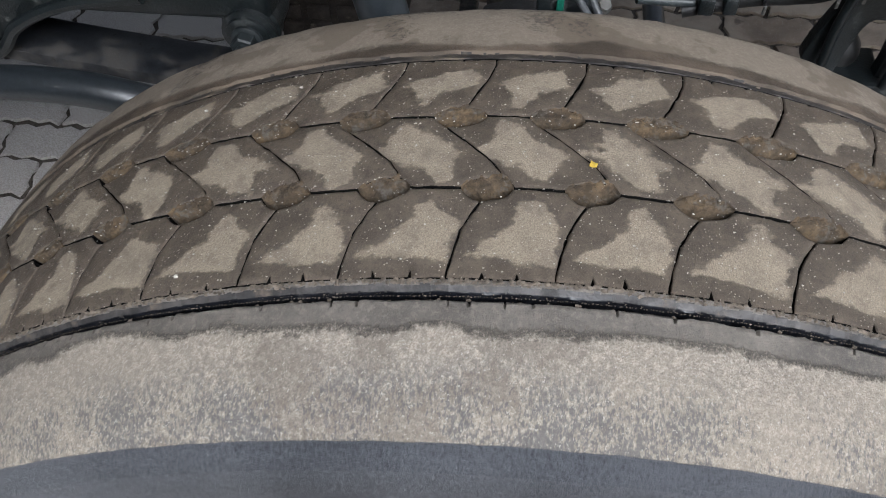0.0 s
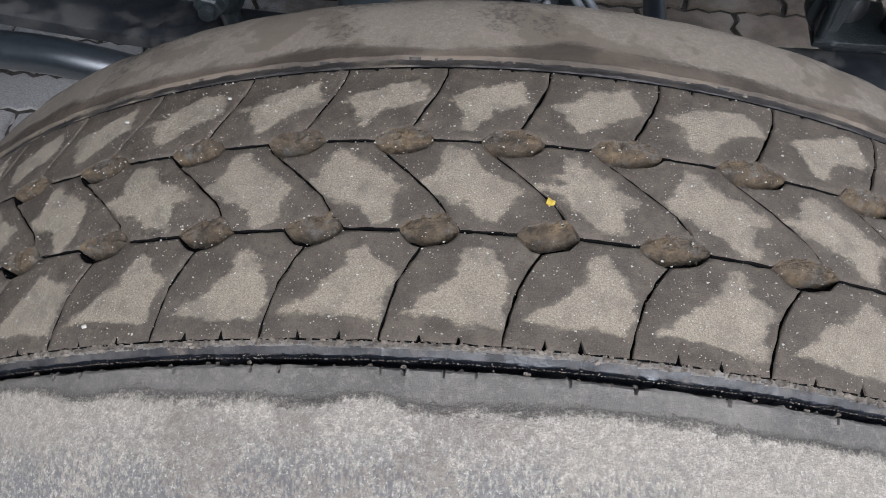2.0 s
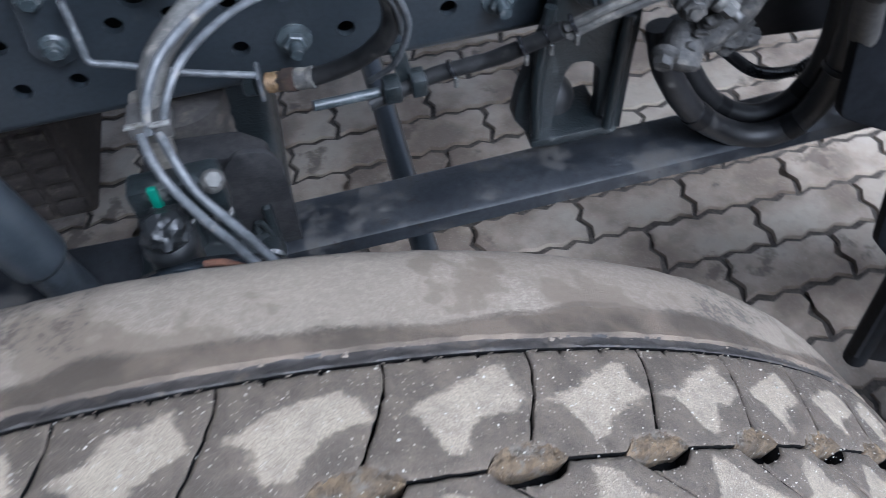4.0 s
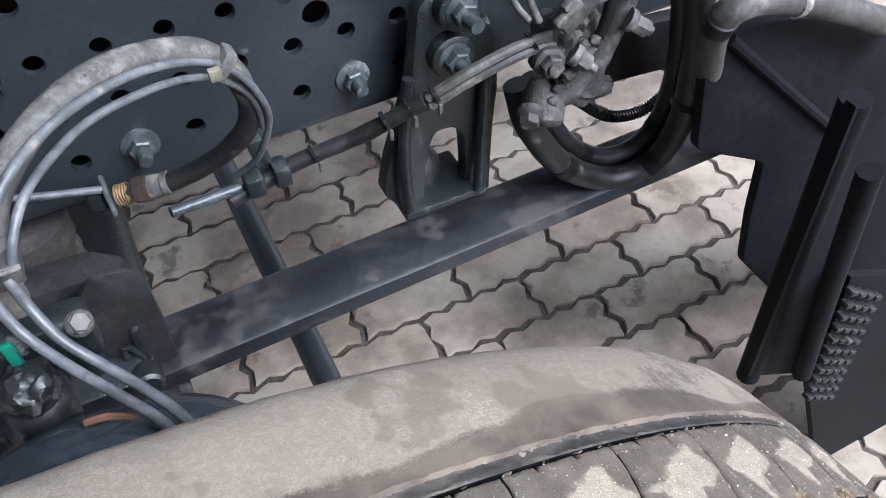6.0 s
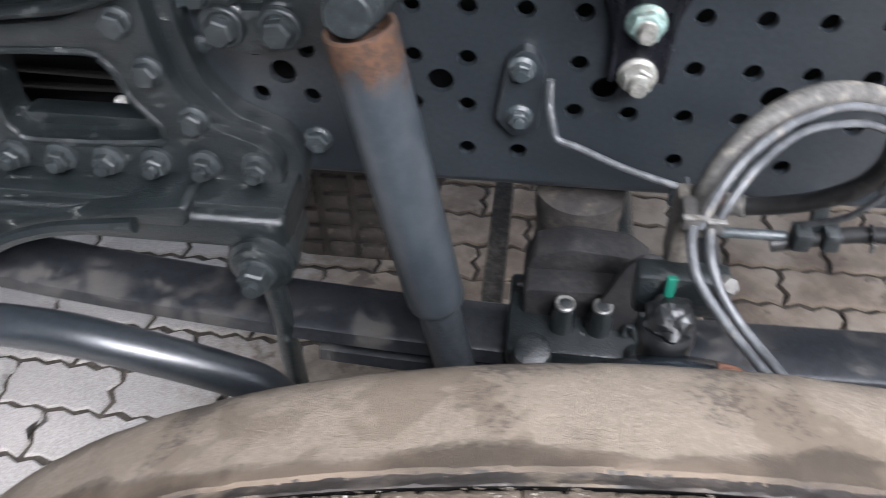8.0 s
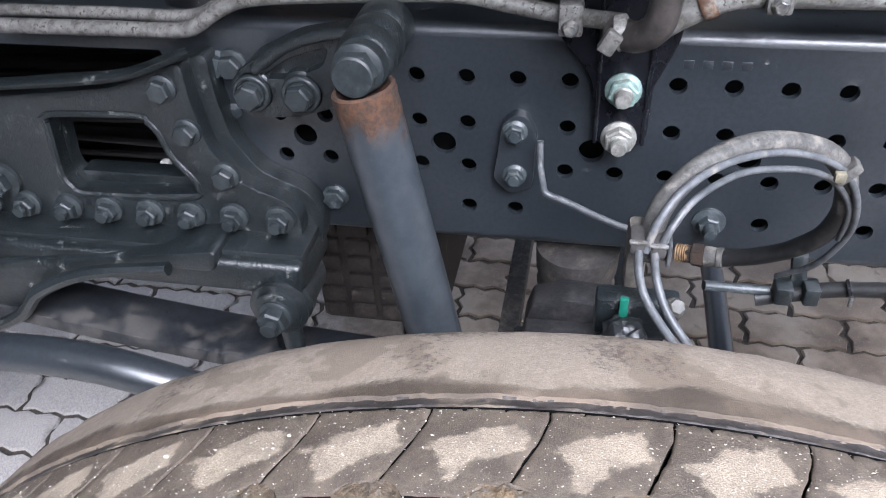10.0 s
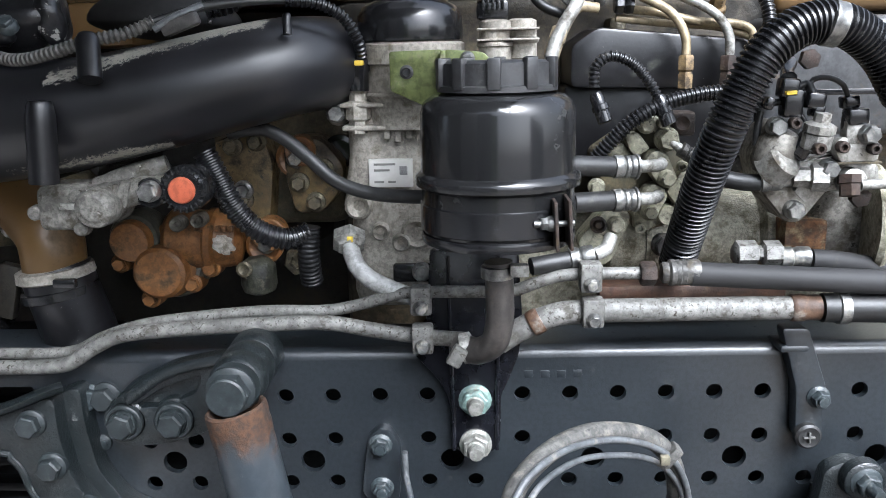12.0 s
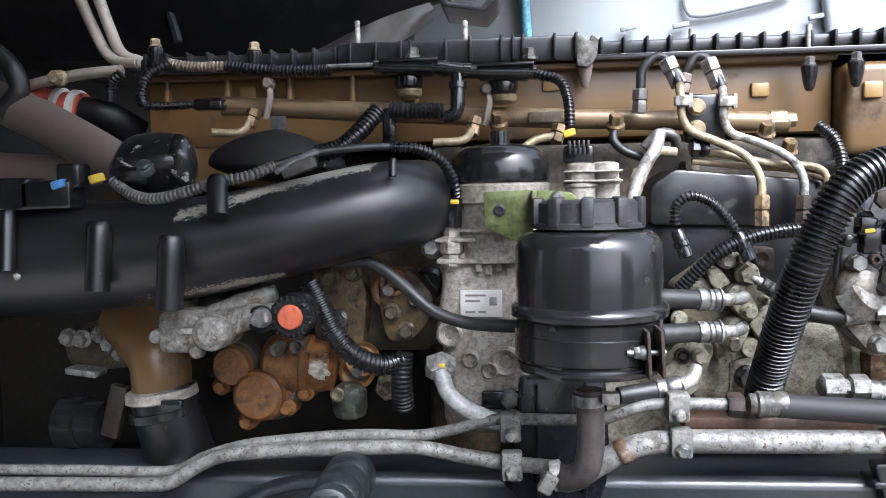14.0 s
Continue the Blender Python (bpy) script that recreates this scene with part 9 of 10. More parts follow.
tee = part("tee", lathe(fresh(), (-0.131, 1.132, 1.334), (1, 0, -0.14), [(0, 0.007), (0.001, 0.0095), (0.010, 0.0095), (0.011, 0.0085), (0.028, 0.0085), (0.029, 0.0095), (0.038, 0.0095), (0.039, 0.007)], 18), black_plastic, har)
part("branch", sweep(fresh(), [(-0.110, 1.132, 1.328), (-0.110, 1.129, 1.310), (-0.110, 1.127, 1.292), (-0.113, 1.126, 1.279), (-0.127, 1.126, 1.275)], [0.0078, 0.0088, 0.0088, 0.0085, 0.0065], n=16), black_plastic, tee)
part("branch_collar", lathe(fresh(), (-0.110, 1.130, 1.317), (0, -0.1, -1), [(0, 0.0088), (0.001, 0.0108), (0.008, 0.0108), (0.009, 0.0088)], 18), black_plastic, tee)
part("wire", sweep(fresh(), [(-0.265, 1.13, 1.34), (-0.224, 1.13, 1.34), (-0.183, 1.13, 1.34)], 0.003, n=8), grey_cable, har)
for p in ((-0.194, 1.14, 1.267),):
    part("post", block(fresh(), tuple(Vector(p) - Vector((0.008, 0.008, 0.022))), tuple(Vector(p) + Vector((0.008, 0.008, 0.022))), 0.003), black_plastic, har)
c = Vector((-0.319, 1.1, 1.271))
single("grey_tab", block(fresh(), tuple(c - Vector((0.009, 0.002, 0.009))), tuple(c + Vector((0.009, 0.002, 0.009))), 0.001), grey_cable, "pale grey plastic tab above the intake elbow", "tab")

# ---- control box, valve block and pumps on the right ----
case_grey = surface("case_grey", (0.030, 0.031, 0.033), (0.055, 0.055, 0.056), 9, (0.32, 0.5), dust=((0.08, 0.06, 0.038), 0.16, 20), bump=0.08)
box = thing("control_box", (0.203, 1.13, 1.141), "dull black metal control box behind the pipes", "control box")
bxo = [(0.11, 1.11, 1.144), (0.11, 1.11, 1.189), (0.138, 1.11, 1.208), (0.303, 1.11, 1.192), (0.304, 1.11, 1.14)]
part("case", plate(fresh(), rounded2d([(p[0], p[2]) for p in bxo], 0.008), 1.11, 1.2, (), 0.004), intake_black, box)
part("foot", block(fresh(), ((0.105, 1.12, 1.143)[0], 1.13, (0.105, 1.12, 1.064)[2]), ((0.32, 1.12, 1.14)[0], 1.2, (0.105, 1.12, 1.146)[2]), 0.006), intake_black, box)
part("rear_case", block(fresh(), (0.322, 1.125, 1.085), (0.62, 1.2, 1.215), 0.012, segments=3), case_grey, box, "grey rear end of the box")
vb = thing("valve_block", (0.168, 1.06, 0.996), "pale oily cast valve block with hose fittings", "valve block")
sage_cast = surface("sage_cast", (0.215, 0.205, 0.145), (0.34, 0.325, 0.245), 14, (0.4, 0.62), metal=0.15, dust=((0.035, 0.030, 0.020), 0.30, 40), bump=0.22, bscale=420, chips=((0.03, 0.026, 0.02), 0.0, 150))
vo = [(0.13, 1.06, 1.077), (0.161, 1.06, 1.098), (0.177, 1.06, 1.113), (0.206, 1.06, 1.112), (0.221, 1.06, 1.084), (0.236, 1.06, 1.059), (0.215, 1.06, 1.003), (0.175, 1.06, 0.992), (0.168, 1.06, 1.014), (0.137, 1.06, 1.042)]
part("body", plate(fresh(), rounded2d([(p[0], p[2]) for p in vo], 0.008), 1.056, 1.12, (), 0.004), olive_block, vb)


def stadium(name, p0, p1, r0, r1, depth, material, parent, chamfer=0.0015):
    """A flange with two round ends, lying against the engine."""
    a, b = Vector((p0[0], p0[2])), Vector((p1[0], p1[2]))
    u = math.atan2(b.y - a.y, b.x - a.x)
    out = [(a.x + r0 * math.cos(u + math.pi * (0.5 + k / 12)), a.y + r0 * math.sin(u + math.pi * (0.5 + k / 12))) for k in range(13)]
    out += [(b.x + r1 * math.cos(u + math.pi * (k / 12 - 0.5)), b.y + r1 * math.sin(u + math.pi * (k / 12 - 0.5))) for k in range(13)]
    return part(name, plate(fresh(), out, p0[1], p0[1] + depth, (), chamfer), material, parent)


def socket_screw(p, r, material, parent):
    part("screw", lathe(fresh(), p, (0, -1, 0), [(-0.004, r), (0.004, r), (0.005, r * 0.85), (0.005, r * 0.5), (0.001, r * 0.45), (0.001, 0.0002)], 16), material, parent)


for qs, y_ in ((((0.156, 1.04, 1.099), (0.17, 1.04, 1.102), (0.183, 1.04, 1.085), (0.169, 1.04, 1.077), (0.162, 1.04, 1.083)), 1.038), (((0.139, 1.05, 1.08), (0.157, 1.05, 1.09), (0.168, 1.05, 1.076), (0.145, 1.05, 1.075)), 1.047), (((0.2, 1.045, 1.041), (0.212, 1.045, 1.055), (0.227, 1.045, 1.044), (0.213, 1.045, 1.024)), 1.036), (((0.211, 1.048, 1.052), (0.218, 1.048, 1.063), (0.23, 1.048, 1.056), (0.224, 1.048, 1.043)), 1.044), (((0.169, 1.05, 1.018), (0.184, 1.05, 1.024), (0.21, 1.05, 1.011), (0.179, 1.05, 0.995), (0.172, 1.05, 0.999)), 1.046)):
    part("pad", plate(fresh(), rounded2d([(p[0], p[2]) for p in qs], 0.003), y_, 1.06, (), 0.002), sage_cast, vb)
stadium("flange", (0.189, 1.03, 1.072), (0.199, 1.03, 1.055), 0.0118, 0.0100, 0.03, sage_cast, vb)
stadium("flange", (0.188, 1.03, 1.037), (0.182, 1.03, 1.022), 0.0118, 0.0098, 0.03, sage_cast, vb)
part("disc", lathe(fresh(), (0.204, 1.06, 1.015), (0, -1, 0), [(0, 0.0108), (0.02, 0.0105), (0.0215, 0.0095)], 24), sage_cast, vb)
stadium("bolt_ear", (0.179, 1.042, 1.109), (0.196, 1.042, 1.109), 0.0085, 0.0075, 0.03, sage_cast, vb)
stadium("hose_plate", (0.148, 1.025, 1.015), (0.132, 1.025, 0.981), 0.0135, 0.0145, 0.03, sage_cast, vb)
stadium("hose_plate", (0.142, 1.026, 1.017), (0.122, 1.026, 0.99), 0.010, 0.012, 0.03, sage_cast, vb)
bolts(vb, [(0.198, 1.026, 1.056), (0.182, 1.026, 1.022), (0.147, 1.021, 1.01)], sage_cast, af=0.0125, flange=0.0088, height=0.007)
bolts(vb, [(0.178, 1.038, 1.109), (0.217, 1.046, 1.021), (0.131, 1.05, 1.045)], sage_cast, af=0.012, flange=0.009, height=0.006)
for p in ((0.193, 1.036, 1.111), (0.217, 1.042, 1.066), (0.175, 1.04, 1.002)):
    socket_screw(p, 0.0055, sage_cast, vb)
part("rusty_recess", lathe(fresh(), (0.129, 1.022, 1.01), (0, -1, 0), [(-0.004, 0.0085), (0.002, 0.0085), (0.0025, 0.0065), (-0.001, 0.005), (0.0015, 0.003)], 18), rusty, vb)
part("banjo", hexbolt(fresh(), (0.198, 1.035, 1.095), 0.0185, 0.0125, 0.012), sage_cast, vb)
part("rusty_plug", block(fresh(), tuple(Vector((0.217, 1.05, 1.109)) - Vector((0.0125, 0.006, 0.0125))), tuple(Vector((0.217, 1.05, 1.109)) + Vector((0.0125, 0.02, 0.0125))), 0.004), rusty, vb, "rusty square plug")
part("rusty_plug", lathe(fresh(), (0.215, 1.044, 1.11), (0, -1, 0), [(0, 0.009), (0.003, 0.009), (0.004, 0.007), (0.002, 0.004), (0.002, 0.0004)], 18), rusty, vb)
part("small_pipe", sweep(fresh(), [(0.2, 1.025, 1.092), (0.207, 1.022, 1.088), (0.212, 1.02, 1.084)], 0.0048, n=10), aluminium, vb)
part("small_crimp", lathe(fresh(), (0.208, 1.02, 1.087), Vector((0.226, 1.02, 1.075)) - Vector((0.208, 1.02, 1.087)), [(0, 0.005), (0.001, 0.0078), (0.006, 0.0078), (0.0075, 0.0066), (0.009, 0.0078), (0.016, 0.0078), (0.0175, 0.0068), (0.019, 0.0078), (0.026, 0.0078), (0.027, 0.006)], 16), union_grey, vb)
for y_ in (530, 587):
    hz2 = thing("fuel_hose", (0.12, 1, 1.056), "short black hose with crimped steel end", "hose", "hoses at the reservoir")
    px = {530: ((0.092, 0.97, 1.079), (0.135, 0.985, 1.075), (0.162, 0.99, 1.074), (0.181, 0.995, 1.074)), 587: ((0.095, 0.97, 1.043), (0.135, 0.985, 1.042), (0.163, 0.99, 1.042), (0.179, 0.995, 1.042))}[y_]
    part("hose", sweep(fresh(), [px[0], px[1]], 0.0098, n=16), black_rubber, hz2)
    part("crimp", lathe(fresh(), px[1], Vector(px[2]) - Vector(px[1]), [(0, 0.0095), (0.001, 0.0112), (0.0085, 0.0112), (0.0105, 0.0098), (0.012, 0.0110), (0.015, 0.0110), (0.0162, 0.0098), (0.0175, 0.0108), (0.0215, 0.0108), (0.0225, 0.0125), (0.0245, 0.0125), (0.0255, 0.0078), (0.028, 0.0075)], 18), zinc, hz2)
    part("tip", sweep(fresh(), [px[2], px[3], Vector(px[3]) + Vector((0.006, 0.012, 0))], 0.0062, n=12), aluminium, hz2)
hz3 = thing("fuel_hose", (0.105, 0.98, 0.985), "black hose with steel crimp under the reservoir", "hose", "hoses at the reservoir")
part("hose", sweep(fresh(), [(0.056, 0.97, 0.981), (0.076, 0.975, 0.983), (0.097, 0.98, 0.985)], 0.0090, n=14), black_rubber, hz3)
part("crimp", lathe(fresh(), (0.094, 0.98, 0.985), (1, 0.1, 0.15), [(0, 0.0095), (0.001, 0.0108), (0.009, 0.0108), (0.011, 0.009), (0.014, 0.0105), (0.024, 0.0105)], 18), zinc, hz3)
part("tip", sweep(fresh(), [(0.12, 0.985, 0.988), (0.132, 0.99, 0.993), (0.138, 1, 1.003)], 0.0068, n=12), aluminium, hz3)
gearp = thing("gear_pump", (0.203, 1.1, 0.955), "oily pale cast pump body on the engine", "pump")
part("body", lathe(fresh(), (0.153, 1.12, 0.98), (1, 0, 0), [(0, 0.048), (0.01, 0.05), (0.07, 0.050), (0.075, 0.055), (0.085, 0.055), (0.09, 0.048), (0.16, 0.048), (0.165, 0.058), (0.18, 0.058), (0.2, 0.05)], 30), pale_cast, gearp)
for k in range(5):
    p = Vector((0.153, 1.12, 0.98)) + Vector((0.078, -0.046 * math.cos(0.5 * k - 1.0), 0.050 * math.sin(0.5 * k - 1.0)))
    part("flange_bolt", hexbolt(fresh(), p, 0.012, 0.009, 0.008, (-1, 0, 0)), union_grey, gearp)
part("drain_plug", hexbolt(fresh(), (0.207, 1.068, 0.977), 0.018, 0.013, 0.010), union_grey, gearp)
part("seam", lathe(fresh(), (0.189, 1.12, 0.98), (1, 0, 0), [(0, 0.048), (0.001, 0.0525), (0.006, 0.0525), (0.007, 0.048)], 30), pale_cast, gearp)
fp = thing("fuel_pump", (0.339, 1.02, 1.01), "bright cast fuel pump with black electric plugs", "pump")
bright_alu = surface("bright_alu", (0.23, 0.222, 0.20), (0.40, 0.388, 0.36), 26, (0.3, 0.5), metal=0.5, dust=((0.06, 0.05, 0.035), 0.28, 46), bump=0.16, bscale=500, chips=((0.035, 0.030, 0.024), -0.02, 55))
stained_alu = surface("stained_alu", (0.12, 0.11, 0.095), (0.27, 0.255, 0.225), 30, (0.32, 0.58), metal=0.5, dust=((0.05, 0.040, 0.026), 0.38, 40), bump=0.25, bscale=400, chips=((0.025, 0.021, 0.016), 0.0, 60))
fo = [(0.285, 1, 1.045), (0.276, 1, 1.078), (0.287, 1, 1.108), (0.3, 1, 1.115), (0.331, 1, 1.076), (0.358, 1, 1.075), (0.363, 1, 1.05), (0.344, 1, 1.042), (0.328, 1, 1.016), (0.311, 1, 1.013)]
part("body", plate(fresh(), rounded2d([(p[0], p[2]) for p in fo], 0.008), 1.0, 1.05, (), 0.004), stained_alu, fp)
part("dome", lathe(fresh(), (0.289, 0.997, 1.069), (0.25, -0.15, 1), [(-0.004, 0.018), (0.006, 0.021), (0.026, 0.020), (0.037, 0.016), (0.040, 0.006)], 26), stained_alu, fp)
part("shoulder", lathe(fresh(), (0.296, 0.985, 1.078), (0.5, -0.6, 0.6), [(-0.016, 0.020), (0.004, 0.019), (0.008, 0.015), (0.009, 0.004)], 24), bright_alu, fp)
stadium("flange", (0.314, 0.992, 1.028), (0.291, 0.992, 1.053), 0.0125, 0.011, 0.014, stained_alu, fp)
stadium("flange", (0.315, 0.993, 1.028), (0.337, 0.993, 1.058), 0.0125, 0.013, 0.014, bright_alu, fp)
bk = [(0.308, 0.985, 1.079), (0.323, 0.985, 1.083), (0.351, 0.985, 1.075), (0.357, 0.985, 1.083), (0.389, 0.985, 1.072), (0.392, 0.985, 1.047), (0.348, 0.985, 1.047), (0.326, 0.985, 1.048), (0.312, 0.985, 1.057)]
part("block", plate(fresh(), rounded2d([(p[0], p[2]) for p in bk], 0.006), 0.985, 1.04, (), 0.004), bright_alu, fp)
for y_, z_ in ((285, 0.0008), (291, 0.0008)):
    part("lip", block(fresh(), tuple(Vector((0.332, 0.983, 1.08)) + Vector((-0.03, 0, (288 - y_) * 0.0006 - z_))), tuple(Vector((0.332, 0.983, 1.08)) + Vector((0.024, 0.01, (288 - y_) * 0.0006 + z_))), 0.0004, (0, -12, 0)), bright_alu, fp)
part("solenoid", lathe(fresh(), (0.32, 0.972, 1.09), (0.1, -0.15, 1), [(0, 0.0125), (0.001, 0.0135), (0.014, 0.0135), (0.015, 0.0125), (0.016, 0.0145), (0.023, 0.0145), (0.0245, 0.012), (0.026, 0.008), (0.034, 0.0075)], 8), bright_alu, fp)
part("saddle", block(fresh(), tuple(Vector((0.315, 0.98, 1.094)) - Vector((0.010, 0.004, 0.016))), tuple(Vector((0.315, 0.98, 1.094)) + Vector((0.008, 0.012, 0.014))), 0.004, (0, 35, 0), segments=3), black_plastic, fp)
so = [(0.337, 0.97, 1.092), (0.342, 0.97, 1.1), (0.374, 0.97, 1.101), (0.381, 0.97, 1.091), (0.379, 0.97, 1.077), (0.344, 0.97, 1.077)]
part("solenoid", plate(fresh(), rounded2d([(p[0], p[2]) for p in so], 0.004), 0.97, 1.0, (), 0.002), bright_alu, fp)
part("seal", block(fresh(), tuple(Vector((0.361, 0.971, 1.076)) - Vector((0.019, 0, 0.0012))), tuple(Vector((0.361, 0.971, 1.076)) + Vector((0.022, 0.02, 0.0012))), 0.0005), olive_block, fp)
part("solenoid_neck", block(fresh(), tuple(Vector((0.358, 0.978, 1.105)) - Vector((0.0105, 0.008, 0.013))), tuple(Vector((0.358, 0.978, 1.105)) + Vector((0.0105, 0.008, 0.011))), 0.002), bright_alu, fp)
for p, w, h, turn in (((0.319, 0.98, 1.134), 0.0085, 0.0075, 8), ((0.357, 0.976, 1.119), 0.0095, 0.0075, -4), ((0.322, 0.98, 1.125), 0.0055, 0.006, 8), ((0.3, 0.985, 1.132), 0.009, 0.013, 0), ((0.296, 0.985, 1.146), 0.0085, 0.009, 4), ((0.28, 0.99, 1.132), 0.0045, 0.006, 20), ((0.354, 0.985, 1.132), 0.007, 0.006, -10)):
    part("plug", block(fresh(), tuple(Vector(p) - Vector((w, 0.009, h))), tuple(Vector(p) + Vector((w, 0.009, h))), 0.0025, (0, turn, 0)), black_plastic, fp)
part("plug_neck", sweep(fresh(), [(0.298, 0.99, 1.154), (0.3, 1, 1.16), (0.306, 1.01, 1.169)], [0.008, 0.006, 0.007], n=10), black_plastic, fp)
part("clip", block(fresh(), tuple(Vector((0.295, 0.974, 1.142)) - Vector((0.0048, 0.003, 0.0018))), tuple(Vector((0.295, 0.974, 1.142)) + Vector((0.0048, 0.003, 0.0018))), 0.0006, (0, -6, 0)), yellow_clip, fp, "yellow locking clip")
for pts, r_ in (([(0.313, 0.985, 1.143), (0.319, 0.985, 1.153), (0.331, 0.98, 1.155), (0.345, 0.98, 1.148), (0.353, 0.985, 1.134)], 0.0026), ([(0.301, 0.985, 1.143), (0.313, 0.985, 1.15), (0.317, 0.98, 1.142), (0.318, 0.98, 1.135)], 0.0035), ([(0.278, 1, 1.124), (0.276, 1, 1.111), (0.275, 1, 1.091)], 0.0035), ([(0.282, 0.99, 1.131), (0.292, 0.99, 1.133), (0.301, 0.99, 1.135)], 0.0032), ([(0.356, 0.985, 1.098), (0.35, 0.98, 1.112), (0.354, 0.985, 1.128)], 0.0042), ([(0.308, 0.985, 1.127), (0.31, 0.982, 1.12), (0.317, 0.98, 1.11)], 0.002)):
    part("lead", sweep(fresh(), pts, r_, n=10), black_rubber, fp)
part("rail", block(fresh(), tuple(Vector((0.372, 1.03, 1.139)) - Vector((0.05, 0.006, 0.003))), tuple(Vector((0.372, 1.03, 1.139)) + Vector((0.05, 0.006, 0.003))), 0.001), black_plastic, fp)
part("union", lathe(fresh(), (0.312, 0.985, 1.062), (1, -0.25, 0), [(-0.004, 0.010), (0.010, 0.010), (0.012, 0.014), (0.026, 0.014), (0.027, 0.011)], 6), bright_alu, fp)
part("delivery_union", lathe(fresh(), (0.355, 0.972, 1.059), (0, -0.25, -1), [(-0.006, 0.011), (0.002, 0.011), (0.003, 0.0095), (0.014, 0.0095), (0.015, 0.006)], 6), rusty, fp)
part("delivery_boss", lathe(fresh(), (0.36, 0.985, 1.058), (0, -1, 0), [(-0.01, 0.013), (0.012, 0.0125), (0.014, 0.009)], 20), bright_alu, fp)
part("delivery_pipe", sweep(fresh(), [(0.366, 0.972, 1.055), (0.39, 0.972, 1.056), (0.423, 0.975, 1.056)], 0.0048, n=12), aluminium, fp)
part("washer", lathe(fresh(), (0.313, 0.991, 1.028), (0, -1, 0), [(-0.002, 0.0105), (0.002, 0.0105), (0.0025, 0.008)], 20), stained_alu, fp)
bolts(fp, [(0.312, 0.988, 1.029), (0.337, 0.978, 1.07), (0.288, 0.985, 1.11), (0.367, 0.968, 1.103)], zinc, af=0.0145, flange=0.0095, height=0.008)
for p in ((0.343, 0.966, 1.092), (0.372, 0.966, 1.09), (0.317, 0.955, 1.092), (0.301, 0.975, 1.114)):
    socket_screw(p, 0.0056, rusty, fp)
fh = thing("fuel_hose", (0.273, 0.99, 1.057), "black hose clamped to the fuel pump", "hose", "hoses at the reservoir")
part("hose", sweep(fresh(), [(0.243, 1, 1.06), (0.264, 0.995, 1.056), (0.281, 0.99, 1.056)], 0.0085, n=14), black_rubber, fh)
part("crimp", lathe(fresh(), (0.277, 0.99, 1.057), (1, 0, 0.05), [(0, 0.0088), (0.001, 0.0102), (0.008, 0.0102), (0.010, 0.009), (0.013, 0.0102), (0.020, 0.0102), (0.022, 0.007), (0.03, 0.007)], 18), zinc, fh)
ledge_brown = surface("ledge_brown", (0.032, 0.016, 0.010), (0.075, 0.034, 0.019), 26, (0.5, 0.75), dust=((0.09, 0.06, 0.04), 0.2, 60), bump=0.3)
disc = thing("drive_housing", (0.395, 1.06, 0.969), "pale cast drive housing with rusty bracket", "housing")
part("housing", lathe(fresh(), (0.415, 1.08, 0.989), (0, -1, 0), [(0, 0.062), (0.02, 0.060), (0.03, 0.054), (0.034, 0.046), (0.036, 0.02)], 36), stained_alu, disc)
part("housing_ring", lathe(fresh(), (0.406, 1.045, 1.006), (1, -0.15, 0), [(0, 0.040), (0.001, 0.058), (0.007, 0.060), (0.012, 0.058), (0.014, 0.05), (0.04, 0.048)], 36), pale_cast, disc)
part("bracket", block(fresh(), ((0.326, 1.05, 0.985)[0], 1.04, (0.331, 1.05, 0.969)[2]), ((0.371, 1.05, 0.984)[0], 1.08, (0.328, 1.05, 1.007)[2]), 0.004), surface("flaking_rust", (0.05, 0.024, 0.010), (0.14, 0.062, 0.022), 60, (0.7, 0.9), dust=((0.24, 0.19, 0.11), 0.36, 34), bump=0.6, chips=((0.028, 0.016, 0.010), 0.02, 70)), disc, "rusty steel bracket")
part("ledge", block(fresh(), ((0.133, 1.04, 0.935)[0], 1.03, (0.148, 1.04, 0.926)[2]), ((0.329, 1.04, 0.931)[0], 1.12, (0.148, 1.04, 0.942)[2]), 0.003), ledge_brown, disc, "rust brown ledge")
for p in ((0.331, 1.03, 1.171), (0.378, 1, 1.039)):
    part("plug_screw", lathe(fresh(), p, (0, -1, 0), [(0, 0.010), (0.008, 0.010), (0.009, 0.007)], 6), rusty, disc)

# ---- upper left: charge hoses and tubes ----
ch = thing("charge_pipe", (-0.608, 1.15, 1.254), "brown charge air pipe with red clamped hose", "pipe")
part("pipe", sweep(fresh(), [(-0.822, 1.2, 1.353), (-0.686, 1.17, 1.305), (-0.589, 1.13, 1.263), (-0.49, 1.08, 1.215)], 0.027, n=22), brown_pipe, ch)
part("red_hose", sweep(fresh(), [(-0.721, 1.24, 1.324), (-0.681, 1.24, 1.313), (-0.632, 1.24, 1.306)], 0.026, n=20), red_silicone, ch, "red silicone hose")
part("inner_pipe", sweep(fresh(), [(-0.64, 1.24, 1.307), (-0.60, 1.245, 1.298), (-0.57, 1.27, 1.275)], 0.0225, n=18), flat_black, ch)
for p in ((-0.664, 1.238, 1.311), (-0.641, 1.238, 1.3075)):
    part("clamp", lathe(fresh(), p, (1, 0, -0.1), [(-0.005, 0.027), (-0.004, 0.0295), (0.004, 0.0295), (0.005, 0.027)], 26), steel_band, ch)
part("lower_pipe", sweep(fresh(), [(-0.814, 1.2, 1.239), (-0.673, 1.18, 1.228), (-0.567, 1.14, 1.224)], 0.02, n=18), brown_pipe, ch)
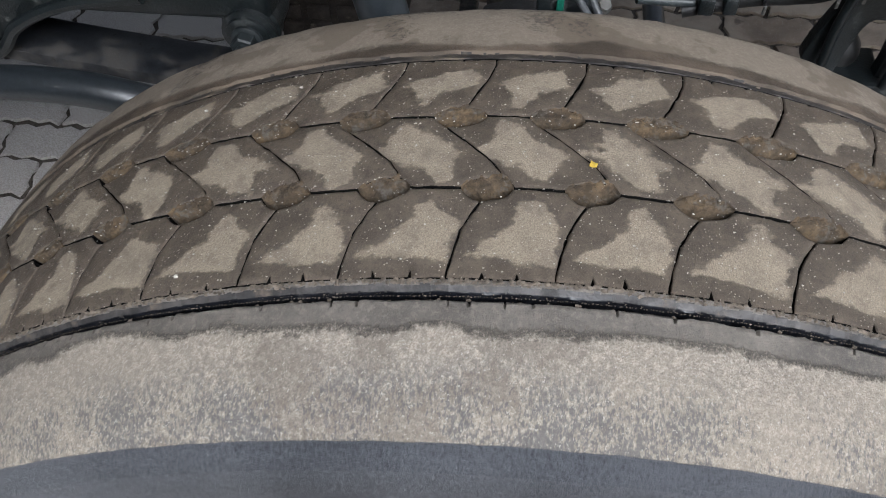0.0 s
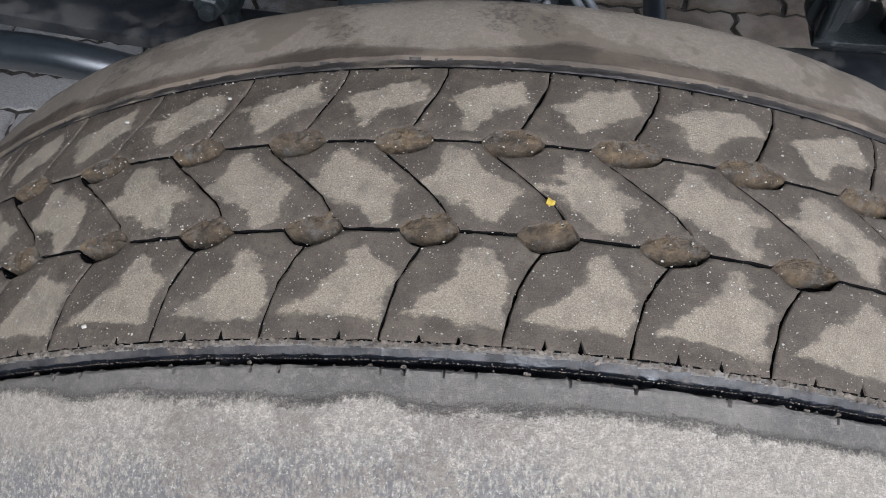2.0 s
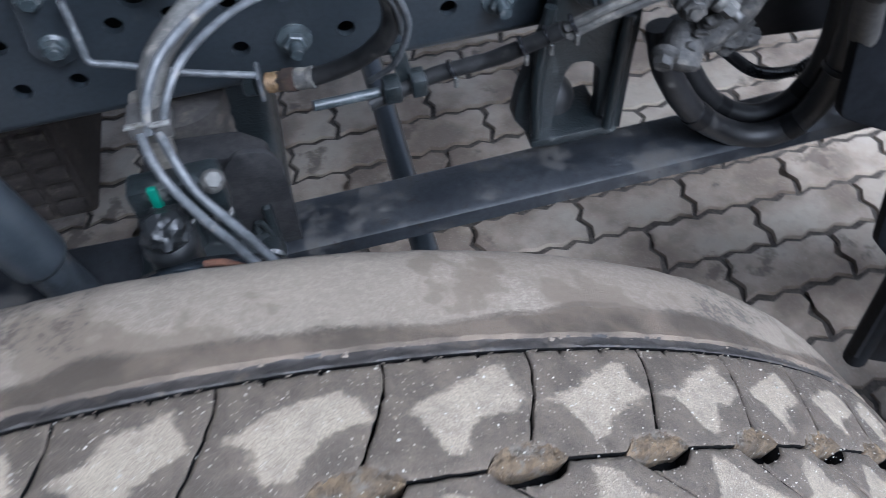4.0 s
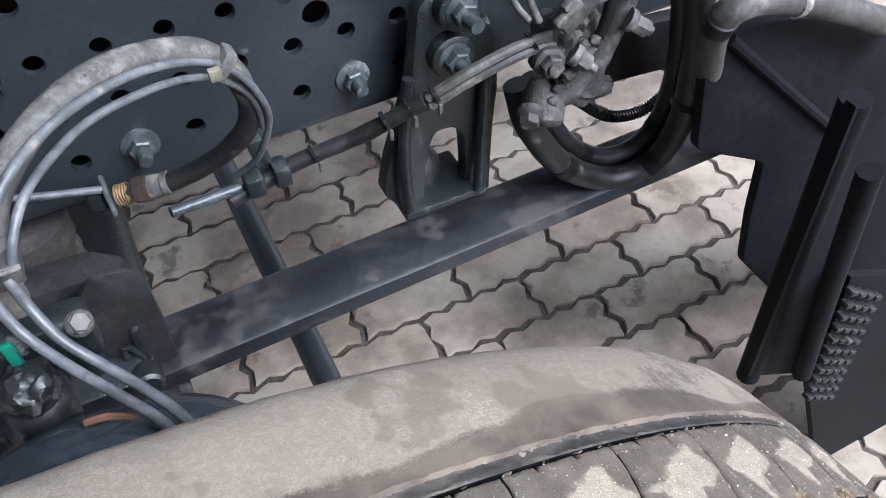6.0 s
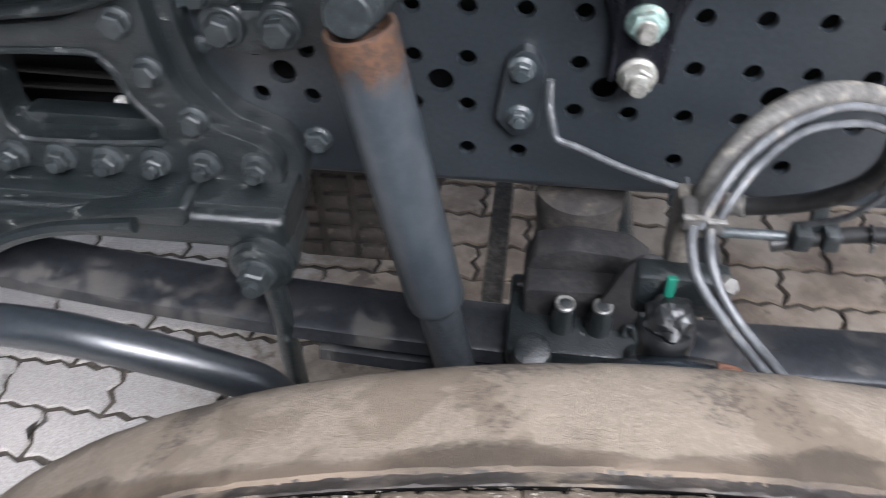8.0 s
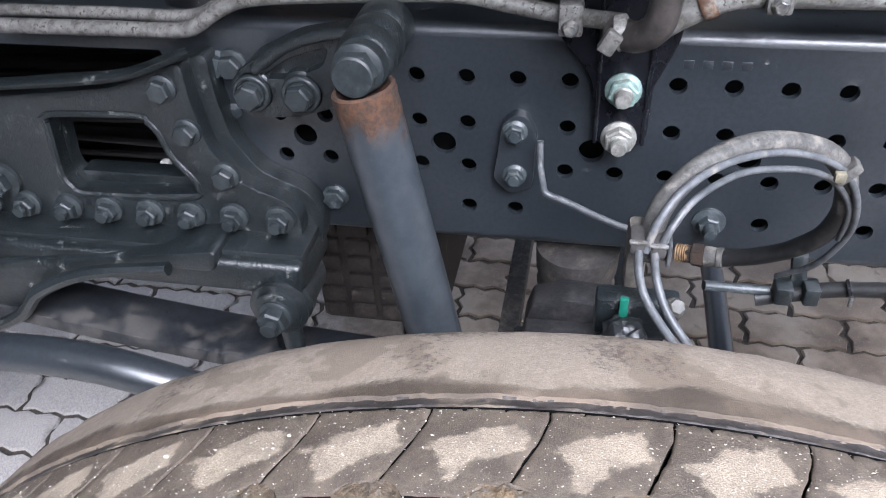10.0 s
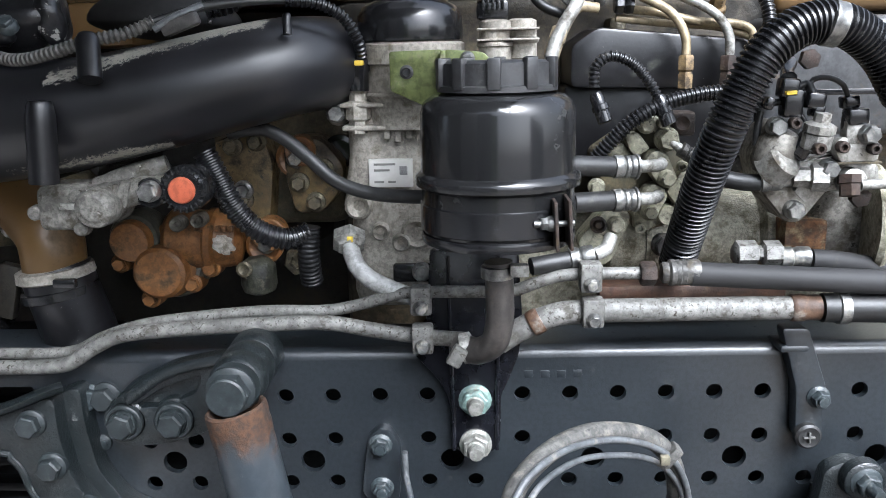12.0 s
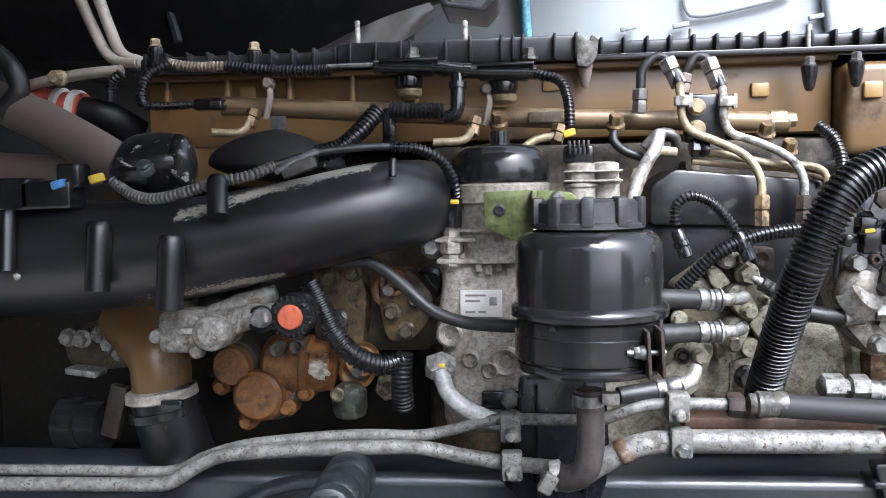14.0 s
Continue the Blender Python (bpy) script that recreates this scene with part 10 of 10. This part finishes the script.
for pts in ([(-0.644, 1.25, 1.484), (-0.617, 1.24, 1.427), (-0.582, 1.22, 1.377), (-0.533, 1.2, 1.364)], [(-0.61, 1.24, 1.48), (-0.588, 1.23, 1.424), (-0.563, 1.215, 1.38), (-0.529, 1.2, 1.365)], [(-0.74, 1.22, 1.331), (-0.691, 1.22, 1.344), (-0.621, 1.21, 1.353), (-0.557, 1.2, 1.355)]):
    tube("air_tube", pts, 0.0076, grey_tube, "dull metal air tube beside the head", "tube", n=14, group="air tubes")
single("tube_joint", hexbolt(fresh(), (-0.644, 1.2, 1.348), 0.016, 0.011, 0.012), tan_pipe, "small tube joint nut", "nut")
tube("black_hose", [(-0.735, 1.15, 1.4), (-0.684, 1.15, 1.363), (-0.668, 1.15, 1.327), (-0.696, 1.15, 1.299)], 0.013, black_rubber, "black hose end in the shade of the cab", "hose")

# ---- tilted cab over the engine ----
cab = thing("cab_underside", (-0.6, 1.5, 1.5), "dark underside of the tilted truck cab", "cab")
cu = fresh()
cv = [cu.verts.new(p) for p in ((-2.2, 0.75, 1.30), (-0.375, 1.62, 1.440), (-0.375, 2.6, 1.470), (-2.2, 2.6, 1.30), (-2.2, 0.75, 2.6), (0.26, 1.62, 1.740), (0.26, 2.6, 2.6), (-2.2, 2.6, 2.6))]
for f in ((0, 1, 2, 3), (4, 7, 6, 5), (0, 4, 5, 1), (1, 5, 6, 2), (2, 6, 7, 3), (3, 7, 4, 0)):
    cu.faces.new([cv[i] for i in f])
part("floor_pan", cu, flat_black, cab)
flap_brown = surface("flap_brown", (0.008, 0.0068, 0.006), (0.024, 0.0205, 0.0185), 14, (0.4, 0.6), bump=0.3, bscale=60)
flap = fresh()
rows = [[flap.verts.new((-0.44 + 0.255 * u + 0.004 * math.sin(9 * v + 5 * u), 1.60 - 0.012 * v + 0.010 * math.sin(7 * u + 3 * v), 1.437 + 0.082 * u - (0.030 + 0.030 * math.sin(3.0 * u)) * v)) for v in (0, 0.33, 0.66, 1)] for u in [k / 14 for k in range(15)]]
for a_, b_ in zip(rows, rows[1:]):
    for k in range(3):
        flap.faces.new((a_[k], b_[k], b_[k + 1], a_[k + 1]))
made = bmesh.ops.extrude_face_region(flap, geom=flap.faces[:])
bmesh.ops.translate(flap, verts=[v for v in made["geom"] if isinstance(v, bmesh.types.BMVert)], vec=(0, 0.003, 0))
part("seal_flap", flap, flap_brown, cab, "crumpled brown rubber flap on the cab edge")
# dark block added to keep light out of the bay's left end
part("radiator", block(fresh(), (-1.25, 1.02, 0.45), (-0.86, 2.5, 1.6), 0.02), cab_black, cab)
# unseen bulk added above the left side to hold back the sky light
shade_shell = fresh()
nv = [shade_shell.verts.new(p) for p in ((-2.6, 0.0, 1.75), (-0.66, 0.0, 1.75), (-0.15, 1.6, 1.75), (-2.6, 1.6, 1.75), (-2.6, 0.0, 3.4), (0.0, 0.0, 3.4), (0.25, 1.6, 3.4), (-2.6, 1.6, 3.4))]
for f in ((0, 1, 2, 3), (4, 7, 6, 5), (0, 4, 5, 1), (1, 5, 6, 2), (2, 6, 7, 3), (3, 7, 4, 0)):
    shade_shell.faces.new([nv[i] for i in f])
part("shell", shade_shell, cab_black, cab)
# unseen box added beside the tyre to darken what lies at the left
part("corner_panel", block(fresh(), (-2.4, -0.15, 0.95), (-0.60, 0.45, 1.745), 0.03), cab_black, cab)
# ribbed black backing added so that the bracket window looks dark and hollow
part("duct", block(fresh(), (-0.95, 1.16, 0.56), (-0.44, 1.20, 0.86), 0.01), flat_black, cab, "black ribbed backing behind the bracket window")
for k in range(9):
    part("duct_fin", block(fresh(), (-0.95, 1.135 + 0.006 * (k % 2), 0.60 + 0.026 * k), (-0.44, 1.165, 0.612 + 0.026 * k), 0.003, (0, 2 * (k % 3) - 2, 0)), flat_black, cab)
part("cross_member", sweep(fresh(), [(-0.36, 1.66, 1.478), (-0.28, 1.66, 1.505), (-0.20, 1.66, 1.535), (-0.11, 1.66, 1.56)], 0.02, n=10, flat=0.6), cab_black, cab)
# unseen slabs overhead, added to cast shade on the left of the engine
part("floor", block(fresh(), (-1.20, 0.28, 1.60), (0.02, 0.92, 1.64), 0.01), cab_black, cab)
part("floor_edge", block(fresh(), (0.02, 0.46, 1.60), (0.17, 0.92, 1.64), 0.01), cab_black, cab)
catch = [(-0.178, 1.535), (-0.165, 1.509), (-0.092, 1.497), (-0.070, 1.520), (-0.060, 1.560), (-0.170, 1.575)]
catch_in = [(-0.160, 1.531), (-0.155, 1.517), (-0.098, 1.507), (-0.084, 1.522), (-0.078, 1.552), (-0.160, 1.563)]
part("catch", plate(fresh(), rounded2d(catch, 0.005), 1.60, 1.74, [catch_in], 0.002), flat_black, cab, "folded black channel")
part("stay", sweep(fresh(), [(-0.604, 1.45, 1.505), (-0.591, 1.45, 1.468), (-0.583, 1.45, 1.437)], 0.008, n=8), cab_black, cab)
pan = thing("cab_rear_panel", (0.4, 2.3, 1.35), "pale blue white painted panel behind the engine", "panel")
pn = [(-0.304, 2.3, 1.656), (-0.225, 2.3, 1.853), (0.764, 2.3, 1.806), (0.747, 2.3, 1.614), (0.773, 2.3, 1.488), (-0.299, 2.3, 1.525)]
part("sheet", plate(fresh(), [(p[0], p[2]) for p in pn], 2.30, 2.31), panel_blue, pan)
part("edge", sweep(fresh(), [(-0.022, 2.28, 1.74), (-0.014, 2.28, 1.66), (-0.006, 2.28, 1.54)], 0.014, n=10), surface("cab_blue", (0.12, 0.38, 0.52), (0.2, 0.48, 0.6), 6, (0.35, 0.5)), pan, "blue painted edge")
part("stiffener", sweep(fresh(), [(0.385, 2.285, 1.681), (0.392, 2.285, 1.628), (0.427, 2.285, 1.612), (0.564, 2.285, 1.635), (0.646, 2.285, 1.656)], 0.006, n=8), panel_blue, pan)
part("edge", sweep(fresh(), [(0.727, 2.28, 1.693), (0.74, 2.28, 1.583), (0.751, 2.28, 1.506)], 0.016, n=10), panel_blue, pan)
for p in ((0.377, 2.28, 1.59), (0.247, 2.28, 1.588), (0.706, 2.28, 1.598)):
    part("fixing", block(fresh(), tuple(Vector(p) - Vector((0.02, 0.005, 0.006))), tuple(Vector(p) + Vector((0.02, 0.005, 0.006))), 0.002, (0, -10, 0)), surface("fixing_grey", (0.2, 0.22, 0.23), (0.3, 0.32, 0.33), 30, (0.5, 0.7)), pan)


# ---- paving ----
pavement = thing("pavement", (0, 1.5, -0.03), "worn grey brown zigzag concrete paving stones", "pavement", kind="structure")
PL, PW, GAP = 0.205, 0.1, 0.0056


def paver_outline():
    """Outline of one stone with toothed sides, round its middle."""
    pts = []
    amp, n = 0.0045, 8
    hx, hy = PL / 2 - GAP, PW / 2 - GAP
    top = [(-hx + 2 * hx * k / n, hy + amp * (1 if k % 2 else -1)) for k in range(n + 1)]
    right = [(hx + 0.0062 * s, hy * f) for f, s in ((0.5, 1.0), (0.0, -1.0), (-0.5, 1.0))]
    bottom = [(x, y - 2 * hy) for x, y in reversed(top)]
    left = [(x - 2 * hx, y) for x, y in reversed(right)]
    return top + right + bottom + left


def paver_mesh(seed):
    rng = random.Random(seed)
    bm = fresh()
    out = [(x + rng.uniform(-0.0022, 0.0022), y + rng.uniform(-0.0020, 0.0020)) for x, y in paver_outline()]
    out = list(reversed(out)) if signed(out) < 0 else out
    rows = [[bm.verts.new((x, y, z)) for x, y in shrunk(out, d)] for d, z in ((0.0, -0.05), (0.0, -0.0025), (0.0018, 0.0))]
    n = len(out)
    for a, b in zip(rows, rows[1:]):
        for k in range(n):
            bm.faces.new((a[k], a[(k + 1) % n], b[(k + 1) % n], b[k]))
    bmesh.ops.triangulate(bm, faces=[bm.faces.new(rows[-1])])
    return finish("paving_stone", bm, paver_mat, 50)


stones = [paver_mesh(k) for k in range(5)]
rng = random.Random(4)
far_v, far_f = [], []
for j in range(-34, 44):
    y = 1.151 + 0.1 * j
    for i in range(-24, 22):
        x = 0.7345 + (PL * i if j % 2 == 0 else PL * (i + 0.5))
        mesh = stones[rng.randrange(5)]
        at = Vector((x, y, -0.02 + rng.uniform(-0.002, 0.002)))
        if -1.25 < x < 1.45 and 0.85 < y < 2.3:
            ob = new("paving_stone", mesh)
            ob.parent = pavement
            ob.location = at - LOC[pavement]
            ob.rotation_euler = (rng.uniform(-0.008, 0.008), rng.uniform(-0.008, 0.008), rng.uniform(-0.008, 0.008))
        else:
            base = len(far_v)
            far_v += [tuple(v.co + at - LOC[pavement]) for v in mesh.vertices]
            far_f += [tuple(base + i_ for i_ in p.vertices) for p in mesh.polygons]
far_mesh = bpy.data.meshes.new("outer_stones")
far_mesh.from_pydata(far_v, [], far_f)
far_mesh.materials.append(paver_mat)
far_ob = new("outer_stones", far_mesh)
far_ob.parent = pavement
tagged(far_ob, "worn concrete paving stones farther out", kind="stuff")


# ---- plain unseen walls added behind the camera to shape reflections and light ----
wall_mat = surface("unseen_wall", (0.055, 0.056, 0.058), (0.08, 0.08, 0.08), 1.2, (0.7, 0.9), bump=0.1)
single("wall_south", block(fresh(), (-9.0, -3.25, -0.02), (-0.8, -3.1, 3.8), 0.01), wall_mat, "unseen dark grey wall added to shape light", "wall", kind="structure")
single("wall_west", block(fresh(), (4.2, -3.25, -0.02), (9.0, -3.1, 2.4), 0.01), wall_mat, "unseen dark grey wall added to shape light", "wall", kind="structure")
# green stretch added only to tint the reflections in the glossy parts
reflected_green = surface("green_wall", (0.07, 0.13, 0.025), (0.16, 0.24, 0.06), 3, (0.8, 0.95), bump=0.2)
single("wall_centre", block(fresh(), (-0.8, -3.24, -0.02), (-0.15, -3.12, 2.6), 0.01), reflected_green, "unseen green wall added for green reflections", "wall", kind="structure")
